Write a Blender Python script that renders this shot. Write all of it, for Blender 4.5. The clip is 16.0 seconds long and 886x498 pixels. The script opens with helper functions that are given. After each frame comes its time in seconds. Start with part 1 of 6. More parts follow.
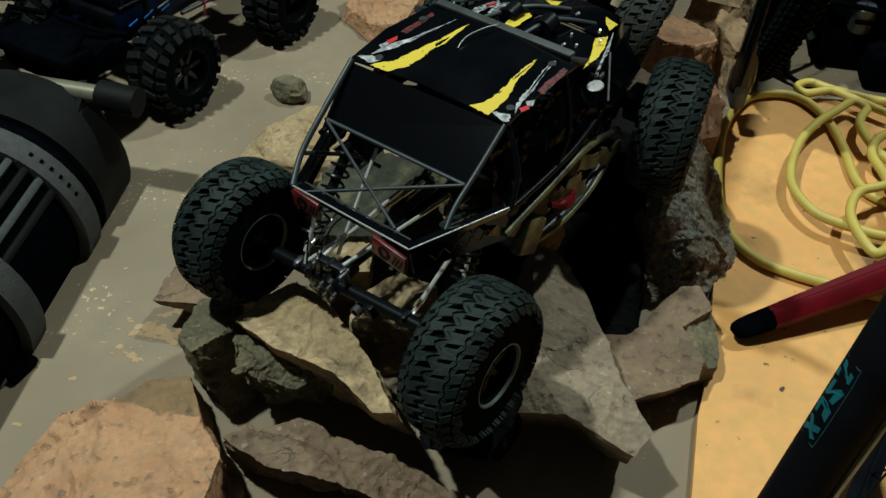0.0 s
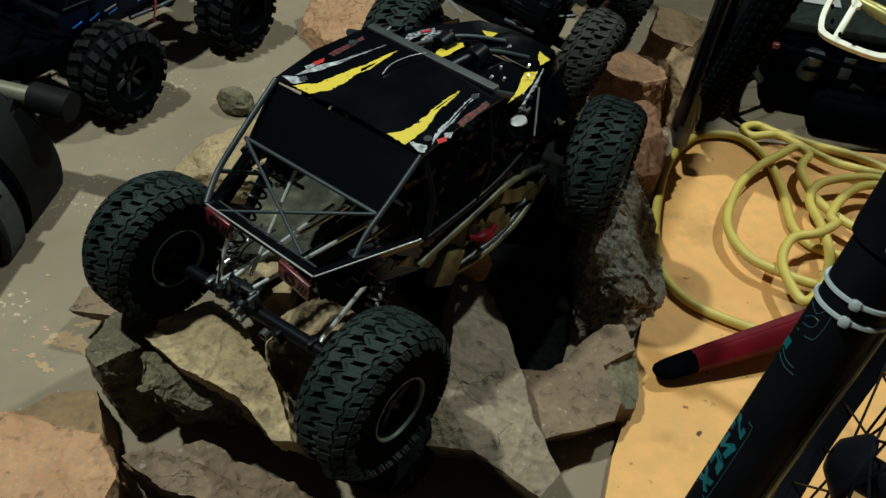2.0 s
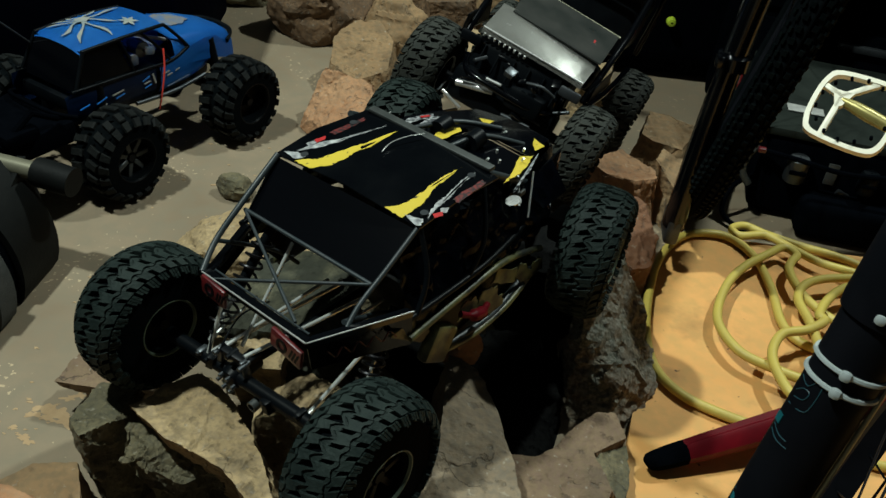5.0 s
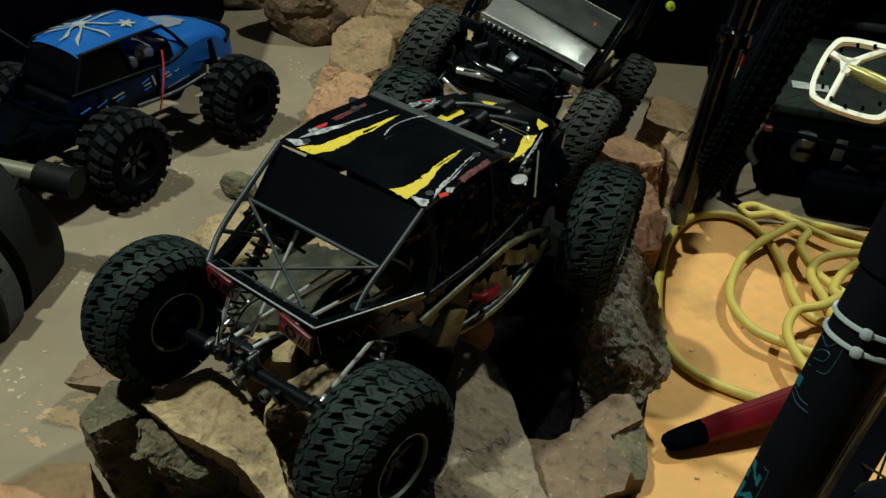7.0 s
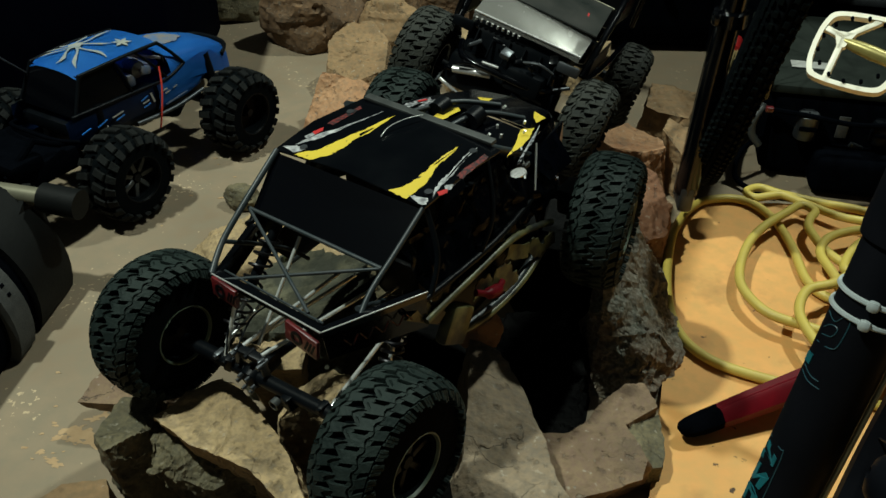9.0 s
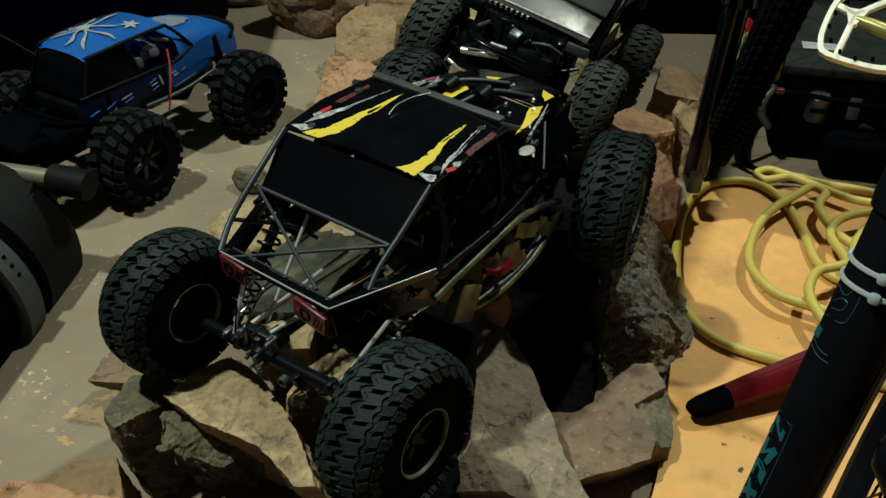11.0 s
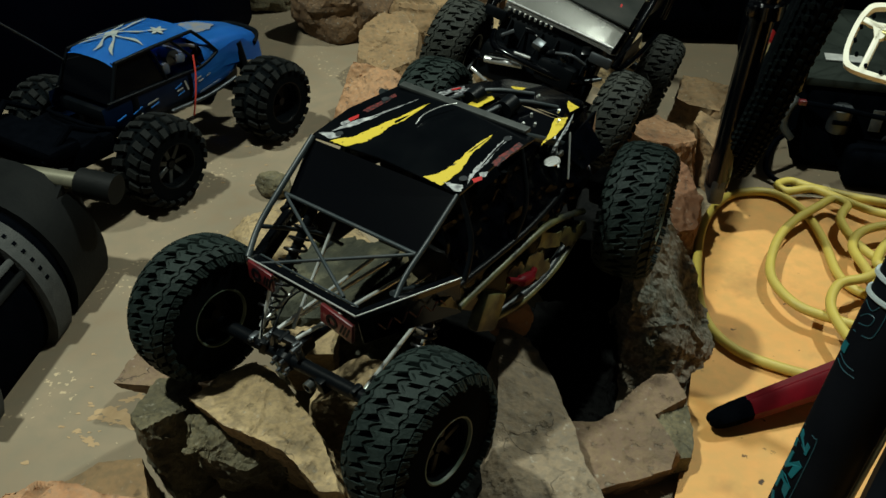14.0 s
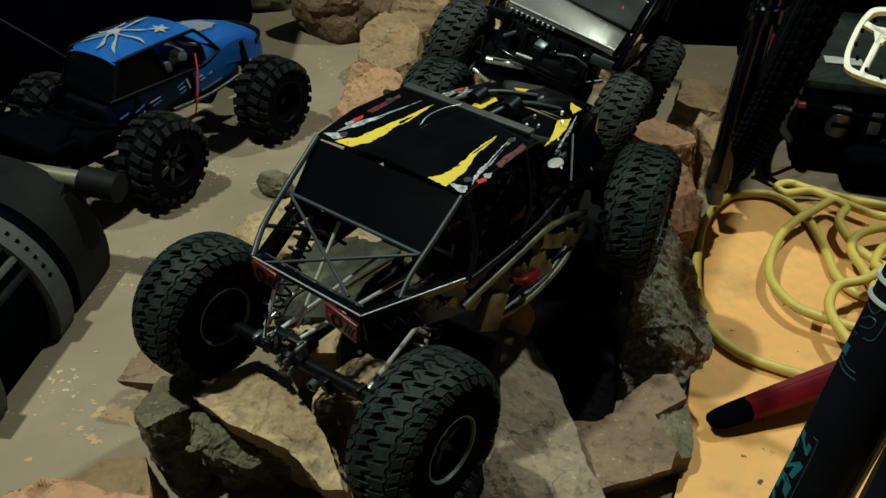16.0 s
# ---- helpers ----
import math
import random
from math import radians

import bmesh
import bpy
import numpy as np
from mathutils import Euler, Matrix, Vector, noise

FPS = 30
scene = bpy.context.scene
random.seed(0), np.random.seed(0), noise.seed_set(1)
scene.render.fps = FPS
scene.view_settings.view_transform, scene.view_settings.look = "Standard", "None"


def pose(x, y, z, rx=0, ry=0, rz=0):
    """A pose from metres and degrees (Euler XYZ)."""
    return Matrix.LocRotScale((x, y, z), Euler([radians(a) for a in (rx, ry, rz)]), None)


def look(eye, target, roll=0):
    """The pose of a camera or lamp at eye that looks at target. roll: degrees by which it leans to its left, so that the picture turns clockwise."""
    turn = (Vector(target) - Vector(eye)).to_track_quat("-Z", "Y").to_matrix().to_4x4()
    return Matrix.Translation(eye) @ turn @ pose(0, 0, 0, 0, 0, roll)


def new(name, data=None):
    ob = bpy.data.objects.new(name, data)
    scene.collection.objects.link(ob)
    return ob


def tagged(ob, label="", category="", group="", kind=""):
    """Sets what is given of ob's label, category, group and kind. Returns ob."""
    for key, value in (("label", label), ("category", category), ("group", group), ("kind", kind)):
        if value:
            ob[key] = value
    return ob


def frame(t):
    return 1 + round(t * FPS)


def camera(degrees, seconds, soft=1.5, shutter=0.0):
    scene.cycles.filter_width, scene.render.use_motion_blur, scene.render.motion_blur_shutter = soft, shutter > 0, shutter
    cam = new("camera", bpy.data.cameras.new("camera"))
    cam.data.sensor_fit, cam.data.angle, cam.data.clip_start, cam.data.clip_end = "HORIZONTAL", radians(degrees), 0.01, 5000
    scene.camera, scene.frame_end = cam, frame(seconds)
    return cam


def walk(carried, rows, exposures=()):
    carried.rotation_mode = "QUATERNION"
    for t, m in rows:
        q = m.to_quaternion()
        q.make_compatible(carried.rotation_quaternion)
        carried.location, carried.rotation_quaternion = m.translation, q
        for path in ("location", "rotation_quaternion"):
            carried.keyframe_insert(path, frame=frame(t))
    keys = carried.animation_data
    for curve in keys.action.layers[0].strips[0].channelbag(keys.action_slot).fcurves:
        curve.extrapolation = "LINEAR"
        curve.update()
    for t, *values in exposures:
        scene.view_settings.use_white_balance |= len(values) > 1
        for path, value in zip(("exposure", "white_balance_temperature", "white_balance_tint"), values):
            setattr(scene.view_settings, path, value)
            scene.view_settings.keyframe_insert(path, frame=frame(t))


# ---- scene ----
from mathutils import kdtree

cam = camera(53.7, 16.0)
PATH = [
    (0, (0.288, 0.291, 0.719), (0.144, 1.729, -0.664), 1.1),
    (0.5, (0.329, 0.316, 0.73), (0.137, 1.765, -0.635), 2.3),
    (1, (0.341, 0.317, 0.729), (0.133, 1.78, -0.618), 2.5),
    (1.5, (0.339, 0.311, 0.721), (0.189, 1.778, -0.63), 3.7),
    (2, (0.337, 0.313, 0.724), (0.244, 1.78, -0.633), 5.7),
    (2.5, (0.332, 0.306, 0.724), (0.262, 1.791, -0.613), 7.6),
    (3, (0.331, 0.311, 0.731), (0.26, 1.81, -0.592), 7.6),
    (3.5, (0.334, 0.318, 0.727), (0.258, 1.823, -0.587), 7.1),
    (4, (0.342, 0.309, 0.718), (0.249, 1.864, -0.537), 7.3),
    (4.2, (0.339, 0.301, 0.716), (0.236, 1.891, -0.493), 7.5),
    (6.5, (0.339, 0.285, 0.687), (0.216, 1.922, -0.455), 5.5),
    (7, (0.341, 0.286, 0.685), (0.214, 1.914, -0.469), 4.7),
    (7.5, (0.345, 0.285, 0.683), (0.215, 1.914, -0.471), 4.2),
    (8, (0.351, 0.285, 0.685), (0.216, 1.918, -0.462), 3.4),
    (8.5, (0.348, 0.284, 0.684), (0.204, 1.918, -0.459), 2.0),
    (9, (0.349, 0.286, 0.681), (0.194, 1.915, -0.469), 0.9),
    (11.5, (0.35, 0.281, 0.673), (0.17, 1.892, -0.499), 0.3),
    (12, (0.345, 0.285, 0.68), (0.156, 1.898, -0.488), -0.2),
    (12.5, (0.34, 0.284, 0.681), (0.132, 1.904, -0.473), 0.1),
    (13, (0.345, 0.286, 0.681), (0.137, 1.905, -0.475), 0.4),
    (13.5, (0.339, 0.282, 0.677), (0.134, 1.898, -0.484), 0.2),
    (14, (0.341, 0.277, 0.68), (0.136, 1.891, -0.483), 0.6),
    (14.5, (0.34, 0.277, 0.684), (0.141, 1.895, -0.474), 1.4),
    (15, (0.345, 0.277, 0.684), (0.147, 1.896, -0.474), 1.0),
    (15.5, (0.35, 0.277, 0.683), (0.159, 1.893, -0.479), 1.0),
    (16, (0.335, 0.273, 0.684), (0.139, 1.887, -0.482), 1.1),
]
walk(cam, [(t, look(eye, target, roll)) for t, eye, target, roll in PATH],
     [(0, 0.0, 6050, 12), (4.2, 0.0, 6050, 12), (6.3, 0.0, 6350, 10), (16, 0.0, 6450, 10)])

# ---- light ----
world = bpy.data.worlds.new("world")
scene.world = world
world.use_nodes = True
world.node_tree.nodes["Background"].inputs[0].default_value = (0.10, 0.28, 0.42, 1)
world.node_tree.nodes["Background"].inputs[1].default_value = 0.0004
for place, watts in (((-0.72, 0.80, 2.45), 232), ((1.38, 2.08, 2.70), 212)):
    bulb = bpy.data.lights.new("ceiling_bulb", "POINT")
    bulb.energy, bulb.color, bulb.shadow_soft_size = watts, (0.89, 1.0, 0.86), 0.05
    new("ceiling_bulb", bulb).location = place


# ---- materials ----
def mat(name, base, rough=0.6, metal=0.0, second=None, scale=30.0, amount=1.0, bump=0.0, bump_scale=120.0,
        fine=None, coat=0.0, spec=0.5, detail=6.0, centre=0.5):
    m = bpy.data.materials.new(name)
    m.use_nodes = True
    nt = m.node_tree
    b = nt.nodes["Principled BSDF"]
    b.inputs["Roughness"].default_value, b.inputs["Metallic"].default_value = rough, metal
    b.inputs["Coat Weight"].default_value = coat
    if spec < 0.25:
        b.inputs["IOR"].default_value = 1 + 2 * spec    # dull surfaces: weak gloss at every angle
    else:
        b.inputs["Specular IOR Level"].default_value = spec
    b.inputs["Base Color"].default_value = (*base, 1)
    co = nt.nodes.new("ShaderNodeTexCoord").outputs["Object"]
    if second:
        n = nt.nodes.new("ShaderNodeTexNoise")
        n.inputs["Scale"].default_value, n.inputs["Detail"].default_value = scale, detail
        nt.links.new(co, n.inputs["Vector"])
        r = nt.nodes.new("ShaderNodeValToRGB")
        r.color_ramp.elements[0].position, r.color_ramp.elements[1].position = centre - 0.2 * amount, centre + 0.2 * amount
        r.color_ramp.elements[0].color, r.color_ramp.elements[1].color = (*base, 1), (*second, 1)
        nt.links.new(n.outputs["Fac"], r.inputs["Fac"])
        out = r.outputs["Color"]
        if fine:
            n2 = nt.nodes.new("ShaderNodeTexNoise")
            n2.inputs["Scale"].default_value, n2.inputs["Detail"].default_value = scale * 9, 5
            nt.links.new(co, n2.inputs["Vector"])
            r2 = nt.nodes.new("ShaderNodeValToRGB")
            r2.color_ramp.elements[0].position, r2.color_ramp.elements[1].position = 0.38, 0.66
            nt.links.new(n2.outputs["Fac"], r2.inputs["Fac"])
            mx = nt.nodes.new("ShaderNodeMix")
            mx.data_type = "RGBA"
            mx.inputs["B"].default_value = (*fine, 1)
            nt.links.new(out, mx.inputs["A"])
            ml = nt.nodes.new("ShaderNodeMath")
            ml.operation = "MULTIPLY"
            ml.inputs[1].default_value = 0.55
            nt.links.new(r2.outputs["Color"], ml.inputs[0])
            nt.links.new(ml.outputs[0], mx.inputs["Factor"])
            out = mx.outputs["Result"]
        nt.links.new(out, b.inputs["Base Color"])
        rr = nt.nodes.new("ShaderNodeMapRange")
        rr.inputs["To Min"].default_value, rr.inputs["To Max"].default_value = max(0.03, rough - 0.1), min(1, rough + 0.12)
        nt.links.new(n.outputs["Fac"], rr.inputs["Value"])
        nt.links.new(rr.outputs[0], b.inputs["Roughness"])
    if bump:
        n3 = nt.nodes.new("ShaderNodeTexNoise")
        n3.inputs["Scale"].default_value, n3.inputs["Detail"].default_value = bump_scale, 8
        nt.links.new(co, n3.inputs["Vector"])
        bp = nt.nodes.new("ShaderNodeBump")
        bp.inputs["Strength"].default_value, bp.inputs["Distance"].default_value = bump, 0.004
        nt.links.new(n3.outputs["Fac"], bp.inputs["Height"])
        nt.links.new(bp.outputs["Normal"], b.inputs["Normal"])
    return m


def floor_material():
    m = mat("concrete_floor", (0.180, 0.134, 0.086), 0.78, second=(0.250, 0.192, 0.128), scale=4.5, amount=0.9, spec=0.22, bump=0.12, bump_scale=55, fine=(0.180, 0.152, 0.105))
    nt = m.node_tree
    b = nt.nodes["Principled BSDF"]
    co = nt.nodes.new("ShaderNodeTexCoord").outputs["Object"]
    old = b.inputs["Base Color"].links[0].from_socket
    # flaked paint: scattered pale chips, denser in some stretches
    v = nt.nodes.new("ShaderNodeTexNoise")
    v.inputs["Scale"].default_value, v.inputs["Detail"].default_value, v.inputs["Roughness"].default_value = 150, 3, 0.5
    nt.links.new(co, v.inputs["Vector"])
    v2 = nt.nodes.new("ShaderNodeTexNoise")
    v2.inputs["Scale"].default_value, v2.inputs["Detail"].default_value = 9.0, 2
    nt.links.new(co, v2.inputs["Vector"])
    ad = nt.nodes.new("ShaderNodeMath")
    ad.operation = "MULTIPLY_ADD"
    ad.inputs[1].default_value = 0.55
    nt.links.new(v2.outputs["Fac"], ad.inputs[0])
    nt.links.new(v.outputs["Fac"], ad.inputs[2])
    r = nt.nodes.new("ShaderNodeValToRGB")
    r.color_ramp.elements[0].position, r.color_ramp.elements[1].position = 0.978, 1.0
    nt.links.new(ad.outputs[0], r.inputs["Fac"])
    mx = nt.nodes.new("ShaderNodeMix")
    mx.data_type = "RGBA"
    mx.inputs["B"].default_value = (0.42, 0.32, 0.20, 1)
    nt.links.new(old, mx.inputs["A"])
    nt.links.new(r.outputs["Color"], mx.inputs["Factor"])
    nt.links.new(mx.outputs["Result"], b.inputs["Base Color"])
    return m


M_FLOOR = floor_material()
M_CHIP = mat("bare_concrete_chip", (0.30, 0.19, 0.095), 0.8, second=(0.40, 0.27, 0.145), scale=60, bump=0.2, bump_scale=150)
M_MAT = mat("plywood", (0.60, 0.290, 0.086), 0.6, second=(0.74, 0.375, 0.124), scale=6, amount=1.2, bump=0.1, bump_scale=70, fine=(0.50, 0.30, 0.10), spec=0.25)
nt = M_MAT.node_tree
b = nt.nodes["Principled BSDF"]
old = b.inputs["Base Color"].links[0].from_socket
co = nt.nodes.new("ShaderNodeTexCoord").outputs["Object"]
for size, lo, hi, tint in ((70.0, 0.69, 0.74, (0.06, 0.035, 0.02, 1)), (9.0, 0.56, 0.70, (0.30, 0.165, 0.06, 1))):
    n = nt.nodes.new("ShaderNodeTexNoise")
    n.inputs["Scale"].default_value, n.inputs["Detail"].default_value = size, 5
    nt.links.new(co, n.inputs["Vector"])
    r = nt.nodes.new("ShaderNodeValToRGB")
    r.color_ramp.elements[0].position, r.color_ramp.elements[1].position = lo, hi
    nt.links.new(n.outputs["Fac"], r.inputs["Fac"])
    mx = nt.nodes.new("ShaderNodeMix")
    mx.data_type = "RGBA"
    mx.inputs["B"].default_value = tint
    nt.links.new(old, mx.inputs["A"])
    nt.links.new(r.outputs["Color"], mx.inputs["Factor"])
    old = mx.outputs["Result"]
nt.links.new(old, b.inputs["Base Color"])
M_WALL = mat("painted_block_wall", (0.009, 0.011, 0.014), 0.9, second=(0.018, 0.019, 0.020), scale=4, bump=0.2)
ROCKS = {
    "tan": mat("tan_rock", (0.27, 0.185, 0.088), 0.85, second=(0.44, 0.315, 0.165), scale=22, bump=0.9, bump_scale=70, fine=(0.16, 0.12, 0.075)),
    "orange": mat("orange_rock", (0.33, 0.150, 0.066), 0.85, second=(0.43, 0.235, 0.118), scale=18, bump=0.9, bump_scale=70, fine=(0.26, 0.17, 0.10)),
    "grey": mat("grey_rock", (0.172, 0.122, 0.074), 0.8, second=(0.275, 0.204, 0.132), scale=20, bump=0.9, bump_scale=80, fine=(0.13, 0.11, 0.085)),
    "brown": mat("brown_rock", (0.085, 0.055, 0.036), 0.85, second=(0.15, 0.10, 0.064), scale=24, bump=1.0, bump_scale=70, fine=(0.10, 0.065, 0.04)),
    "red": mat("reddish_rock", (0.130, 0.085, 0.048), 0.85, second=(0.212, 0.143, 0.082), scale=20, bump=1.0, bump_scale=80, fine=(0.15, 0.09, 0.065)),
    "speckled": mat("speckled_rock", (0.060, 0.068, 0.050), 0.75, second=(0.135, 0.088, 0.052), scale=26, amount=0.7, bump=1.0, bump_scale=90, fine=(0.30, 0.28, 0.23)),
    # mottled olive rock, darkened to carry the shade under the chassis
    "mottled_shade": mat("dark_mottled_rock", (0.026, 0.028, 0.017), 0.9, second=(0.090, 0.084, 0.050), scale=34, amount=0.5, bump=0.9, bump_scale=80, fine=(0.030, 0.028, 0.018), centre=0.56),
    "bark": mat("rust_brown_boulder", (0.105, 0.058, 0.028), 0.85, second=(0.185, 0.105, 0.050), scale=18, bump=0.9, bump_scale=70, fine=(0.05, 0.035, 0.022)),
    "umber": mat("smooth_umber_rock", (0.215, 0.125, 0.056), 0.85, second=(0.30, 0.185, 0.090), scale=14, bump=0.5, bump_scale=60, fine=(0.15, 0.11, 0.06)),
    "rust": mat("rusty_rock", (0.150, 0.058, 0.024), 0.85, second=(0.190, 0.088, 0.042), scale=22, bump=0.9, bump_scale=80, fine=(0.12, 0.055, 0.028)),
    # near-black: deep shade put into the rock's colour
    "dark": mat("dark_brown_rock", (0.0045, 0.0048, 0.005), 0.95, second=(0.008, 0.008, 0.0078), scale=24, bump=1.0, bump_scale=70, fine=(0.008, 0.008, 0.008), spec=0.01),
    "olive": mat("greenish_rock", (0.086, 0.074, 0.040), 0.85, second=(0.168, 0.136, 0.074), scale=26, bump=1.0, bump_scale=80, fine=(0.045, 0.043, 0.03)),
}


def weather(m, crack_scale, seed):
    """Thin dark cracks, dark pits and pale flecks over a rock's colour, and a coarser relief."""
    nt = m.node_tree
    b = nt.nodes["Principled BSDF"]
    co = nt.nodes.new("ShaderNodeTexCoord").outputs["Object"]
    mp = nt.nodes.new("ShaderNodeMapping")
    mp.inputs["Location"].default_value = (seed, seed * 0.7, seed * 1.3)
    nt.links.new(co, mp.inputs["Vector"])
    co = mp.outputs["Vector"]

    def ramped(scale, lo, hi, detail=6):
        n = nt.nodes.new("ShaderNodeTexNoise")
        n.inputs["Scale"].default_value, n.inputs["Detail"].default_value = scale, detail
        nt.links.new(co, n.inputs["Vector"])
        r = nt.nodes.new("ShaderNodeMapRange")
        r.inputs["From Min"].default_value, r.inputs["From Max"].default_value = lo, hi
        nt.links.new(n.outputs["Fac"], r.inputs["Value"])
        return r.outputs[0], n
    bend = nt.nodes.new("ShaderNodeTexNoise")
    bend.inputs["Scale"].default_value, bend.inputs["Detail"].default_value = 40, 5
    nt.links.new(co, bend.inputs["Vector"])
    mixv = nt.nodes.new("ShaderNodeVectorMath")
    mixv.operation = "MULTIPLY_ADD"
    mixv.inputs[1].default_value = (0.045, 0.045, 0.045)
    nt.links.new(bend.outputs["Color"], mixv.inputs[0])
    nt.links.new(co, mixv.inputs[2])
    vo = nt.nodes.new("ShaderNodeTexVoronoi")
    vo.feature = "DISTANCE_TO_EDGE"
    vo.inputs["Scale"].default_value = crack_scale
    nt.links.new(mixv.outputs[0], vo.inputs["Vector"])
    line = nt.nodes.new("ShaderNodeMapRange")
    line.inputs["From Min"].default_value, line.inputs["From Max"].default_value = 0.002, 0.011
    line.inputs["To Min"].default_value, line.inputs["To Max"].default_value = 1.0, 0.0
    nt.links.new(vo.outputs["Distance"], line.inputs["Value"])
    where, _ = ramped(17, 0.55, 0.62, 3)
    crack = nt.nodes.new("ShaderNodeMath")
    crack.operation = "MULTIPLY"
    nt.links.new(line.outputs[0], crack.inputs[0])
    nt.links.new(where, crack.inputs[1])
    pit, _ = ramped(75, 0.60, 0.68, 7)
    fleck, _ = ramped(150, 0.63, 0.72, 4)
    patch, _ = ramped(26, 0.54, 0.70, 8)
    base = b.inputs["Base Color"].links[0].from_socket
    for fac, share, tone in ((patch, 0.40, (0.05, 0.042, 0.03, 1)), (fleck, 0.35, (0.46, 0.42, 0.34, 1)), (pit, 0.38, (0.022, 0.018, 0.013, 1)), (crack.outputs[0], 0.55, (0.012, 0.010, 0.008, 1))):
        ml = nt.nodes.new("ShaderNodeMath")
        ml.operation = "MULTIPLY"
        ml.inputs[1].default_value = share
        nt.links.new(fac, ml.inputs[0])
        mx = nt.nodes.new("ShaderNodeMix")
        mx.data_type = "RGBA"
        mx.inputs["B"].default_value = tone
        nt.links.new(base, mx.inputs["A"])
        nt.links.new(ml.outputs[0], mx.inputs["Factor"])
        base = mx.outputs["Result"]
    nt.links.new(base, b.inputs["Base Color"])
    old = b.inputs["Normal"].links[0].from_socket
    hgt = nt.nodes.new("ShaderNodeMath")
    hgt.operation = "ADD"
    nt.links.new(pit, hgt.inputs[0])
    nt.links.new(crack.outputs[0], hgt.inputs[1])
    bp = nt.nodes.new("ShaderNodeBump")
    bp.invert = True
    bp.inputs["Strength"].default_value, bp.inputs["Distance"].default_value = 0.6, 0.002
    nt.links.new(hgt.outputs[0], bp.inputs["Height"])
    nt.links.new(old, bp.inputs["Normal"])
    nt.links.new(bp.outputs["Normal"], b.inputs["Normal"])


for turn, (kind, scale) in enumerate((("tan", 13), ("orange", 12), ("grey", 11), ("red", 14), ("speckled", 15), ("rust", 14), ("brown", 14), ("olive", 14), ("umber", 10), ("bark", 12))):
    weather(ROCKS[kind], scale, 3.1 * turn)
# one tyre rubber in two tones: lit dusty tread, sidewall darkened for shade
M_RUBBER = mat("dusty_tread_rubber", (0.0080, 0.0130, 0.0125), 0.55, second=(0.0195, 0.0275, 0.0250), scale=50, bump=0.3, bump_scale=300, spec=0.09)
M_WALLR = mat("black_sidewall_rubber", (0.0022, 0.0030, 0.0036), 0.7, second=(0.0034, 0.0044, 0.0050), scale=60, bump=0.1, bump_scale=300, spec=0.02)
M_KNOB = mat("bicycle_knob_rubber", (0.0012, 0.0022, 0.0026), 0.55, second=(0.0036, 0.0054, 0.0054), scale=40, bump=0.2, bump_scale=300, spec=0.04)
M_DUSTY = mat("dusty_rubber", (0.0030, 0.0038, 0.0040), 0.75, second=(0.0070, 0.0082, 0.0078), scale=40, bump=0.25, bump_scale=300, spec=0.12)
M_SPOKE = mat("wheel_spoke_plastic", (0.0035, 0.0045, 0.006), 0.4, second=(0.006, 0.007, 0.009), scale=60, spec=0.12)
M_DUST2 = mat("dust_coated_rubber", (0.013, 0.016, 0.014), 0.8, second=(0.027, 0.029, 0.023), scale=40, bump=0.25, bump_scale=300, spec=0.2)
M_BLACK = mat("black_plastic", (0.0018, 0.0026, 0.0036), 0.38, second=(0.0032, 0.0042, 0.0054), scale=40, bump=0.02, bump_scale=300, spec=0.09)
M_GLOSS = mat("glossy_black_lexan", (0.0007, 0.0010, 0.0018), 0.14, coat=0.15, spec=0.35, bump=0.03, bump_scale=25)
M_CRUMP = mat("crumpled_black_lexan", (0.0012, 0.0016, 0.0030), 0.07, spec=0.13, bump=0.35, bump_scale=40)
M_ROOF = mat("black_printed_lexan", (0.0008, 0.0012, 0.0020), 0.2, second=(0.0016, 0.0022, 0.0030), scale=25, bump=0.05, bump_scale=30, spec=0.15)
M_TRIM = mat("glossy_black_paint", (0.0010, 0.0014, 0.0022), 0.2, coat=0.15, spec=0.2)
M_TUBE = mat("cage_tube_plastic", (0.014, 0.023, 0.027), 0.42, second=(0.026, 0.030, 0.033), scale=60, spec=0.22)
M_GREY = mat("grey_anodised_bar", (0.034, 0.038, 0.037), 0.5, metal=0.3, second=(0.05, 0.054, 0.052), scale=60)
M_STEEL = mat("bright_steel", (0.66, 0.66, 0.64), 0.28, metal=0.6, second=(0.52, 0.52, 0.51), scale=80)
M_CHROME = mat("polished_steel_rod", (0.75, 0.77, 0.74), 0.22, metal=0.55, second=(0.62, 0.64, 0.62), scale=80)
M_BAR = mat("dull_steel_bar", (0.34, 0.32, 0.23), 0.32, metal=0.6, second=(0.20, 0.19, 0.14), scale=40)
M_DRUM = mat("dusty_black_plastic_shell", (0.0030, 0.0036, 0.0038), 0.6, second=(0.0062, 0.0068, 0.0066), scale=25, bump=0.1, bump_scale=200, spec=0.1)
M_DSTEEL = mat("dark_steel", (0.10, 0.11, 0.12), 0.4, metal=0.8, second=(0.06, 0.065, 0.07), scale=70)
M_SILVER = mat("scuffed_silver_lexan", (0.34, 0.335, 0.31), 0.24, metal=0.3, second=(0.29, 0.285, 0.265), scale=30, bump=0.05, bump_scale=60)
M_SMOKE = mat("smoked_windscreen", (0.016, 0.019, 0.018), 0.3, second=(0.040, 0.040, 0.037), scale=18, spec=0.08)
M_YELLOW = mat("yellow_decal", (0.56, 0.42, 0.040), 0.4, second=(0.03, 0.025, 0.01), scale=210, amount=0.10, centre=0.665)
M_WHITE = mat("white_decal", (0.42, 0.43, 0.43), 0.5, second=(0.10, 0.10, 0.11), scale=190, amount=0.8)
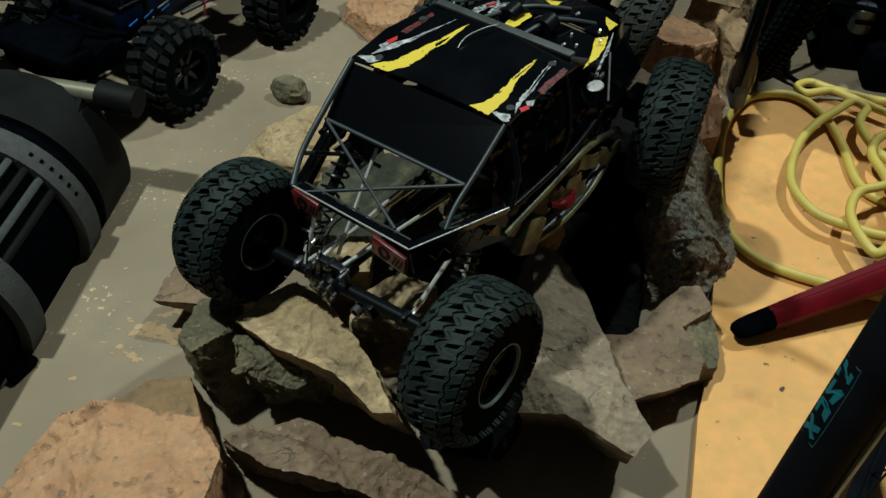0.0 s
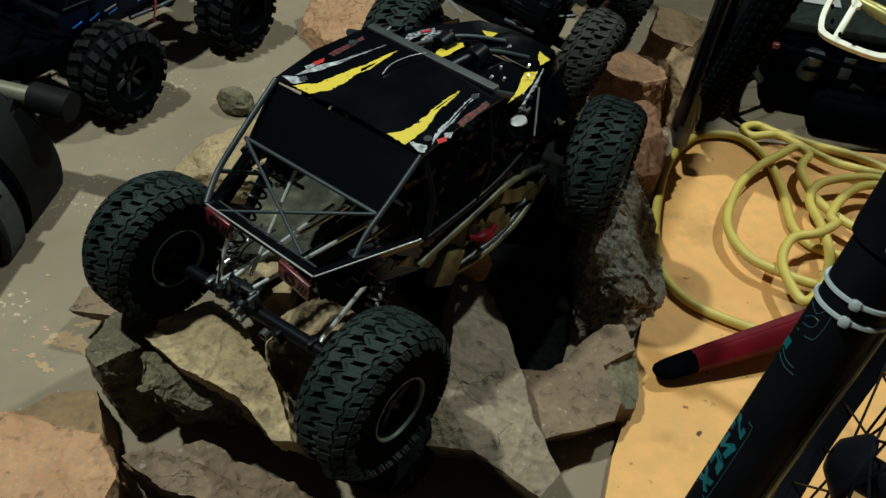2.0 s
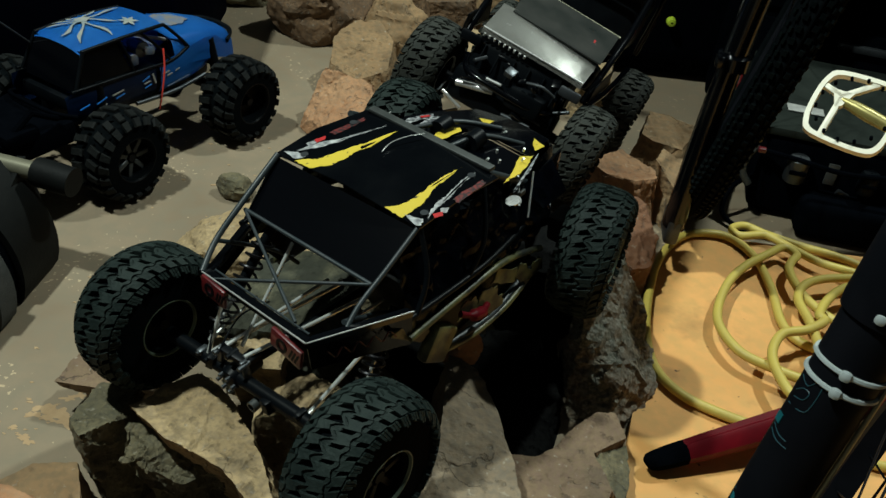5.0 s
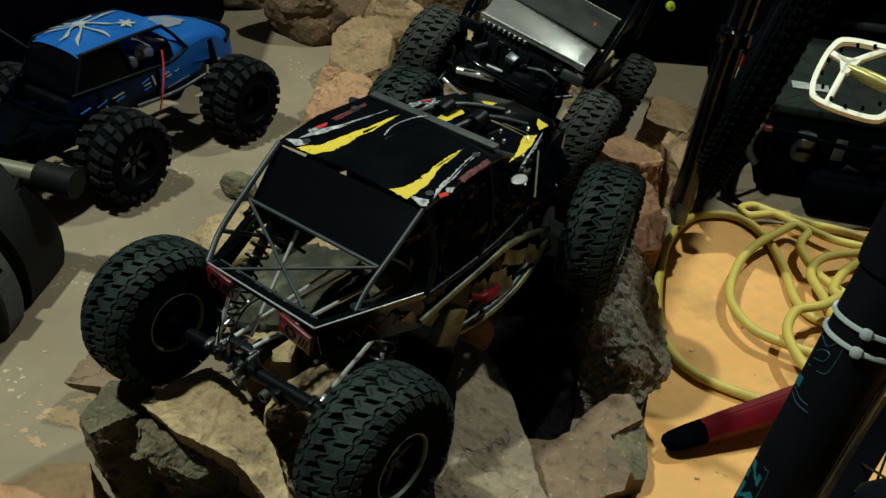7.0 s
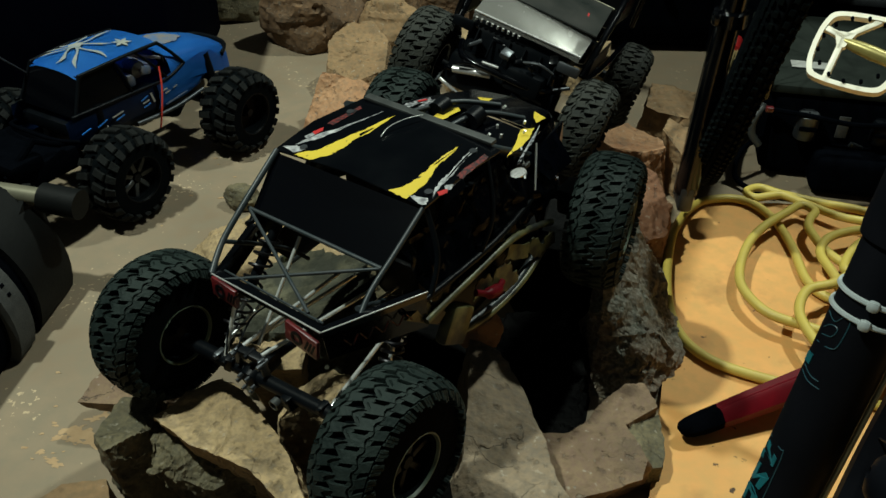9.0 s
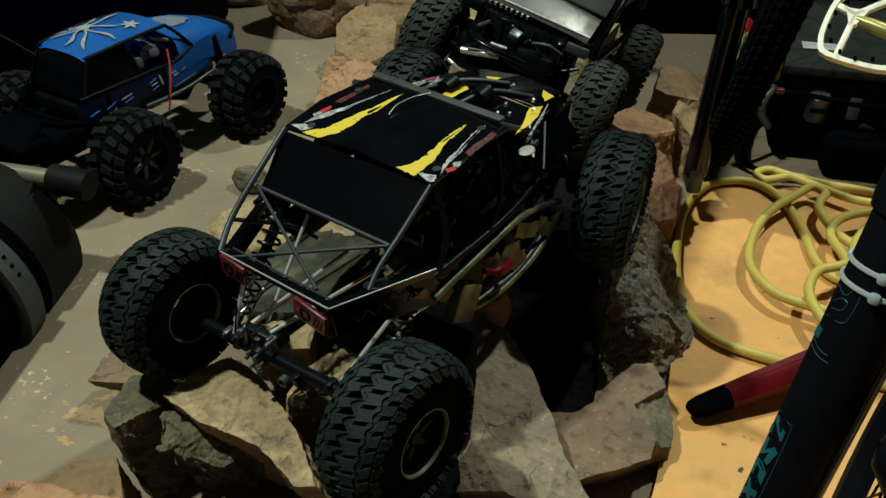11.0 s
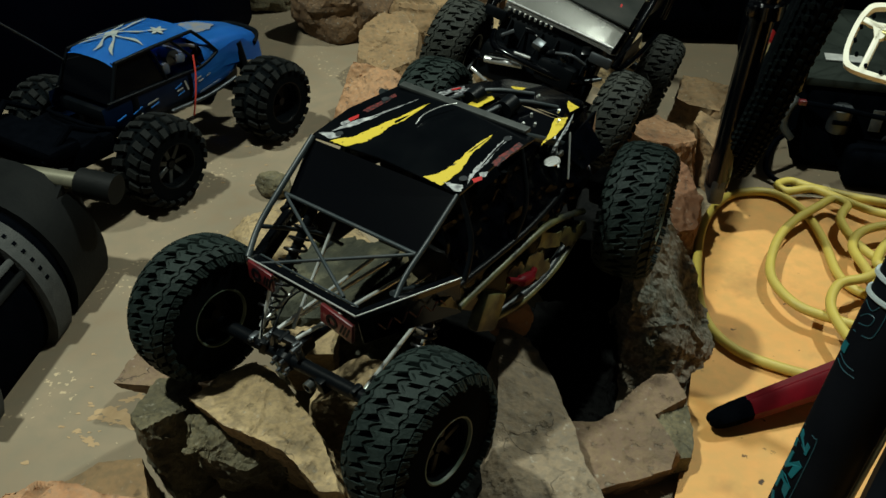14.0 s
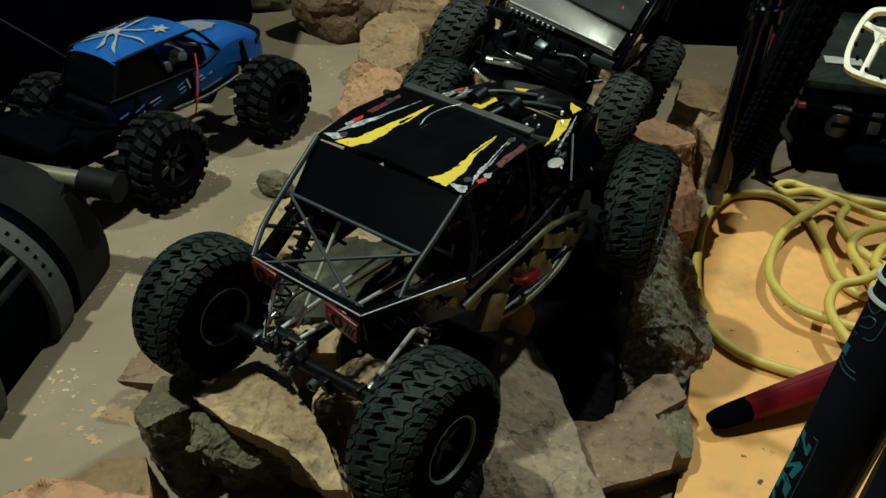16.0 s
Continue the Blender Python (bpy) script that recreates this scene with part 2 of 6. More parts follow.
M_WORNW = mat("worn_white_lettering", (0.34, 0.35, 0.36), 0.4, second=(0.02, 0.02, 0.025), scale=260, amount=0.5)
M_RED = mat("red_decal", (0.45, 0.02, 0.02), 0.5, second=(0.30, 0.012, 0.012), scale=90, spec=0.2)
M_MAROON = mat("worn_maroon_lettering", (0.13, 0.018, 0.016), 0.5, second=(0.008, 0.006, 0.007), scale=300, amount=0.35)
M_LENS = mat("red_lamp_lens", (0.115, 0.008, 0.010), 0.35, second=(0.045, 0.004, 0.006), scale=70, coat=0.4)
M_OLIVE = mat("camo_yellow_panel", (0.115, 0.115, 0.042), 0.45, second=(0.008, 0.010, 0.008), scale=46, amount=0.5, centre=0.50)
M_RING = mat("beadlock_edge", (0.075, 0.105, 0.075), 0.5, second=(0.035, 0.050, 0.036), scale=40)
M_SPRING = mat("black_spring", (0.012, 0.012, 0.014), 0.35, metal=0.6)
M_BLUE = mat("scuffed_blue_lexan", (0.012, 0.13, 0.50), 0.35, second=(0.03, 0.18, 0.54), scale=14, bump=0.04, bump_scale=50)
# the body's blue, darkened for the shade on the truck's rear flank
M_NAVY = mat("dark_blue_side_panel", (0.002, 0.009, 0.036), 0.4, second=(0.005, 0.020, 0.065), scale=20, spec=0.25)
M_CREAM = mat("cream_decal", (0.30, 0.30, 0.26), 0.5, second=(0.17, 0.21, 0.23), scale=60)
M_WORN = mat("worn_grey_patch", (0.17, 0.155, 0.14), 0.6, second=(0.07, 0.13, 0.25), scale=70, amount=0.8)
M_ORANGE = mat("orange_strap", (0.55, 0.045, 0.03), 0.5)
M_HOSE = mat("yellow_rubber_hose", (0.52, 0.40, 0.075), 0.5, second=(0.44, 0.33, 0.07), scale=30, bump=0.08, bump_scale=200)
M_TOOL = mat("red_painted_steel", (0.135, 0.004, 0.009), 0.45, second=(0.070, 0.003, 0.006), scale=25, spec=0.10)
M_BIKE = mat("satin_black_bike_paint", (0.003, 0.0035, 0.005), 0.5, second=(0.005, 0.0055, 0.0075), scale=30, spec=0.06)
M_TEAL = mat("teal_decal", (0.008, 0.12, 0.145), 0.4, second=(0.006, 0.07, 0.085), scale=50)
M_TEALD = mat("dim_teal_outline", (0.008, 0.045, 0.06), 0.5)
M_TIE = mat("white_nylon_tie", (0.34, 0.38, 0.38), 0.5)
M_PEDAL = mat("cream_pedal_alloy", (0.86, 0.82, 0.68), 0.4, second=(0.78, 0.73, 0.58), scale=60)
M_STRAP = mat("grey_webbing", (0.045, 0.048, 0.047), 0.7, second=(0.062, 0.063, 0.061), scale=90, bump=0.3, bump_scale=500, spec=0.08)
M_CASE = mat("black_textured_case", (0.0008, 0.0012, 0.0020), 0.75, second=(0.0015, 0.0020, 0.0031), scale=60, bump=0.2, bump_scale=400, spec=0.015)
M_LABEL = mat("pale_label", (0.34, 0.34, 0.32), 0.6, second=(0.24, 0.24, 0.23), scale=70)


# ---- mesh helpers ----
def thing(name, label, category, m=None, group="", kind=""):
    ob = new(name)
    if m is not None:
        ob.matrix_world = m
    return tagged(ob, label, category, group, kind)


def finish(bm, name, material, angle=38):
    me = bpy.data.meshes.new(name)
    bmesh.ops.recalc_face_normals(bm, faces=bm.faces)
    for f in bm.faces:
        f.smooth = True
    bm.to_mesh(me)
    bm.free()
    me.set_sharp_from_angle(angle=radians(angle))
    me.materials.append(material)
    return me


def part(name, bm, material, parent=None, label="", angle=38):
    ob = new(name, finish(bm, name, material, angle))
    if parent is not None:
        ob.parent = parent
    if label:
        ob["label"] = label
    return ob


def solid(name, bm, material, label, category, m=None, group="", kind="", angle=38):
    ob = part(name, bm, material, None, "", angle)
    if m is not None:
        ob.matrix_world = m
    return tagged(ob, label, category, group, kind)


def box(bm, size, m=None, bevel=0.0, seg=2):
    m = m if m is not None else Matrix()
    got = bmesh.ops.create_cube(bm, size=1.0, matrix=m @ Matrix.Diagonal((*size, 1)))
    if bevel:
        edges = list({e for v in got["verts"] for e in v.link_edges})
        bmesh.ops.bevel(bm, geom=edges, offset=bevel, segments=seg, profile=0.5, affect="EDGES")
    return bm


def at(x, y, z):
    return Matrix.Translation((x, y, z))


def smooth_line(pts, steps=8, closed=False):
    pts = [Vector(p) for p in pts]
    out = []
    n = len(pts)
    for i in range(n if closed else n - 1):
        p0 = pts[(i - 1) % n] if closed or i > 0 else pts[0]
        p1, p2 = pts[i], pts[(i + 1) % n]
        p3 = pts[(i + 2) % n] if closed or i + 2 < n else pts[-1]
        for k in range(steps):
            t = k / steps
            out.append(0.5 * (2 * p1 + (p2 - p0) * t + (2 * p0 - 5 * p1 + 4 * p2 - p3) * t * t + (3 * p1 - p0 - 3 * p2 + p3) * t ** 3))
    if not closed:
        out.append(pts[-1])
    return out


def tube(bm, pts, r, seg=10, closed=False, cap=True):
    pts = [Vector(p) for p in pts]
    n = len(pts)
    rings, side = [], None
    for i, p in enumerate(pts):
        a = pts[(i - 1) % n] if closed or i > 0 else p
        b = pts[(i + 1) % n] if closed or i < n - 1 else p
        d = (b - a).normalized()
        if side is None:
            side = d.cross(Vector((0, 0, 1)))
            if side.length < 0.1:
                side = d.cross(Vector((1, 0, 0)))
        side = (side - d * side.dot(d)).normalized()
        up = d.cross(side)
        k = 1.0
        if 0 < i < n - 1:
            c = (p - a).normalized().dot((b - p).normalized())
            k = 1 / max(0.75, math.sqrt(max(0.0, (1 + c) / 2)))
        rad = r[i] if isinstance(r, (list, tuple)) else r
        rings.append([bm.verts.new(p + (side * math.cos(2 * math.pi * j / seg) + up * math.sin(2 * math.pi * j / seg)) * rad * k) for j in range(seg)])
    for i in range(n if closed else n - 1):
        a, b = rings[i], rings[(i + 1) % n]
        for j in range(seg):
            bm.faces.new((a[j], a[(j + 1) % seg], b[(j + 1) % seg], b[j]))
    if cap and not closed:
        bm.faces.new(rings[0][::-1])
        bm.faces.new(rings[-1])
    return bm


def lathe(bm, profile, m=None, seg=48, closed=True):
    """Turns (radius, y) pairs round the local y axis."""
    m = m if m is not None else Matrix()
    rings = []
    for r, y in profile:
        rings.append([bm.verts.new(m @ Vector((r * math.cos(2 * math.pi * j / seg), y, r * math.sin(2 * math.pi * j / seg)))) for j in range(seg)])
    n = len(rings)
    for i in range(n if closed else n - 1):
        a, b = rings[i], rings[(i + 1) % n]
        for j in range(seg):
            bm.faces.new((a[j], a[(j + 1) % seg], b[(j + 1) % seg], b[j]))
    return bm


def disc(bm, r, y0, y1, m=None, seg=32, inner=0.0):
    if inner:
        return lathe(bm, [(inner, y0), (r, y0), (r, y1), (inner, y1)], m, seg)
    lathe(bm, [(r * 0.02, y0), (r, y0), (r, y1), (r * 0.02, y1)], m, seg)
    return bm


def plate(bm, pts, thick, m=None):
    """A flat polygon given in x, y, made thick along z."""
    m = m if m is not None else Matrix()
    lo = [bm.verts.new(m @ Vector((x, y, 0))) for x, y in pts]
    hi = [bm.verts.new(m @ Vector((x, y, thick))) for x, y in pts]
    bm.faces.new(lo[::-1])
    bm.faces.new(hi)
    for i in range(len(pts)):
        j = (i + 1) % len(pts)
        bm.faces.new((lo[i], lo[j], hi[j], hi[i]))
    return bm


def ragged(pts, amount, rng, steps=5):
    """Breaks a polygon's edges up into uneven short ones."""
    out = []
    for i, (x, y) in enumerate(pts):
        u, v = pts[(i + 1) % len(pts)]
        length = math.hypot(u - x, v - y)
        out.append((x, y))
        for k in range(1, steps):
            f = (k + rng.uniform(-0.25, 0.25)) / steps
            off = rng.uniform(-1, 1) * min(amount, length * 0.15)
            out.append((x + (u - x) * f - (v - y) / max(length, 1e-6) * off, y + (v - y) * f + (u - x) / max(length, 1e-6) * off))
    return out


def sheet(bm, corners, thick):
    """A four-cornered panel with thickness along its own normal."""
    c = [Vector(p) for p in corners]
    nrm = (c[2] - c[0]).cross(c[3] - c[1]).normalized() * thick
    lo = [bm.verts.new(p) for p in c]
    hi = [bm.verts.new(p + nrm) for p in c]
    bm.faces.new(lo[::-1])
    bm.faces.new(hi)
    for i in range(4):
        j = (i + 1) % 4
        bm.faces.new((lo[i], lo[j], hi[j], hi[i]))
    return bm


def slab(bm, rows, drop):
    """A curved panel: a grid of places, made thick downwards."""
    hi = [[bm.verts.new(p) for p in r] for r in rows]
    lo = [[bm.verts.new((p[0], p[1], p[2] - drop)) for p in r] for r in rows]
    n, m = len(rows), len(rows[0])
    for i in range(n - 1):
        for j in range(m - 1):
            bm.faces.new((hi[i][j], hi[i][j + 1], hi[i + 1][j + 1], hi[i + 1][j]))
            bm.faces.new((lo[i][j], lo[i + 1][j], lo[i + 1][j + 1], lo[i][j + 1]))
    for i in range(n - 1):
        for j in (0, m - 1):
            bm.faces.new((hi[i][j], hi[i + 1][j], lo[i + 1][j], lo[i][j]))
    for j in range(m - 1):
        for i in (0, n - 1):
            bm.faces.new((hi[i][j], hi[i][j + 1], lo[i][j + 1], lo[i][j]))
    return bm


# ---- wheels ----
ROOTS = []


def lug(bm, surf, poly, h, inset=0.16):
    cx = sum(p[0] for p in poly) / len(poly)
    cy = sum(p[1] for p in poly) / len(poly)
    lo = [bm.verts.new(surf(u, v, -0.0012)) for u, v in poly]
    mid = [bm.verts.new(surf(u, v, h * 0.75)) for u, v in poly]
    hi = [bm.verts.new(surf(u + (cx - u) * inset, v + (cy - v) * inset, h)) for u, v in poly]
    n = len(poly)
    for a, b in ((lo, mid), (mid, hi)):
        for i in range(n):
            j = (i + 1) % n
            bm.faces.new((a[i], a[j], b[j], b[i]))
    bm.faces.new(hi)
    if ROOTS:
        bm.verts.ensure_lookup_table()
        v = bm.verts[ROOTS[0].find(lo[0].co)[1]]
        bm.faces.new((lo[0], lo[1], v))


def tyre_mesh(name, R, W, count, h, style, material, rim_share=0.41):
    """A tyre round the y axis: a rounded carcass with rows of raised lugs."""
    bm = bmesh.new()
    rc = R - h
    half = W / 2
    rim = R * rim_share

    def prof(s):
        # s from -1 to 1 goes over the tread from bead to bead
        a = s * math.pi / 2 * 1.08
        y = half * math.copysign(min(1.0, abs(math.sin(a) if abs(a) < math.pi / 2 else 1.0)) ** 0.62, a)
        r = rim + (rc - rim) * max(0.0, math.cos(min(abs(a), math.pi / 2))) ** 0.34
        return r, y
    ring = [prof(-1 + 2 * i / 30) for i in range(31)]
    ring = [(rim - 0.004, -half * 0.82)] + ring + [(rim - 0.004, half * 0.82)]
    lathe(bm, ring, None, 64)
    body_faces = len(bm.faces)
    tree = kdtree.KDTree(len(bm.verts))
    bm.verts.ensure_lookup_table()
    for i, v in enumerate(bm.verts):
        tree.insert(v.co, i)
    tree.balance()
    ROOTS[:] = [tree]

    def surf(u, v, lift):
        # u: turns round the wheel; v: -1..1 across, past 0.75 down the sidewall
        r, y = prof(v * 0.80)
        r2, y2 = prof(v * 0.80 + 0.01)
        t = Vector((r2 - r, y2 - y, 0)).normalized()
        n = Vector((t.y, -t.x, 0))
        if n.x < 0 and abs(v) < 0.7:
            n = -n
        if abs(v) >= 0.7 and n.y * v < 0:
            n = -n
        r, y = r + n.x * lift, y + n.y * lift
        a = u * 2 * math.pi
        return Vector((r * math.cos(a), y, r * math.sin(a)))
    st = 1.0 / count
    for k in range(count):
        u = k * st
        for sd in (-1, 1):
            o = 0 if sd < 0 else 0.5 * st
            if style == "mud":
                # four columns of slanted blocks between wavy grooves, a deep slot behind each block, and sliced shoulder lugs
                def side(v, f):
                    return v + (0.040 * math.sin(2 * math.pi * f) if abs(v) < 0.5 else 0.0)

                def block(v0, v1, f0, f1, high, inset, skew=0.0):
                    fs = [f0 + (f1 - f0) * q / 3 for q in range(4)]
                    ring = [(f + skew * v1, side(v1, f + skew * v1)) for f in fs] + [(f + skew * v0, side(v0, f + skew * v0)) for f in fs[::-1]]
                    lug(bm, surf, [(u + f * st, v) for f, v in ring], high, inset)
                if sd < 0:
                    for i, (v0, v1) in enumerate(((-0.63, -0.345), (-0.305, -0.022), (0.022, 0.305), (0.345, 0.63))):
                        f0 = 0.36 * i
                        block(v0, v1, f0, f0 + 0.70, h, 0.09, 1.5)
                        low, up = (v0, v0 + 0.10) if i % 2 else (v1 - 0.10, v1)
                        block(low, up, f0 + 0.66, f0 + 1.02, h * 0.85, 0.05, 1.5)
                    for v in (-0.325, 0.0, 0.325):
                        block(v - 0.035, v + 0.035, 0.0, 1.02, h * 0.62, 0.0)
                long = 0.92 if k % 2 else 0.86
                for f0, f1, reach in ((0.00, 0.215, long - 0.03), (0.255, 0.475, long), (0.515, 0.73, long - 0.05)):
                    w0, w1 = sorted((sd * 0.655, sd * reach))
                    block(w0, w1, f0, f1, h * 1.06, 0.07, 1.1)
            elif style == "chunky":
                c = [(0.05, 0.05), (0.55, 0.02), (0.78, 0.42), (0.30, 0.46)]
                lug(bm, surf, [(u + o + a * st, sd * b) for a, b in c], h)
                e = [(0.25, 0.54), (0.85, 0.52), (0.95, 0.95), (0.40, 0.95)]
                lug(bm, surf, [(u + o + a * st, sd * b) for a, b in e], h)
            else:
                c = [(0.08, 0.06), (0.58, 0.05), (0.60, 0.20), (0.10, 0.20)]
                lug(bm, surf, [(u + o + a * st, sd * b) for a, b in c], h)
                e = [(0.40, 0.31), (0.86, 0.30), (0.90, 0.43), (0.42, 0.45)]
                lug(bm, surf, [(u + o + a * st, sd * b) for a, b in e], h)
                e = [(0.10, 0.54), (0.52, 0.53), (0.56, 0.68), (0.12, 0.70)]
                lug(bm, surf, [(u + o + a * st, sd * b) for a, b in e], h)
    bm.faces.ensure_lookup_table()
    # carcass and slot floors take the rubber darkened for shade
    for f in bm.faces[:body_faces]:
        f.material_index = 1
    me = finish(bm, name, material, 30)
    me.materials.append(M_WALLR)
    return me


def make_wheel(R, W, tyre_me, spokes, parent, ring_mat, rim_share=0.41, spoke_mat=M_SPOKE):
    """wheel (hub and dish) > tyre, two beadlock rings, hub nut"""
    rim = R * rim_share
    bm = bmesh.new()
    lathe(bm, [(rim * 0.96, -W * 0.40), (rim * 1.0, -W * 0.36), (rim * 1.0, W * 0.36), (rim * 0.96, W * 0.40), (rim * 0.88, W * 0.38), (rim * 0.86, W * 0.16),
               (rim * 0.3, W * 0.13), (rim * 0.3, -W * 0.13), (rim * 0.86, -W * 0.16), (rim * 0.88, -W * 0.38)], None, 40)
    wheel = part("wheel", bm, M_BLACK, parent)
    ty = new("tyre", tyre_me)
    ty.parent = wheel
    sp = bmesh.new()
    box(sp, (rim * 0.66, W * 0.10, rim * 0.22), at(rim * 0.56, 0, 0), rim * 0.03, 1)
    sp_me = finish(sp, "spoke", spoke_mat)
    for s in (-1, 1):
        for k in range(spokes):
            o = new("spoke", sp_me)
            o.parent = wheel
            o.matrix_local = Matrix.Rotation(2 * math.pi * k / spokes, 4, "Y") @ at(0, s * W * 0.27, 0)
    for s in (-1, 1):
        b2 = bmesh.new()
        lathe(b2, [(rim * 0.93, s * W * 0.46), (rim * 0.97, s * W * 0.505), (rim * 1.01, s * W * 0.505), (rim * 1.02, s * W * 0.47)], None, 48)
        part("beadlock_ring", b2, ring_mat, wheel)
        b3 = bmesh.new()
        disc(b3, rim * 0.20, s * W * 0.10, s * W * 0.34, None, 6)
        part("hub_nut", b3, M_BLACK, wheel)
    return wheel


def spin(v):
    return Matrix.Rotation(v, 4, "Y")


def wheel_copy(src, parent, local):
    """Another wheel with the same meshes under a parent."""
    w = new("wheel", src.data)
    w.parent = parent
    w.matrix_local = local
    for c in src.children:
        o = new(c.name.split(".")[0], c.data)
        o.parent = w
        o.matrix_local = c.matrix_local
    return w


# ---- rocks ----
def unit_ball(level):
    bm = bmesh.new()
    bmesh.ops.create_icosphere(bm, subdivisions=level, radius=1)
    v = np.array([p.co[:] for p in bm.verts])
    f = [[q.index for q in p.verts] for p in bm.faces]
    bm.free()
    return v, f


BALLS = {k: unit_ball(k) for k in (4, 5, 6)}


def rock(label, x, y, lx, ly, h, yaw=0, seed=0, colour="tan", tilt=(0, 0), level=5, facets=11, base=0.0, rough=1.0, group="rocks of the course", cuts=()):
    """A fractured stone that stands on z = base: cut faces round a flat-ish top, with chipped, uneven surfaces."""
    v, f = BALLS[level]
    rng = np.random.RandomState(seed)
    n = rng.normal(size=(facets, 3))
    n[:, 2] = np.abs(n[:, 2]) * 0.7 + 0.1
    n /= np.linalg.norm(n, axis=1)[:, None]
    d = rng.uniform(0.74, 1.0, facets)
    minor = rng.normal(size=(34, 3))
    minor /= np.linalg.norm(minor, axis=1)[:, None]
    n, d = np.vstack([n, minor]), np.concatenate([d, rng.uniform(0.90, 1.04, 34)])
    extra = [[tilt[0], tilt[1], 1.0], [0, 0, -1]]
    dist = [0.80, 0.7]
    for nx, ny, nz, far in cuts:
        extra.append([nx, ny, nz])
        dist.append(far)
    e = np.array(extra, float)
    e /= np.linalg.norm(e, axis=1)[:, None]
    n, d = np.vstack([n, e]), np.concatenate([d, dist])
    dots = v @ n.T
    k = np.where(dots > 0.02, d / np.maximum(dots, 0.02), 9.0)
    p = 48.0
    rad = (k ** -p).sum(1) ** (-1 / p)
    rad = np.minimum(rad, 1.25)
    out = v * rad[:, None]
    out[:, 0] *= lx / 2
    out[:, 1] *= ly / 2
    top, bot = out[:, 2].max(), out[:, 2].min()
    out[:, 2] = (out[:, 2] - bot) / (top - bot) * h
    size = (lx + ly + h) / 3
    me_v = []
    for i in range(len(out)):
        q = Vector(out[i])
        w = Vector((seed * 3.1, seed * 1.7, seed * 0.9))
        a = noise.fractal(q * (5.0 / size * 0.6) + w, 0.9, 2.1, 4)
        rid = 1 - abs(noise.noise(q * (3.2 / size) + w * 2))
        b = noise.fractal(q * (24.0 / size * 0.6) + w, 0.8, 2.2, 3)
        step = noise.cell(q * (3.0 / size) + Vector((0, 0, q.z * 8 / size)) + w)
        off = (0.036 * a + 0.03 * (rid - 0.7) + 0.013 * b + 0.022 * step) * size * rough
        nv = Vector(v[i])
        q = q + nv * off
        if q.z < 0.004:
            q.z = 0.0 if q.z < 0 else q.z
        me_v.append(q)
    me = bpy.data.meshes.new("rock")
    me.from_pydata([tuple(q) for q in me_v], [], f)
    for poly in me.polygons:
        poly.use_smooth = True
    me.set_sharp_from_angle(angle=radians(32))
    me.materials.append(ROCKS[colour])
    ob = new("rock", me)
    ob.matrix_world = pose(x, y, base, 0, 0, yaw)
    return tagged(ob, label, "rock", group)


def hewn(label, top, foot, seed=0, colour="tan", rough=1.0, waist=0.5, bulge=0.0, group="rocks of the course"):
    """A broken stone from the corners of its upper face and of its foot on the floor, with jagged, chipped sides."""
    rng = random.Random(seed)
    n = len(top)
    bm = bmesh.new()
    hi = [bm.verts.new(p) for p in top]
    lo = [bm.verts.new((x, y, 0.0)) for x, y in foot]
    c = sum((v.co for v in hi), Vector()) / n
    size = max((v.co - c).length for v in hi)
    mid = []
    for i in range(n):
        f = waist + rng.uniform(-0.18, 0.18)
        p = lo[i].co.lerp(hi[i].co, f)
        out = Vector((p.x - c.x, p.y - c.y, 0)).normalized()
        mid.append(bm.verts.new(p + out * (bulge + rng.uniform(-0.10, 0.10) * size * 0.6)))
    for a, b in ((lo, mid), (mid, hi)):
        for i in range(n):
            j = (i + 1) % n
            bm.faces.new((a[i], a[j], b[j], b[i]))
    bm.faces.new(hi)
    bm.faces.new(lo[::-1])
    bmesh.ops.triangulate(bm, faces=list(bm.faces))
    for goal in (0.04, 0.02, 0.010, 0.0052, 0.0034):
        longer = [q for q in bm.edges if q.calc_length() > goal and max(q.verts[0].co.z, q.verts[1].co.z) > 0.002]
        if len(bm.verts) > 9000:
            break
        bmesh.ops.subdivide_edges(bm, edges=longer, cuts=1, use_grid_fill=False)
        bmesh.ops.triangulate(bm, faces=[f for f in bm.faces if len(f.verts) > 3])
    bm.normal_update()
    w = Vector((seed * 3.1, seed * 1.7, seed * 0.9))
    move = []
    for v in bm.verts:
        q = v.co
        a = noise.fractal(q * 26 + w, 0.9, 2.1, 4)
        rid = 1 - abs(noise.noise(q * 20 + w * 2))
        b = noise.fractal(q * 120 + w, 0.8, 2.2, 3)
        step = noise.cell(q * 36 + Vector((noise.noise(q * 60), noise.noise(q * 60 + w), 0)) * 0.8)
        crack = max(0.0, 1 - abs(noise.noise(q * 13 + w * 5)) * 16)
        flat = 0.45 if v.normal.z > 0.8 else 1.0
        move.append(v.normal * ((0.0036 * a + 0.0040 * (rid - 0.75)) * (0.4 + 0.6 * flat) + 0.0014 * b + 0.0010 * step * flat - 0.0022 * crack * flat) * rough)
    for v, d in zip(bm.verts, move):
        v.co = v.co + d
        v.co.z = max(v.co.z, 0.0)
    return solid("rock", bm, ROCKS[colour], label, "rock", None, group, "", 30)


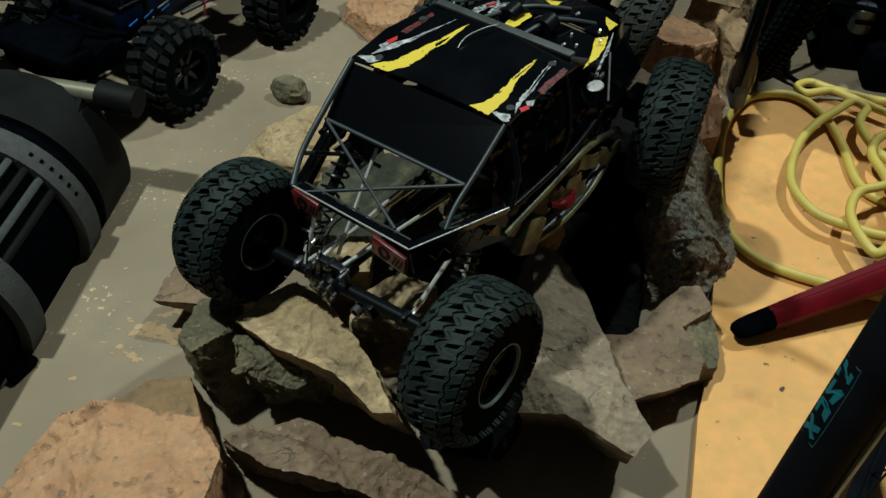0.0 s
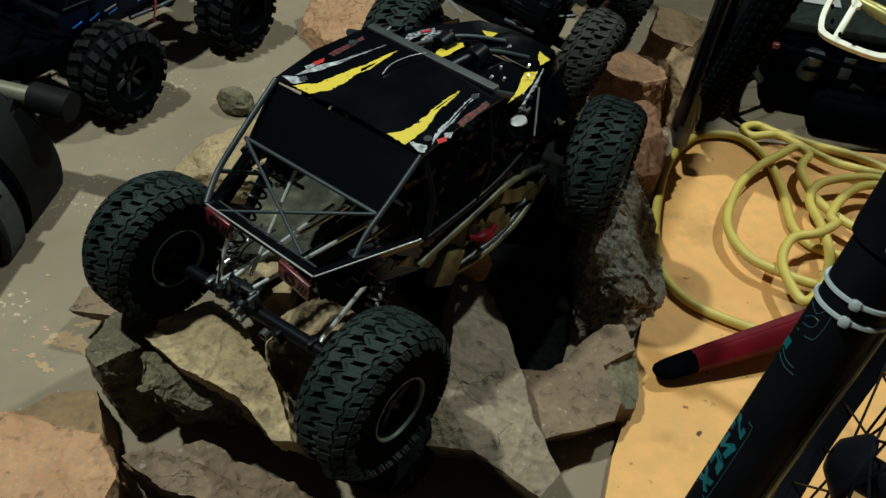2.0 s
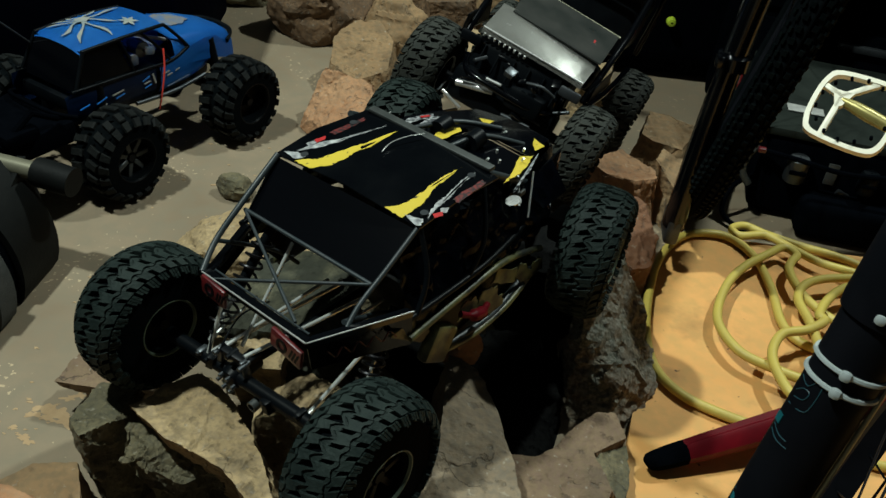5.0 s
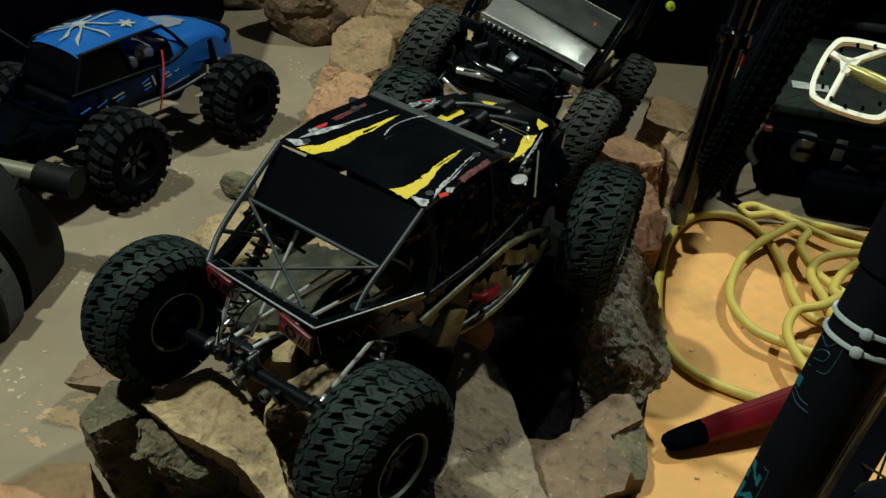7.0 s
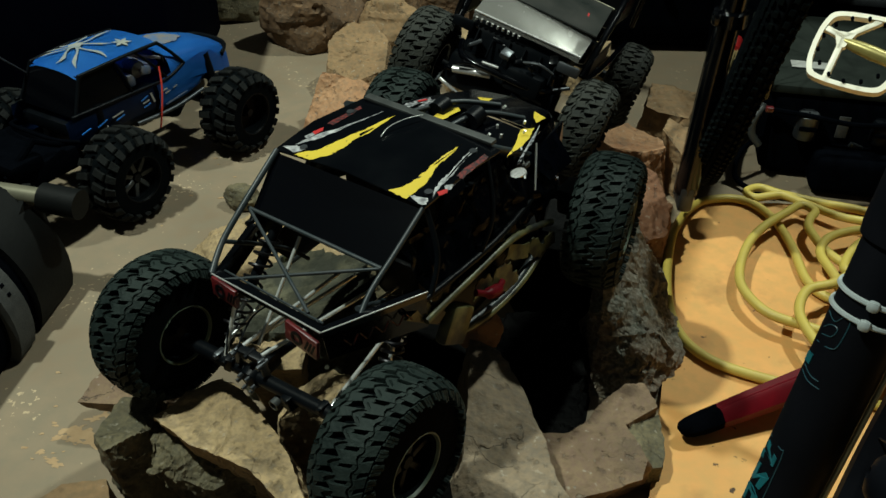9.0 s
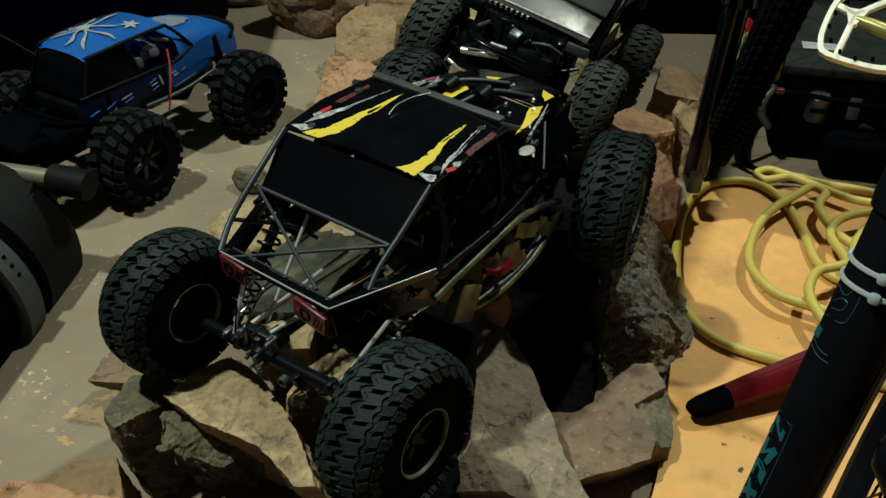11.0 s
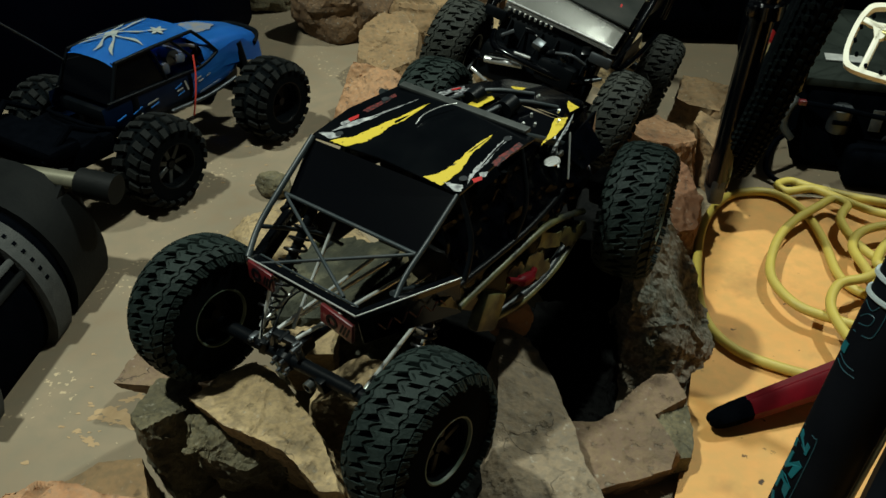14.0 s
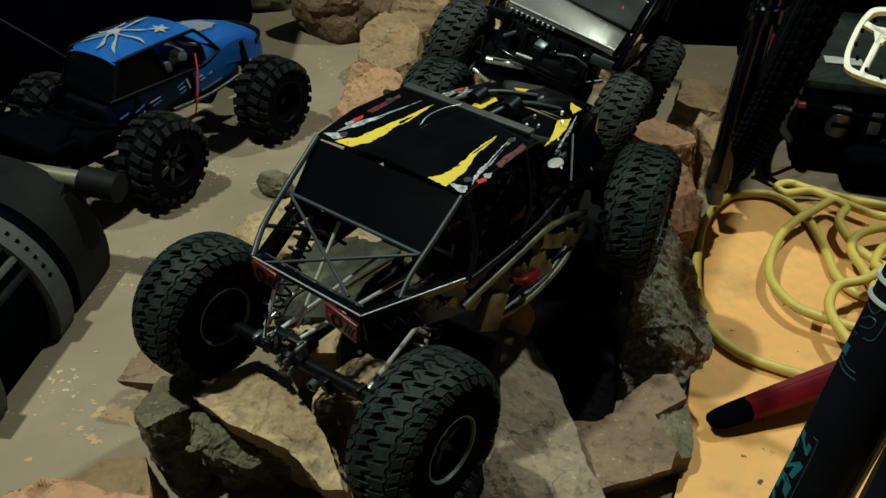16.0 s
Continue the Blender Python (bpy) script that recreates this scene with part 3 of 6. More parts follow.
def broken(label, x, y, lx, ly, h, yaw=0, seed=0, colour="tan", base=0.0):
    """A smaller angular stone: an uneven six-cornered top face over a wider foot."""
    rng = random.Random(seed)
    top, foot = [], []
    lean = rng.uniform(-0.35, 0.35), rng.uniform(-0.35, 0.35)
    for k in range(6):
        a = radians(60 * k + rng.uniform(-20, 20) + yaw)
        u, v = math.cos(a), math.sin(a)
        s, w = rng.uniform(0.62, 0.95), rng.uniform(0.85, 1.08)
        top.append((x + u * lx / 2 * s, y + v * ly / 2 * s, base + h * (0.86 + 0.5 * (u * lean[0] + v * lean[1]) + rng.uniform(-0.08, 0.08))))
        foot.append((x + u * lx / 2 * w, y + v * ly / 2 * w))
    return hewn(label, top, foot, seed, colour, 1.0 if h > 0.05 else 0.5, 0.55)


# ---- setting ----
bm = bmesh.new()
box(bm, (7.0, 7.0, 0.1), at(0, 1.8, -0.05))
solid("floor", bm, M_FLOOR, "grey painted concrete floor with flaked pale spots", "floor", None, "", "structure")
# unseen walls and ceiling, near-black and high to keep bounced light low
for nm, size, c in (("wall_north", (7.2, 0.1, 4.4), (0, 5.35, 2.2)), ("wall_south", (7.2, 0.1, 4.4), (0, -1.75, 2.2)),
                    ("wall_west", (0.1, 7.0, 4.4), (-3.55, 1.8, 2.2)), ("wall_east", (0.1, 7.0, 4.4), (3.55, 1.8, 2.2))):
    bm = bmesh.new()
    box(bm, size, at(*c))
    solid(nm, bm, M_WALL, "unseen near-black wall closing the garage", "wall", None, "", "structure")
bm = bmesh.new()
box(bm, (7.2, 7.2, 0.1), at(0, 1.8, 4.45))
solid("ceiling", bm, M_WALL, "unseen near-black ceiling closing the garage", "ceiling", None, "", "structure")

# plywood sheet
bm = bmesh.new()
plate(bm, ragged([(0.40, 0.30), (1.75, 0.30), (1.75, 1.46), (0.60, 1.40), (0.548, 1.20), (0.515, 0.95), (0.485, 0.80)], 0.0015, random.Random(3), 7), 0.012)
solid("plywood_sheet", bm, M_MAT, "tan plywood sheet lying flat on the concrete", "board", at(0, 0, 0.001))

# ---- rocks ----
hewn("grey-green rock block with dark broken face", [(-0.002, 0.838, 0.094), (0.036, 0.842, 0.102), (0.044, 0.798, 0.108), (0.014, 0.766, 0.106), (-0.008, 0.792, 0.096)],
     [(0.0, 0.845), (0.045, 0.85), (0.055, 0.80), (0.030, 0.775), (0.004, 0.795)], 3, "olive", 1.1)
hewn("tan slab rock with a dark broken front edge", [(0.046, 0.800, 0.118), (0.090, 0.860, 0.112), (0.138, 0.818, 0.122), (0.176, 0.768, 0.128), (0.208, 0.704, 0.134), (0.192, 0.704, 0.132), (0.150, 0.744, 0.128), (0.092, 0.766, 0.124)],
     [(0.07, 0.83), (0.10, 0.88), (0.145, 0.85), (0.185, 0.81), (0.215, 0.775), (0.19, 0.78), (0.155, 0.80), (0.11, 0.815)], 7, "tan", 0.9, 0.62)
hewn("dark olive rock with a broken face", [(0.040, 0.800, 0.098), (0.100, 0.792, 0.104), (0.135, 0.770, 0.090), (0.110, 0.758, 0.080), (0.052, 0.764, 0.088)],
     [(0.05, 0.82), (0.11, 0.82), (0.15, 0.81), (0.13, 0.80), (0.075, 0.80)], 9, "olive", 2.3, 0.6)
hewn("small thin brown slab beside the tyre", [(-0.074, 0.880, 0.042), (-0.068, 0.926, 0.048), (-0.020, 0.945, 0.056), (0.036, 0.905, 0.062), (0.000, 0.872, 0.050)],
     [(-0.030, 0.900), (-0.030, 0.925), (-0.01, 0.935), (0.035, 0.91), (0.01, 0.885)], 11, "red", 0.6, 0.72)
hewn("large tan and orange rock on the concrete", [(-0.132, 0.668, 0.030), (-0.104, 0.726, 0.054), (-0.058, 0.738, 0.058), (0.030, 0.724, 0.068), (0.058, 0.694, 0.066), (0.058, 0.600, 0.070), (-0.02, 0.540, 0.075), (-0.150, 0.560, 0.050)],
     [(-0.15, 0.66), (-0.115, 0.735), (-0.05, 0.77), (0.03, 0.735), (0.07, 0.69), (0.065, 0.59), (-0.02, 0.52), (-0.17, 0.55)], 21, "orange", 1.1)
hewn("smooth brown slab behind the orange rock", [(-0.078, 0.742, 0.034), (-0.042, 0.776, 0.044), (-0.004, 0.784, 0.046), (0.016, 0.752, 0.048), (0.030, 0.724, 0.050), (-0.02, 0.712, 0.044), (-0.06, 0.716, 0.036)],
     [(-0.085, 0.745), (-0.045, 0.785), (0.0, 0.79), (0.02, 0.76), (0.03, 0.73), (-0.02, 0.715), (-0.065, 0.72)], 23, "umber", 0.5)
hewn("brown ridge rock with a hollow dark front", [(0.056, 0.708, 0.066), (0.118, 0.732, 0.072), (0.184, 0.708, 0.070), (0.250, 0.694, 0.052), (0.316, 0.676, 0.030), (0.230, 0.664, 0.052), (0.165, 0.676, 0.064), (0.100, 0.684, 0.068)],
     [(0.06, 0.715), (0.12, 0.735), (0.19, 0.715), (0.26, 0.70), (0.325, 0.68), (0.24, 0.690), (0.18, 0.705), (0.11, 0.71)], 24, "red", 1.2, 0.6)
# near-black colour carries the shade below the ridge's overhang
hewn("low layered rock, painted near-black for shade", [(0.085, 0.640, 0.040), (0.150, 0.655, 0.050), (0.235, 0.650, 0.046), (0.330, 0.640, 0.026), (0.310, 0.560, 0.040), (0.110, 0.560, 0.045)],
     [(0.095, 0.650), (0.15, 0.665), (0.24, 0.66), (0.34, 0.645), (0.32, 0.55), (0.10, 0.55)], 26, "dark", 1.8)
hewn("long pale grey rock with a bright tip", [(0.318, 0.886, 0.104), (0.314, 0.958, 0.098), (0.346, 0.948, 0.094), (0.366, 0.912, 0.090), (0.388, 0.848, 0.086), (0.402, 0.796, 0.088), (0.430, 0.752, 0.076), (0.414, 0.732, 0.066), (0.352, 0.752, 0.090), (0.300, 0.768, 0.062), (0.320, 0.812, 0.082)],
     [(0.30, 0.89), (0.30, 0.97), (0.36, 0.96), (0.38, 0.92), (0.40, 0.86), (0.405, 0.81), (0.415, 0.785), (0.40, 0.775), (0.36, 0.80), (0.315, 0.80), (0.315, 0.83)], 31, "grey", 0.6, 0.6)
# filler rock added near-black where only deep shade lies
hewn("near-black filler rock for the crawler's shade", [(0.335, 0.985, 0.034), (0.350, 1.060, 0.055), (0.426, 1.065, 0.060), (0.436, 0.990, 0.038), (0.422, 0.905, 0.026), (0.375, 0.900, 0.024)],
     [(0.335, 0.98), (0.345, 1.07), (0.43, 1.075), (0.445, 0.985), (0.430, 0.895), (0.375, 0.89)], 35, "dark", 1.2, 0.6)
# near-black colour carries the shade under the rear tyre
hewn("rock under the rear tyre, painted near-black for shade", [(0.212, 0.750, 0.098), (0.245, 0.800, 0.104), (0.300, 0.806, 0.100), (0.312, 0.765, 0.088), (0.290, 0.706, 0.072), (0.236, 0.706, 0.086)],
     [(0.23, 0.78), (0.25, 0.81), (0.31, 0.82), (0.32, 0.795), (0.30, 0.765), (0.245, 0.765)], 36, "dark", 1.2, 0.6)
hewn("reddish brown flat rock beside the plywood", [(0.378, 0.878, 0.054), (0.416, 0.880, 0.056), (0.430, 0.894, 0.057), (0.452, 0.928, 0.058), (0.472, 0.953, 0.058), (0.494, 0.958, 0.056), (0.505, 0.930, 0.052), (0.472, 0.901, 0.053), (0.489, 0.862, 0.047), (0.486, 0.842, 0.044), (0.434, 0.815, 0.048), (0.410, 0.800, 0.050), (0.376, 0.820, 0.054)],
     [(0.39, 0.88), (0.42, 0.89), (0.435, 0.90), (0.455, 0.935), (0.47, 0.965), (0.50, 0.972), (0.512, 0.945), (0.485, 0.905), (0.498, 0.878), (0.494, 0.868), (0.45, 0.845), (0.42, 0.835), (0.39, 0.84)], 37, "red", 0.6, 0.6)
hewn("dark olive wedge rock against the plywood", [(0.470, 0.902, 0.050), (0.508, 0.930, 0.040), (0.514, 0.905, 0.036), (0.506, 0.868, 0.034), (0.488, 0.858, 0.040), (0.478, 0.880, 0.047)],
     [(0.472, 0.905), (0.511, 0.935), (0.516, 0.905), (0.508, 0.870), (0.490, 0.865), (0.480, 0.885)], 38, "olive", 0.7, 0.6)
hewn("speckled grey rock with rusty patches", [(0.448, 1.004, 0.108), (0.446, 1.045, 0.150), (0.455, 1.090, 0.172), (0.476, 1.122, 0.160), (0.512, 1.128, 0.098), (0.536, 1.090, 0.052), (0.532, 1.034, 0.040), (0.500, 0.998, 0.050)],
     [(0.440, 0.995), (0.440, 1.05), (0.45, 1.11), (0.48, 1.15), (0.535, 1.15), (0.554, 1.09), (0.545, 1.02), (0.500, 0.985)], 41, "speckled", 1.7, 0.5, 0.002)
hewn("rusty red rock wedged behind the tyre", [(0.498, 1.310, 0.106), (0.528, 1.335, 0.096), (0.552, 1.278, 0.076), (0.542, 1.226, 0.060), (0.520, 1.215, 0.062), (0.494, 1.225, 0.082)],
     [(0.485, 1.32), (0.53, 1.35), (0.556, 1.285), (0.546, 1.23), (0.52, 1.225), (0.485, 1.235)], 43, "rust", 0.9)
broken("orange-brown rock between the crawlers", 0.518, 1.452, 0.125, 0.11, 0.092, -15, 47, "orange")
broken("brown rock with sharp top edge", 0.585, 1.60, 0.12, 0.10, 0.09, 10, 53, "umber")
broken("rough brown rock beside the bicycle wheel", 0.596, 1.475, 0.085, 0.13, 0.08, 0, 59, "umber")
rock("pale rock half hidden under the crawler", 0.030, 1.165, 0.20, 0.14, 0.066, 20, 61, "tan", (0.2, -0.2), 5, 9)
rock("small dark stone on the concrete", -0.040, 1.325, 0.055, 0.045, 0.032, 0, 67, "olive", (0.1, 0), 4)
hewn("orange rock at the course's edge", [(-0.002, 1.560, 0.024), (0.006, 1.592, 0.050), (0.017, 1.612, 0.087), (0.058, 1.602, 0.084), (0.100, 1.590, 0.080), (0.124, 1.545, 0.064), (0.100, 1.490, 0.036), (0.045, 1.505, 0.024)],
     [(-0.010, 1.555), (-0.004, 1.60), (0.015, 1.635), (0.065, 1.655), (0.125, 1.64), (0.138, 1.56), (0.11, 1.48), (0.045, 1.49)], 71, "orange", 0.9)
hewn("tan rock between the orange rock and the boulder", [(0.006, 1.700, 0.055), (0.000, 1.745, 0.085), (0.020, 1.800, 0.100), (0.066, 1.812, 0.102), (0.104, 1.762, 0.088), (0.110, 1.690, 0.062), (0.060, 1.660, 0.048)],
     [(0.0, 1.69), (-0.01, 1.75), (0.01, 1.82), (0.07, 1.83), (0.115, 1.77), (0.125, 1.685), (0.06, 1.645)], 72, "umber", 0.9)
broken("tan rock beside the second crawler's nose", 0.232, 1.808, 0.085, 0.16, 0.09, 10, 151, "tan")
rock("rounded dark brown boulder", -0.085, 1.945, 0.20, 0.16, 0.145, 5, 73, "bark", (0, 0), 5)
rock("tan rock beside the boulder", 0.085, 1.93, 0.14, 0.11, 0.10, -10, 79, "umber", (0, 0.1), 5)
rock("dark grey boulder beside the crate", -0.30, 2.10, 0.22, 0.15, 0.13, 0, 83, "olive", (0, 0), 5)
rock("small tan stone under the crawler's side", 0.322, 0.975, 0.05, 0.04, 0.034, 20, 89, "orange", (0, 0), 4, base=0.080)
broken("rock under the crawler's front axle", 0.215, 1.15, 0.17, 0.17, 0.155, 30, 97, "olive")
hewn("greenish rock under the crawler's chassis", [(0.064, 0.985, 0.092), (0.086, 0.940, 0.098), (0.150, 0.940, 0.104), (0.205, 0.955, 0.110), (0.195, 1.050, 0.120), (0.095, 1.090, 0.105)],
     [(0.06, 0.98), (0.08, 0.945), (0.15, 0.94), (0.22, 0.955), (0.21, 1.06), (0.09, 1.10)], 101, "mottled_shade", 1.8)
hewn("flat tan rock behind the rear axle", [(0.066, 0.940, 0.090), (0.108, 0.948, 0.094), (0.152, 0.944, 0.094), (0.152, 0.905, 0.088), (0.088, 0.900, 0.084)],
     [(0.08, 0.955), (0.11, 0.96), (0.145, 0.955), (0.14, 0.94), (0.10, 0.935)], 102, "tan", 0.6)
# filler stones added near-black where only shade lies; the tall one blocks lamp light
broken("near-black filler stone for the shade beneath the sill", 0.320, 1.040, 0.19, 0.15, 0.035, 10, 111, "dark")
broken("near-black filler stone for the shade behind the tyre", 0.405, 1.165, 0.13, 0.16, 0.14, 0, 112, "dark")
broken("tan rock under the rear axle", 0.175, 0.87, 0.12, 0.08, 0.105, 10, 103, "tan")
broken("tan rock under the second crawler", 0.21, 1.42, 0.15, 0.14, 0.13, 40, 107, "tan")
broken("brown rock under the second crawler", 0.42, 1.33, 0.14, 0.12, 0.085, 0, 109, "brown")
for i, (lab, x, y, s, h, c) in enumerate((("brown rock behind the second crawler", 0.17, 1.99, 0.14, 0.11, "bark"), ("rough brown rock behind the second crawler", 0.29, 2.06, 0.16, 0.12, "umber"),
                                          ("reddish rock in the back row", 0.06, 2.13, 0.15, 0.10, "bark"),
                                          ("brown rock in the back row", -0.06, 2.22, 0.16, 0.11, "brown"), ("tan rock beside the far tyre", 0.47, 1.78, 0.10, 0.09, "tan"))):
    broken(lab, x, y, s * 1.05, s * 0.9, h, 37 * i, 120 + i, c)

# ---- wheels' meshes ----
TYRE_R, TYRE_W = 0.0685, 0.052
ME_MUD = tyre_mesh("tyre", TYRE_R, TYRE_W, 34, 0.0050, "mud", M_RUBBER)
ME_MUD2 = tyre_mesh("tyre", 0.066, 0.050, 30, 0.0050, "mud", M_DUST2)
ME_MONSTER = tyre_mesh("tyre", 0.0655, 0.062, 20, 0.0056, "chunky", M_DUSTY, 0.50)
ME_BIKE = tyre_mesh("tyre", 0.345, 0.044, 158, 0.0032, "knob", M_KNOB, 0.86)

# ---- first crawler ----
REAR, FRONT = Vector((0.158, 0.797, 0.1735)), Vector((0.327, 1.094, 0.215))
AX = (FRONT - REAR).normalized()
AXLE = Vector((0.8565, -0.5148, 0.0374))
AY = (AX * AXLE.dot(AX) - AXLE).normalized()
AZ = AX.cross(AY)
C1 = Matrix((AX, AY, AZ)).transposed().to_4x4()
C1.translation = REAR
crawler = thing("rock_crawler_car", "black and yellow radio-controlled rock crawler standing on rocks", "toy car", C1, "crawler cars")
WB = (FRONT - REAR).length
INV1 = C1.inverted()


def local_wheel(centre, axis, turn=0.0):
    """The pose in the first crawler's frame of a wheel at a world place with a world axle direction."""
    c, a = INV1 @ Vector(centre), (INV1.to_3x3() @ Vector(axis)).normalized()
    y = -a
    x = Vector((1, 0, 0))
    x = (x - y * x.dot(y)).normalized()
    m = Matrix((x, y, x.cross(y))).transposed().to_4x4()
    m.translation = c
    return m @ spin(turn)


FAXLE = Vector((0.965, -0.26, -0.03)).normalized()
rear_r = make_wheel(TYRE_R, TYRE_W, ME_MUD, 6, crawler, M_RING)
rear_r.matrix_local = local_wheel((0.2693, 0.7295, 0.1784), AXLE)
wheel_copy(rear_r, crawler, local_wheel((0.046, 0.8637, 0.1686), AXLE, 0.3))
wheel_copy(rear_r, crawler, local_wheel((0.439, 1.028, 0.206), FAXLE, 0.7))
wheel_copy(rear_r, crawler, local_wheel((0.215, 1.159, 0.225), FAXLE, 0.1))


def cage(name, pts, r=0.0032, material=M_TUBE, owner=crawler, label=""):
    bm = bmesh.new()
    tube(bm, smooth_line(pts, 6) if len(pts) > 2 else pts, r, 10)
    return part(name, bm, material, owner, label)


# axles
bm = bmesh.new()
tube(bm, [(0, -0.105, 0.004), (0, -0.03, 0.001), (0, 0.03, -0.001), (0, 0.105, -0.004)], 0.0062, 14)
part("rear_axle_housing", bm, M_BLACK, crawler)
bm = bmesh.new()
lathe(bm, [(0.001, -0.010), (0.007, -0.010), (0.0105, -0.005), (0.011, 0.003), (0.009, 0.009), (0.004, 0.011), (0.001, 0.011)], at(0.002, 0.018, -0.002) @ Matrix.Rotation(radians(90), 4, "Z"), 20, False)
box(bm, (0.022, 0.014, 0.016), at(0.016, 0.018, 0.0), 0.003)
diff = part("differential", bm, M_BLACK, crawler, "black bolted differential housing")
for k in range(6):
    bm = bmesh.new()
    a = k * math.pi / 3
    disc(bm, 0.0019, -0.0125, -0.008, at(0, 0.018, -0.002) @ at(0, 0.0085 * math.cos(a), 0.0085 * math.sin(a)) @ Matrix.Rotation(radians(-90), 4, "Z"), 6)
    part("bolt", bm, M_DSTEEL, diff)
for (x, y, z), s, turn, m in (((0.002, 0.034, 0.012), (0.007, 0.005, 0.022), 12, M_DSTEEL), ((0.002, 0.004, 0.012), (0.007, 0.004, 0.020), -10, M_DSTEEL), ((0.004, 0.020, 0.019), (0.008, 0.030, 0.006), 4, M_BLACK),
                              ((-0.002, 0.044, 0.002), (0.010, 0.007, 0.015), 20, M_BLACK), ((-0.004, -0.028, -0.002), (0.012, 0.010, 0.013), -8, M_BLACK), ((0.0, 0.058, 0.000), (0.010, 0.006, 0.013), 0, M_DSTEEL), ((0.0, -0.062, 0.004), (0.010, 0.006, 0.013), 0, M_BLACK)):
    bm = bmesh.new()
    box(bm, s, at(x, y, z) @ pose(0, 0, 0, turn, 0, turn), 0.0012)
    disc(bm, 0.0022, -0.006, 0.006, at(x - 0.001, y, z + s[2] * 0.3) @ Matrix.Rotation(radians(90), 4, "Z"), 8)
    part("link_bracket", bm, m, crawler)
bm = bmesh.new()
disc(bm, 0.0050, -0.009, 0.009, at(-0.003, -0.013, -0.010) @ Matrix.Rotation(radians(90), 4, "Z"), 18, 0.0034)
part("axle_tube_end", bm, M_GREY, crawler)
for a, c in (((-0.004, 0.030, 0.020), (0.060, 0.034, 0.030)), ((-0.002, 0.046, 0.010), (0.03, 0.05, 0.026))):
    cage("brake_wire", [a, tuple((Vector(a) + Vector(c)) / 2 + Vector((0, 0.004, 0.010))), c], 0.0008, M_BLACK)
bm = bmesh.new()
tube(bm, [(WB, -0.11, 0.0), (WB, 0.11, 0.0)], 0.0075, 12)
lathe(bm, [(0.002, -0.020), (0.016, -0.018), (0.020, 0.0), (0.016, 0.016), (0.002, 0.02)], at(WB, -0.02, 0), 20, False)
part("front_axle_housing", bm, M_BLACK, crawler)
# links and shocks
for nm, a, b, r, m in (("upper_link", (0.006, 0.030, 0.022), (0.12, 0.022, 0.020), 0.0019, M_CHROME), ("upper_link", (0.006, 0.008, 0.022), (0.12, -0.02, 0.020), 0.0019, M_CHROME),
                       ("lower_link", (0.004, 0.062, -0.008), (0.15, 0.035, -0.012), 0.0021, M_CHROME), ("lower_link", (0.004, -0.060, -0.004), (0.15, -0.035, -0.012), 0.0021, M_CHROME),
                       ("upper_link", (0.018, 0.026, 0.014), (0.092, 0.030, 0.078), 0.0017, M_CHROME), ("sway_link", (0.008, 0.052, 0.016), (0.060, 0.050, 0.027), 0.0017, M_CHROME), ("track_link", (0.095, -0.034, 0.024), (0.150, -0.032, 0.012), 0.0016, M_CHROME), ("sway_link", (0.0, 0.052, 0.002), (0.03, 0.050, 0.056), 0.0018, M_CHROME), ("lower_link", (WB - 0.01, -0.06, 0.0), (0.2, -0.04, -0.015), 0.0032, M_DSTEEL)):
    cage(nm, [a, b], r, m)
bm = bmesh.new()
tube(bm, [(0.02, 0.018, 0.0), (0.16, 0.0, 0.0)], 0.005, 12)
part("drive_shaft", bm, M_BLACK, crawler)


def shock(a, b):
    a, b = Vector(a), Vector(b)
    d = b - a
    bm = bmesh.new()
    tube(bm, [a + d * 0.42, b], 0.0046, 14)
    body = part("shock", bm, M_BLACK, crawler)
    bm = bmesh.new()
    tube(bm, [a, a + d * 0.5], 0.0020, 8)
    part("shock_rod", bm, M_CHROME, body)
    side = d.cross(Vector((0, 1, 0.3))).normalized()
    up = d.cross(side).normalized()
    bm = bmesh.new()
    tube(bm, [a + d * (0.08 + 0.82 * i / 96) + (side * math.cos(i * 0.56) + up * math.sin(i * 0.56)) * 0.0092 for i in range(97)], 0.0013, 6)
    part("shock_spring", bm, M_SPRING, body)


shock((0.010, 0.060, 0.006), (0.090, 0.052, 0.085))
shock((0.060, -0.070, -0.020), (0.110, -0.068, 0.045))
shock((WB - 0.005, -0.075, 0.008), (WB - 0.06, -0.055, 0.085))
shock((WB - 0.005, 0.075, 0.008), (WB - 0.06, 0.055, 0.085))

# roll cage
TL, TR, TE = (0.022, 0.066, 0.074), (0.007, -0.072, 0.088), (0.092, -0.105, 0.076)
bm = bmesh.new()
def strip(bm, p, q, into, deep, thick):
    """A flat bar from p to q that reaches inwards by a vector, with a rounded outer edge."""
    p, q, into = Vector(p), Vector(q), Vector(into)
    down = Vector((0, 0, -thick))
    lo = [bm.verts.new(v) for v in (p, q, q + into * deep, p + into * deep)]
    hi = [bm.verts.new(v.co + down) for v in lo]
    bm.faces.new(lo)
    bm.faces.new(hi[::-1])
    for i in range(4):
        j = (i + 1) % 4
        bm.faces.new((lo[i], hi[i], hi[j], lo[j]))


strip(bm, TL, TR, (1, 0, 0.05), 0.0075, 0.007)
bmesh.ops.bevel(bm, geom=list(bm.edges), offset=0.0012, segments=3, affect="EDGES")
part("tail_bar", bm, M_TRIM, crawler, "flat black tail bar with glossy edge")
bm = bmesh.new()
strip(bm, TR, TE, (0.1, 1, 0), 0.008, 0.007)
bmesh.ops.bevel(bm, geom=list(bm.edges), offset=0.0012, segments=3, affect="EDGES")
part("tail_side_bar", bm, M_TRIM, crawler)
bm = bmesh.new()
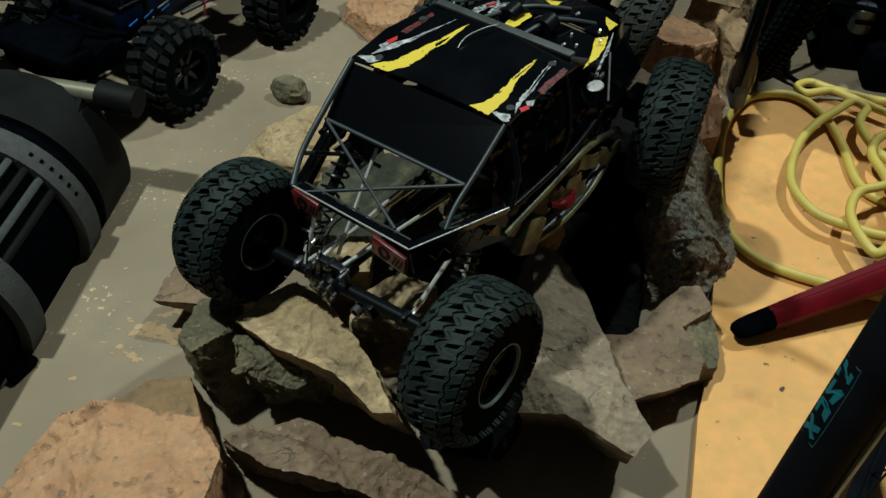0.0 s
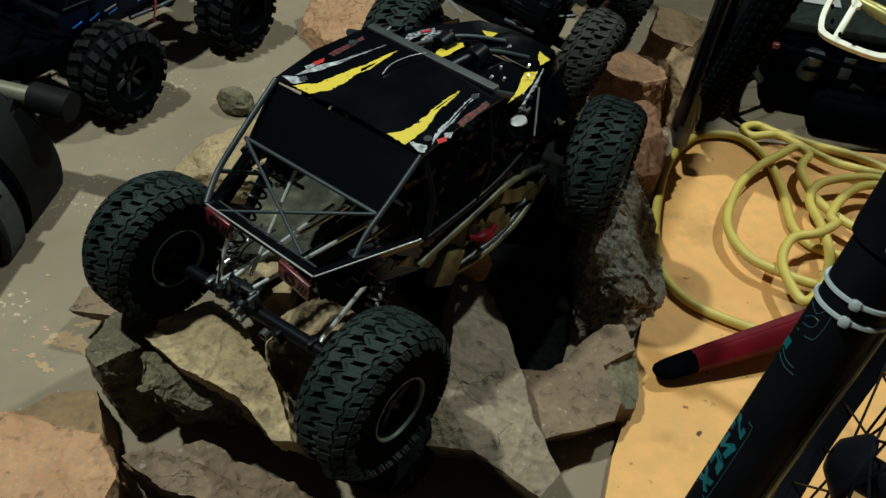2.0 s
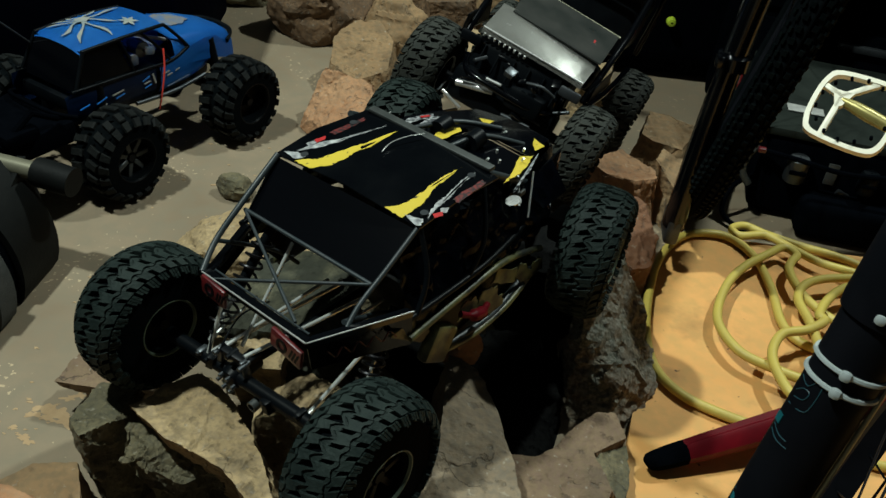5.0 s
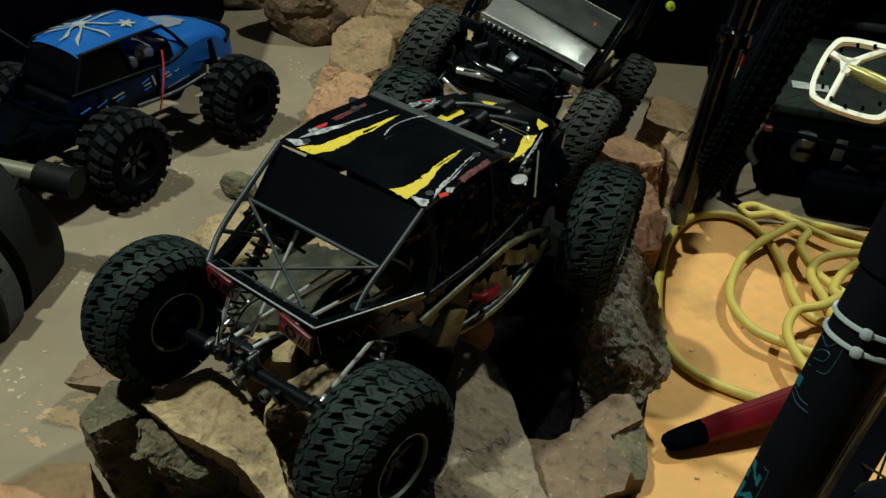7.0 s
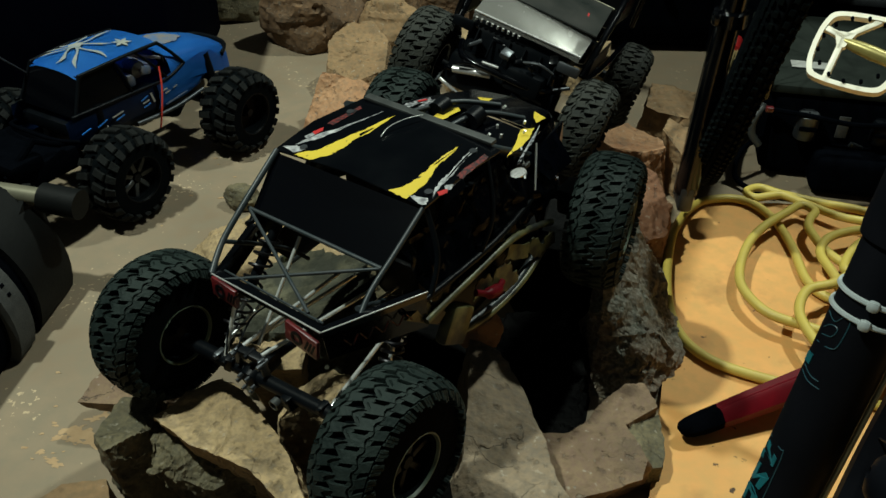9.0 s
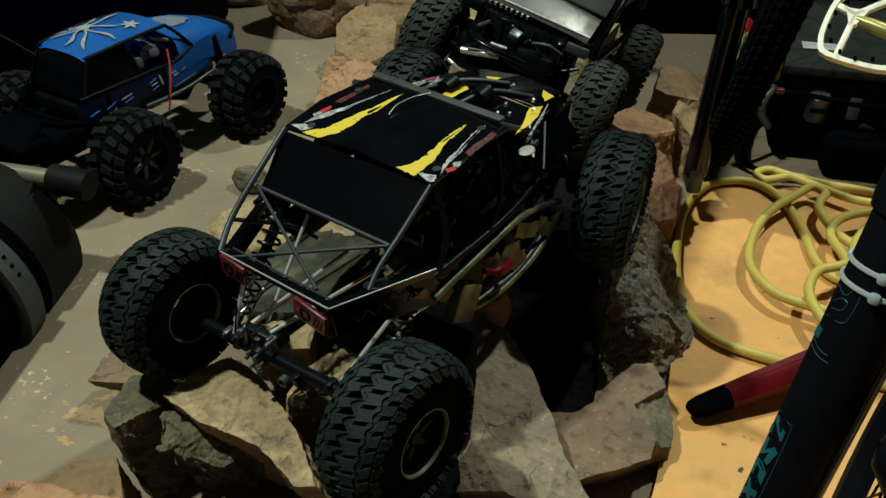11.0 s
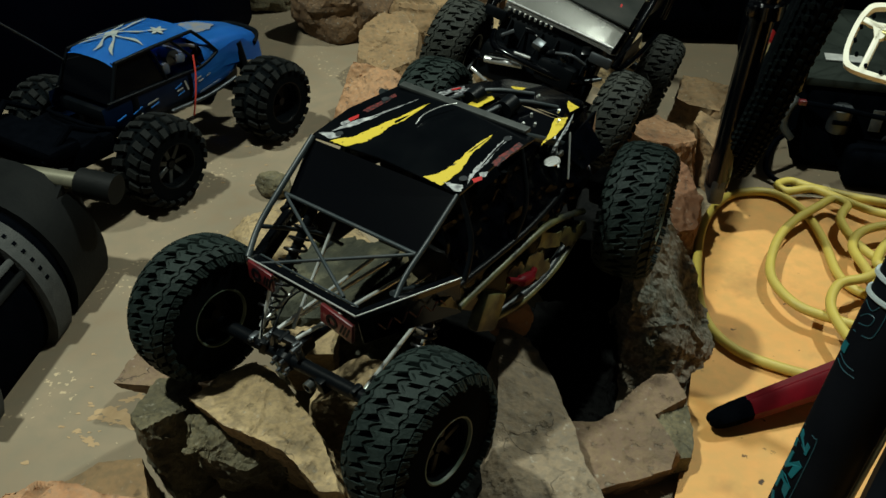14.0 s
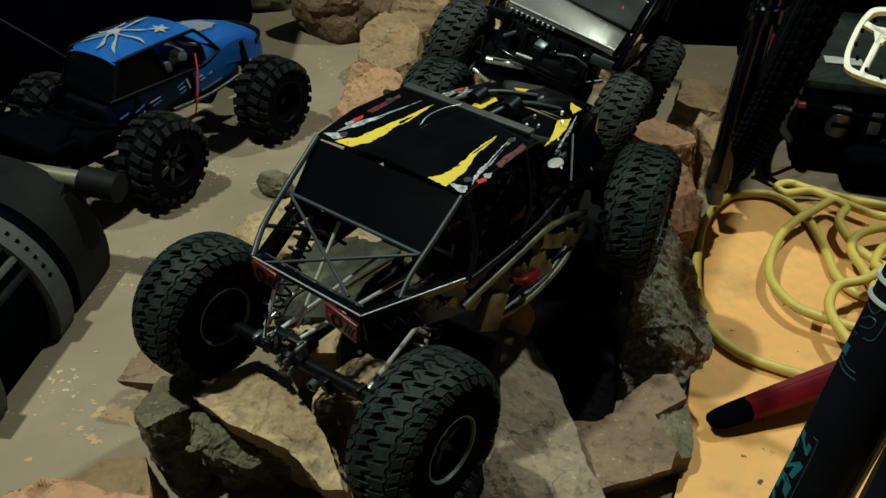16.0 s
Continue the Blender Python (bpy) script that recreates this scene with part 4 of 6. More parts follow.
strip(bm, TL, (0.098, 0.100, 0.064), (0.1, -1, 0), 0.008, 0.007)
bmesh.ops.bevel(bm, geom=list(bm.edges), offset=0.0012, segments=3, affect="EDGES")
part("tail_side_bar", bm, M_TRIM, crawler)
# thin steel and grey beads; the steel ones paint the tail's highlight lines
cage("tail_edge_bead", [Vector(TL) + Vector((-0.0004, 0, 0.0006)), Vector(TR) + Vector((-0.0004, 0, 0.0006))], 0.0007, M_STEEL)
cage("tail_edge_bead", [Vector(TL) + Vector((0.0078, -0.008, 0.001)), Vector(TR) + Vector((0.0078, 0.004, 0.001))], 0.0009, M_TUBE)
cage("tail_edge_bead", [Vector(TR) + Vector((0, -0.0004, 0.0004)), Vector(TE) + Vector((0, -0.0004, 0.0004))], 0.0006, M_STEEL)
cage("rear_rail", [TL, (0.048, 0.076, 0.086), (0.082, 0.078, 0.104), (0.131, 0.080, 0.128)], 0.0027)
cage("rear_rail", [(0.040, -0.080, 0.080), (0.060, -0.077, 0.090), (0.090, -0.078, 0.104), (0.128, -0.080, 0.124)], 0.0022)
cage("cross_tube", [(0.083, 0.076, 0.098), (0.078, -0.074, 0.097)], 0.0018, M_TUBE)
cage("brace_tube", [(0.083, 0.076, 0.098), (0.018, -0.050, 0.088)], 0.0015, M_TUBE)
cage("brace_tube", [(0.021, 0.052, 0.074), (0.078, -0.074, 0.097)], 0.0015, M_TUBE)
cage("brace_tube", [(0.048, 0.076, 0.086), (0.10, 0.070, 0.045), (0.12, 0.06, 0.02)], 0.0020, M_TUBE)
cage("brace_tube", [(0.045, -0.074, 0.082), (0.10, -0.065, 0.045), (0.13, -0.05, 0.01)], 0.0022, M_TUBE)
for s in (1, -1):
    cage("side_rail", [(0.093, s * 0.100, 0.064), (0.20, s * 0.104, 0.058), (0.30, s * 0.085, 0.050), (0.36, s * 0.045, 0.045)], 0.0028, M_BLACK)
    cage("window_post", [(0.131, s * 0.080, 0.126), (0.120, s * 0.096, 0.090), (0.100, s * 0.101, 0.064)], 0.0024, M_BLACK)
    cage("windscreen_post", [(0.222, s * 0.078, 0.126), (0.262, s * 0.084, 0.098), (0.300, s * 0.075, 0.070)], 0.0034, M_TUBE)
    cage("door_tube", [(0.215, s * 0.082, 0.120), (0.190, s * 0.102, 0.085), (0.165, s * 0.104, 0.060)], 0.0022, M_BLACK)
    cage("rocker_tube", [(0.128, s * 0.098, -0.004), (0.21, s * 0.103, -0.014), (0.29, s * 0.092, -0.010)], 0.0040, M_TUBE)
# tail lamps
for p, w in (((0.017, 0.047, 0.066), 0.032), ((0.004, -0.053, 0.074), 0.036)):
    bm = bmesh.new()
    tilt = pose(*p, 6 if p[1] < 0 else 2, 8, -5)
    box(bm, (0.004, w, 0.018), tilt, 0.0015)
    lamp = part("tail_lamp", bm, M_LENS, crawler, "red tail lamp sticker panel")
    bm = bmesh.new()
    disc(bm, 0.0062, -0.0027, 0.0027, tilt @ at(0, 0.004, 0) @ Matrix.Rotation(radians(90), 4, "Z"), 20, 0.0035)
    part("lamp_ring", bm, M_BLACK, lamp)
    for k in range(3):
        bm = bmesh.new()
        box(bm, (0.0052, 0.0018, 0.010), tilt @ at(0, -0.007 - 0.0035 * k, 0) @ pose(0, 0, 0, 20))
        part("lamp_bar", bm, M_BLACK, lamp)
# bodywork
bm = bmesh.new()
sheet(bm, [(0.009, -0.0705, 0.084), (0.092, -0.1035, 0.072), (0.094, -0.0990, 0.034), (0.014, -0.066, 0.050)], 0.0015)
pnl = part("tail_side_panel", bm, M_ROOF, crawler)
bm = bmesh.new()
sheet(bm, [(0.022, 0.0685, 0.068), (0.098, 0.1005, 0.062), (0.098, 0.0985, 0.040), (0.022, 0.066, 0.046)], 0.0015)
part("tail_side_panel", bm, M_GLOSS, crawler)
# lettering on the tail panel: the maker's name as plain slanted bars
d0, d1 = Vector((0.024, -0.0765, 0.066)), Vector((0.080, -0.0985, 0.060))
for k in range(9):
    a = d0.lerp(d1, (k + 0.2) / 9) + Vector((-0.0006, -0.0014, 0.0))
    lean = 0.0026 if k % 2 else -0.0022
    bm = bmesh.new()
    tube(bm, [a + Vector((-lean, lean * 0.4, -0.0042)), a + Vector((lean, -lean * 0.4, 0.0042))], 0.0007, 6)
    part("lettering_bar", bm, M_MAROON, pnl, "worn dull red lettering bar")
bm = bmesh.new()
rows = [[(0.131, 0.083, 0.1275), (0.129, 0.0, 0.1325), (0.127, -0.083, 0.1265)], [(0.178, 0.079, 0.1315), (0.177, 0.0, 0.1365), (0.174, -0.088, 0.1305)],
        [(0.232, 0.066, 0.130), (0.226, -0.01, 0.134), (0.219, -0.094, 0.129)]]
slab(bm, rows, 0.0016)
roof = part("roof_panel", bm, M_ROOF, crawler, "black roof panel with yellow flashes")


def roof_z(x, y):
    t = (x - 0.129) / 0.048 if x < 0.177 else 1 - (x - 0.177) / 0.048 * 0.6
    return 0.1325 + 0.004 * t - abs(y) * 0.062 + 0.0001


def decal(name, pts, material, lift=0.0, owner=None, rag=0.0007, seed=1, zf=roof_z):
    rng = random.Random(seed)
    bm = bmesh.new()
    pp = ragged(pts, rag, rng, 6)
    lo = [bm.verts.new((x, y, zf(x, y) + lift)) for x, y in pp]
    hi = [bm.verts.new((x, y, zf(x, y) + lift + 0.0003)) for x, y in pp]
    bm.faces.new(hi)
    bm.faces.new(lo[::-1])
    for i in range(len(pp)):
        j = (i + 1) % len(pp)
        bm.faces.new((lo[i], lo[j], hi[j], hi[i]))
    return part(name, bm, material, owner or roof)


decal("yellow_flash", [(0.131, 0.060), (0.130, 0.040), (0.142, 0.027), (0.157, 0.022), (0.168, 0.021), (0.180, 0.015), (0.217, 0.015), (0.201, 0.020), (0.181, 0.024), (0.168, 0.031), (0.151, 0.040), (0.143, 0.043), (0.136, 0.055)], M_YELLOW, seed=2)
decal("yellow_flash", [(0.128, -0.046), (0.127, -0.065), (0.147, -0.068), (0.171, -0.064), (0.184, -0.064), (0.210, -0.062), (0.193, -0.060), (0.175, -0.059), (0.166, -0.059), (0.150, -0.058), (0.137, -0.054)], M_YELLOW, seed=3)
decal("white_stripe", [(0.143, 0.069), (0.156, 0.055), (0.173, 0.044), (0.219, 0.030), (0.204, 0.036), (0.176, 0.047), (0.162, 0.060)], M_WHITE, seed=4)
decal("white_stripe", [(0.137, -0.083), (0.154, -0.080), (0.166, -0.081), (0.176, -0.080), (0.199, -0.077), (0.211, -0.076), (0.207, -0.073), (0.185, -0.075), (0.170, -0.077), (0.161, -0.076), (0.147, -0.078)], M_WHITE, seed=5)
decal("worn_white_corner", [(0.136, 0.078), (0.133, 0.061), (0.140, 0.054), (0.142, 0.066)], M_WHITE, 0.0004, seed=21)
decal("worn_white_corner", [(0.131, -0.064), (0.136, -0.080), (0.129, -0.083), (0.127, -0.080)], M_WHITE, 0.0004, seed=22)
decal("red_spot", [(0.163, 0.066), (0.172, 0.061), (0.168, 0.058), (0.160, 0.061)], M_RED, 0.0007, rag=0.0004, seed=6)
decal("white_spot", [(0.155, 0.069), (0.164, 0.065), (0.161, 0.061), (0.153, 0.064)], M_WHITE, 0.0004, rag=0.0004, seed=23)
decal("red_spot", [(0.145, -0.082), (0.152, -0.087), (0.148, -0.090), (0.142, -0.086)], M_RED, 0.0007, rag=0.0004, seed=7)
decal("white_spot", [(0.154, -0.083), (0.159, -0.088), (0.153, -0.090), (0.150, -0.087)], M_WHITE, 0.0005, rag=0.0004, seed=24)
decal("maroon_lettering_bar", [(0.179, 0.063), (0.219, 0.058), (0.215, 0.053), (0.179, 0.056)], M_MAROON, seed=8)
decal("maroon_lettering_bar", [(0.169, -0.084), (0.207, -0.086), (0.205, -0.091), (0.168, -0.091)], M_MAROON, seed=9)
for s in (1, -1):
    for x in (0.142, 0.205):
        bm = bmesh.new()
        y = 0.058 if s > 0 else -0.076
        disc(bm, 0.0035, -0.001, 0.0012, at(x, y, roof_z(x, y)) @ Matrix.Rotation(radians(90), 4, "X"), 14)
        part("roof_screw", bm, M_DSTEEL, roof)
cage("antenna_wire", [(0.178, 0.000, 0.138), (0.191, 0.001, 0.140), (0.207, -0.005, 0.141), (0.222, -0.012, 0.139)], 0.0005, M_STEEL, label="thin pale wire across the roof")
# light bar
bm = bmesh.new()
box(bm, (0.008, 0.148, 0.004), pose(0.2275, -0.012, 0.1325, 0, 0, -4.5), 0.0010)
part("light_bar", bm, M_GREY, crawler, "flat grey bar across the roof's front")
# hood
HOOD = [[(0.248, 0.070, 0.106), (0.248, 0.0, 0.112), (0.248, -0.084, 0.104)], [(0.30, 0.060, 0.098), (0.30, -0.005, 0.104), (0.30, -0.078, 0.096)], [(0.372, 0.040, 0.076), (0.372, -0.01, 0.080), (0.372, -0.056, 0.074)]]
bm = bmesh.new()
vs = [[bm.verts.new(p) for p in r] for r in HOOD]
lo = [[bm.verts.new((x, y * 1.04, z - 0.03)) for x, y, z in r] for r in HOOD]
for i in range(2):
    for j in range(2):
        bm.faces.new((vs[i][j], vs[i][j + 1], vs[i + 1][j + 1], vs[i + 1][j]))
for i in range(2):
    for j in (0, 2):
        bm.faces.new((vs[i][j], vs[i + 1][j], lo[i + 1][j], lo[i][j]))
for j in range(2):
    bm.faces.new((vs[2][j], vs[2][j + 1], lo[2][j + 1], lo[2][j]))
    bm.faces.new((vs[0][j], vs[0][j + 1], lo[0][j + 1], lo[0][j]))
bmesh.ops.bevel(bm, geom=list(bm.edges), offset=0.004, segments=2, affect="EDGES")
hood = part("hood", bm, M_GLOSS, crawler, "glossy black hood with yellow flashes")


def hood_z(x, y):
    t = max(0.0, min(1.0, (x - 0.25) / 0.115))
    return 0.1130 - 0.013 * t - 0.020 * t * t - abs(y + 0.005) * 0.08 + 0.0010


decal("yellow_flash", [(0.250, 0.004), (0.265, 0.008), (0.294, 0.004), (0.284, -0.006), (0.260, -0.006), (0.248, -0.003)], M_YELLOW, owner=hood, rag=0.0006, seed=12, zf=hood_z)
decal("yellow_flash", [(0.335, 0.010), (0.342, -0.004), (0.318, -0.010)], M_YELLOW, owner=hood, rag=0.0005, seed=13, zf=hood_z)
decal("yellow_flash", [(0.283, -0.073), (0.296, -0.079), (0.276, -0.087), (0.257, -0.091), (0.234, -0.089), (0.250, -0.086)], M_YELLOW, 0.004, owner=hood, rag=0.0006, seed=14, zf=hood_z)
decal("yellow_flash", [(0.337, -0.055), (0.328, -0.072), (0.308, -0.074), (0.320, -0.064)], M_YELLOW, 0.004, owner=hood, rag=0.0005, seed=15, zf=hood_z)
decal("white_stripe", [(0.264, 0.048), (0.274, 0.052), (0.304, 0.044), (0.295, 0.036), (0.278, 0.041), (0.262, 0.042)], M_WORNW, owner=hood, seed=16, zf=hood_z)
decal("white_stripe", [(0.254, 0.026), (0.272, 0.035), (0.296, 0.038), (0.312, 0.028), (0.296, 0.030), (0.278, 0.029), (0.256, 0.021)], M_WORNW, owner=hood, seed=18, zf=hood_z)
decal("red_spot", [(0.285, 0.046), (0.295, 0.043), (0.293, 0.039), (0.284, 0.042)], M_RED, 0.0008, owner=hood, rag=0.0004, seed=17, zf=hood_z)
decal("white_stripe", [(0.230, -0.102), (0.248, -0.098), (0.273, -0.093), (0.308, -0.078), (0.283, -0.088), (0.253, -0.097), (0.233, -0.103)], M_WORNW, 0.004, owner=hood, rag=0.0008, seed=19, zf=hood_z)
bm = bmesh.new()
lathe(bm, [(0.0005, -0.003), (0.0055, -0.002), (0.0065, 0.001), (0.004, 0.0035), (0.0005, 0.004)], at(0.226, -0.106, 0.106) @ Matrix.Diagonal((1.2, 1.2, 0.32, 1)) @ pose(0, 0, 0, 60, 0, 20), 18, False)
part("side_lamp", bm, M_STEEL, crawler, "small bright oval lamp on the fender")
bm = bmesh.new()
box(bm, (0.19, 0.130, 0.005), at(0.265, 0.0, -0.012), 0.002)
part("skid_plate", bm, M_BLACK, crawler)
# cabin: dark tub, seats and dash
bm = bmesh.new()
box(bm, (0.115, 0.120, 0.060), at(0.245, -0.002, 0.020), 0.012)
box(bm, (0.060, 0.055, 0.050), at(0.165, -0.030, 0.020), 0.010)
box(bm, (0.10, 0.110, 0.03), at(0.32, 0.0, 0.03), 0.010)
part("chassis_tub", bm, M_BLACK, crawler)
bm = bmesh.new()
sheet(bm, [(0.085, 0.074, 0.094), (0.081, -0.074, 0.093), (0.128, -0.080, 0.122), (0.131, 0.080, 0.124)], 0.0015)
part("rear_window_screen", bm, M_GLOSS, crawler, "black rear window screen")
for s in (1, -1):
    bm = bmesh.new()
    box(bm, (0.05, 0.045, 0.05), at(0.20, s * 0.032, 0.065), 0.010)
    part("seat", bm, M_BLACK, crawler)
    # side panel, glossy and crumpled
    bm = bmesh.new()
    grid = []
    for i in range(49):
        row = []
        for j in range(19):
            x, f = 0.10 + 0.20 * i / 48, j / 18
            q = Vector((x * 60, f * 4.2, s * 3.0))
            dent = 0.0052 * noise.noise(q) + 0.0032 * (1 - abs(noise.noise(q * 1.9)) * 2)
            row.append((x, s * (0.0985 - 0.035 * max(0, f - 0.3) + dent), 0.040 + 0.062 * f - 0.03 * max(0, i / 48 - 0.7)))
        grid.append(row)
    vs = [[bm.verts.new(p) for p in r] for r in grid]
    for i in range(48):
        for j in range(18):
            bm.faces.new((vs[i][j], vs[i + 1][j], vs[i + 1][j + 1], vs[i][j + 1]))
    bmesh.ops.solidify(bm, geom=list(bm.faces), thickness=0.0014)
    part("side_panel", bm, M_CRUMP, crawler, "glossy black side panel")
    # camouflage sill: two tubes, a tail box and a dark plate behind them
    cage("sill_tube", [(0.090, s * 0.101, 0.044), (0.15, s * 0.104, 0.046), (0.213, s * 0.104, 0.042), (0.262, s * 0.100, 0.022), (0.298, s * 0.094, 0.000)], 0.0033, M_OLIVE, label="yellow camouflage sill tube")
    cage("sill_tube", [(0.122, s * 0.101, 0.000), (0.17, s * 0.105, -0.013), (0.23, s * 0.105, -0.016), (0.296, s * 0.096, -0.012)], 0.0032, M_OLIVE, label="yellow camouflage sill tube")
    bm = bmesh.new()
    box(bm, (0.034, 0.013, 0.036), pose(0.128, s * 0.099, 0.008, 0, 38, 0), 0.004)
    sheet(bm, [(0.070, s * 0.0985, 0.060), (0.100, s * 0.0985, 0.058), (0.118, s * 0.0995, 0.030), (0.106, s * 0.0995, 0.026)], 0.003)
    if s < 0:
        part("sill_box", bm, M_OLIVE, crawler, "yellow camouflage sill box")
    bm = bmesh.new()
    sheet(bm, [(0.10, s * 0.095, 0.040), (0.26, s * 0.097, 0.024), (0.285, s * 0.092, -0.012), (0.13, s * 0.096, -0.006)], 0.0016)
    part("sill_plate", bm, M_BLACK, crawler)
    for k, (x, z, w, turn) in enumerate(((0.222, 0.022, 0.046, 30), (0.195, 0.016, 0.034, 15), (0.205, -0.002, 0.034, 12), (0.252, 0.004, 0.036, 45), (0.276, -0.004, 0.024, 10), (0.165, 0.024, 0.030, 5))):
        bm = bmesh.new()
        plate(bm, ragged([(-w / 2, -0.006), (w / 2, -0.008), (w / 2 - 0.004, 0.007), (-w / 2 + 0.006, 0.009)], 0.002, random.Random(k)), 0.0012, pose(x, s * 0.1035, z, 90, 0, 0) @ pose(0, 0, 0, 0, 0, -turn))
        part("camo_scrap", bm, M_OLIVE, crawler)
    # front inner fender
    bm = bmesh.new()
    sheet(bm, [(0.262, s * 0.090, 0.090), (0.372, s * 0.066, 0.066), (0.378, s * 0.060, 0.010), (0.285, s * 0.090, -0.010)], 0.002)
    part("inner_fender", bm, M_GLOSS, crawler)
    bm = bmesh.new()
    sheet(bm, [(0.266, s * 0.088, 0.090), (0.345, s * 0.072, 0.072), (0.340, s * 0.094, 0.046), (0.288, s * 0.100, 0.058)], 0.002)
    part("fender", bm, M_CRUMP, crawler)
    for p, q in (((0.288, 0.086, 0.094), (0.256, 0.103, 0.068)), ((0.272, 0.080, 0.098), (0.250, 0.097, 0.082))):
        bm = bmesh.new()
        tube(bm, [(p[0], s * p[1], p[2]), (q[0], s * q[1], q[2])], 0.0010, 8)
        part("strut_rod", bm, M_CHROME, crawler, "bright steel strut rod")
    bm = bmesh.new()
    box(bm, (0.03, 0.022, 0.03), at(WB, s * 0.092, 0.0), 0.004)
    part("steering_knuckle", bm, M_BLACK, crawler)
bm = bmesh.new()
tube(bm, smooth_line([(0.150, -0.1075, 0.030), (0.162, -0.112, 0.022), (0.176, -0.112, 0.016), (0.190, -0.1075, 0.012)], 5), [0.003] * 5 + [0.0055] * 6 + [0.003] * 5, 10)
part("tow_hook", bm, M_TOOL, crawler, "red hook on the rocker panel")
bm = bmesh.new()
box(bm, (0.009, 0.003, 0.005), at(0.256, -0.095, 0.092), 0.001)
tube(bm, [(0.256, -0.084, 0.09), (0.256, -0.095, 0.09)], 0.002, 8)
part("mirror", bm, M_GREY, crawler, "small grey side mirror")
for y in (0.010, -0.028):
    bm = bmesh.new()
    disc(bm, 0.009, -0.008, 0.008, at(0.275, y, 0.112) @ Matrix.Rotation(radians(90), 4, "Z"), 18)
    part("spot_lamp", bm, M_BLACK, crawler)
for k, (x, y) in enumerate(((0.286, -0.022), (0.282, -0.030), (0.264, -0.025), (0.273, -0.055), (0.259, -0.068), (0.286, -0.076), (0.276, -0.082), (0.255, -0.058), (0.300, -0.046), (0.262, 0.020))):
    bm = bmesh.new()
    disc(bm, 0.0012, -0.003, 0.0006, at(x, y, 0.1125 + 0.0015 * (k % 3)) @ Matrix.Rotation(radians(70 + 8 * k), 4, "X"), 10)
    part("bolt", bm, M_CHROME, crawler, "small bright bolt head")
cage("hood_brace", [(0.245, 0.03, 0.116), (0.29, 0.005, 0.112), (0.33, -0.02, 0.094)], 0.0026, M_TUBE)
cage("hood_brace", [(0.245, -0.02, 0.116), (0.285, -0.03, 0.112), (0.325, -0.05, 0.090)], 0.0026, M_TUBE)


# bare chips in the floor paint
floor_ob = bpy.data.objects["floor"]
rng = random.Random(11)
spots = [(-0.094, 0.879, 0.009), (-0.078, 0.876, 0.011), (-0.062, 0.868, 0.012), (-0.050, 0.873, 0.008), (-0.083, 0.867, 0.007), (-0.098, 0.868, 0.006), (-0.110, 0.846, 0.005), (-0.094, 0.838, 0.006),
         (-0.086, 0.833, 0.005), (-0.074, 0.897, 0.006), (-0.066, 0.903, 0.005), (-0.060, 0.885, 0.004), (-0.042, 0.882, 0.004), (-0.128, 0.850, 0.003), (-0.14, 0.80, 0.004), (-0.17, 0.74, 0.004)]
spots += [(-0.08 + rng.gauss(0, 0.028), 0.875 + rng.gauss(0, 0.030), rng.uniform(0.0012, 0.0028)) for _ in range(26)]
spots += [(rng.uniform(-0.15, -0.02), rng.uniform(0.95, 1.48), rng.uniform(0.0012, 0.0032)) for _ in range(30)]
for x, y, s in spots:
    bm = bmesh.new()
    n = rng.randint(22, 28) if s > 0.004 else 9
    turn = rng.uniform(-0.4, 0.4)
    ring = []
    seed = Vector((rng.uniform(0, 50), rng.uniform(0, 50), 0))
    for k in range(n):
        a = 2 * math.pi * k / n
        q = s * (0.85 + 1.0 * noise.noise(seed + Vector((math.cos(a), math.sin(a), 0)) * 1.6) + rng.uniform(-0.10, 0.10))
        u, v = 1.35 * q * math.cos(a), 0.72 * q * math.sin(a)
        ring.append((x + u * math.cos(turn) - v * math.sin(turn), y + u * math.sin(turn) + v * math.cos(turn)))
    plate(bm, ring, 0.00012 + 0.000004 * len(floor_ob.children), at(0, 0, 0.0001))
    part("paint_chip", bm, M_CHIP, floor_ob)

# ---- second crawler, nose towards the first ----
N2, F2 = Vector((0.322, 1.366, 0.182)), Vector((0.407, 1.690, 0.108))
BX = (N2 - F2).normalized()
BY = Vector((0, 0, 1)).cross(BX).normalized()
BY = (BY + Vector((0, 0, -0.28))).normalized()
BY = (BY - BX * BY.dot(BX)).normalized()
C2 = Matrix((BX, BY, BX.cross(BY))).transposed().to_4x4()
C2.translation = N2
crawler2 = thing("rock_crawler_truck", "black radio-controlled crawler with scuffed silver hood on rocks", "toy car", C2, "crawler cars")
w2 = make_wheel(0.066, 0.050, ME_MUD2, 6, crawler2, M_DSTEEL)
w2.matrix_local = at(0, 0.118, 0)
for i, (x, y, z) in enumerate(((0, -0.118, 0), (-0.335, 0.118, 0), (-0.335, -0.118, 0))):
    wheel_copy(w2, crawler2, at(x, y, z) @ spin(0.4 * i))


def tube2(name, pts, r=0.003, material=M_TUBE, label=""):
    return cage(name, pts, r, material, crawler2, label)


bm = bmesh.new()
tube(bm, [(0, -0.10, 0), (0, 0.10, 0)], 0.007, 12)
part("front_axle_housing", bm, M_BLACK, crawler2)
bm = bmesh.new()
tube(bm, [(-0.335, -0.10, 0), (-0.335, 0.10, 0)], 0.007, 12)
part("rear_axle_housing", bm, M_BLACK, crawler2)
bm = bmesh.new()
box(bm, (0.30, 0.075, 0.045), at(-0.16, 0, 0.045), 0.008)
box(bm, (0.09, 0.135, 0.060), at(-0.02, 0, 0.045), 0.008)
box(bm, (0.06, 0.16, 0.03), at(-0.09, 0, 0.075), 0.008)
part("chassis", bm, M_BLACK, crawler2)
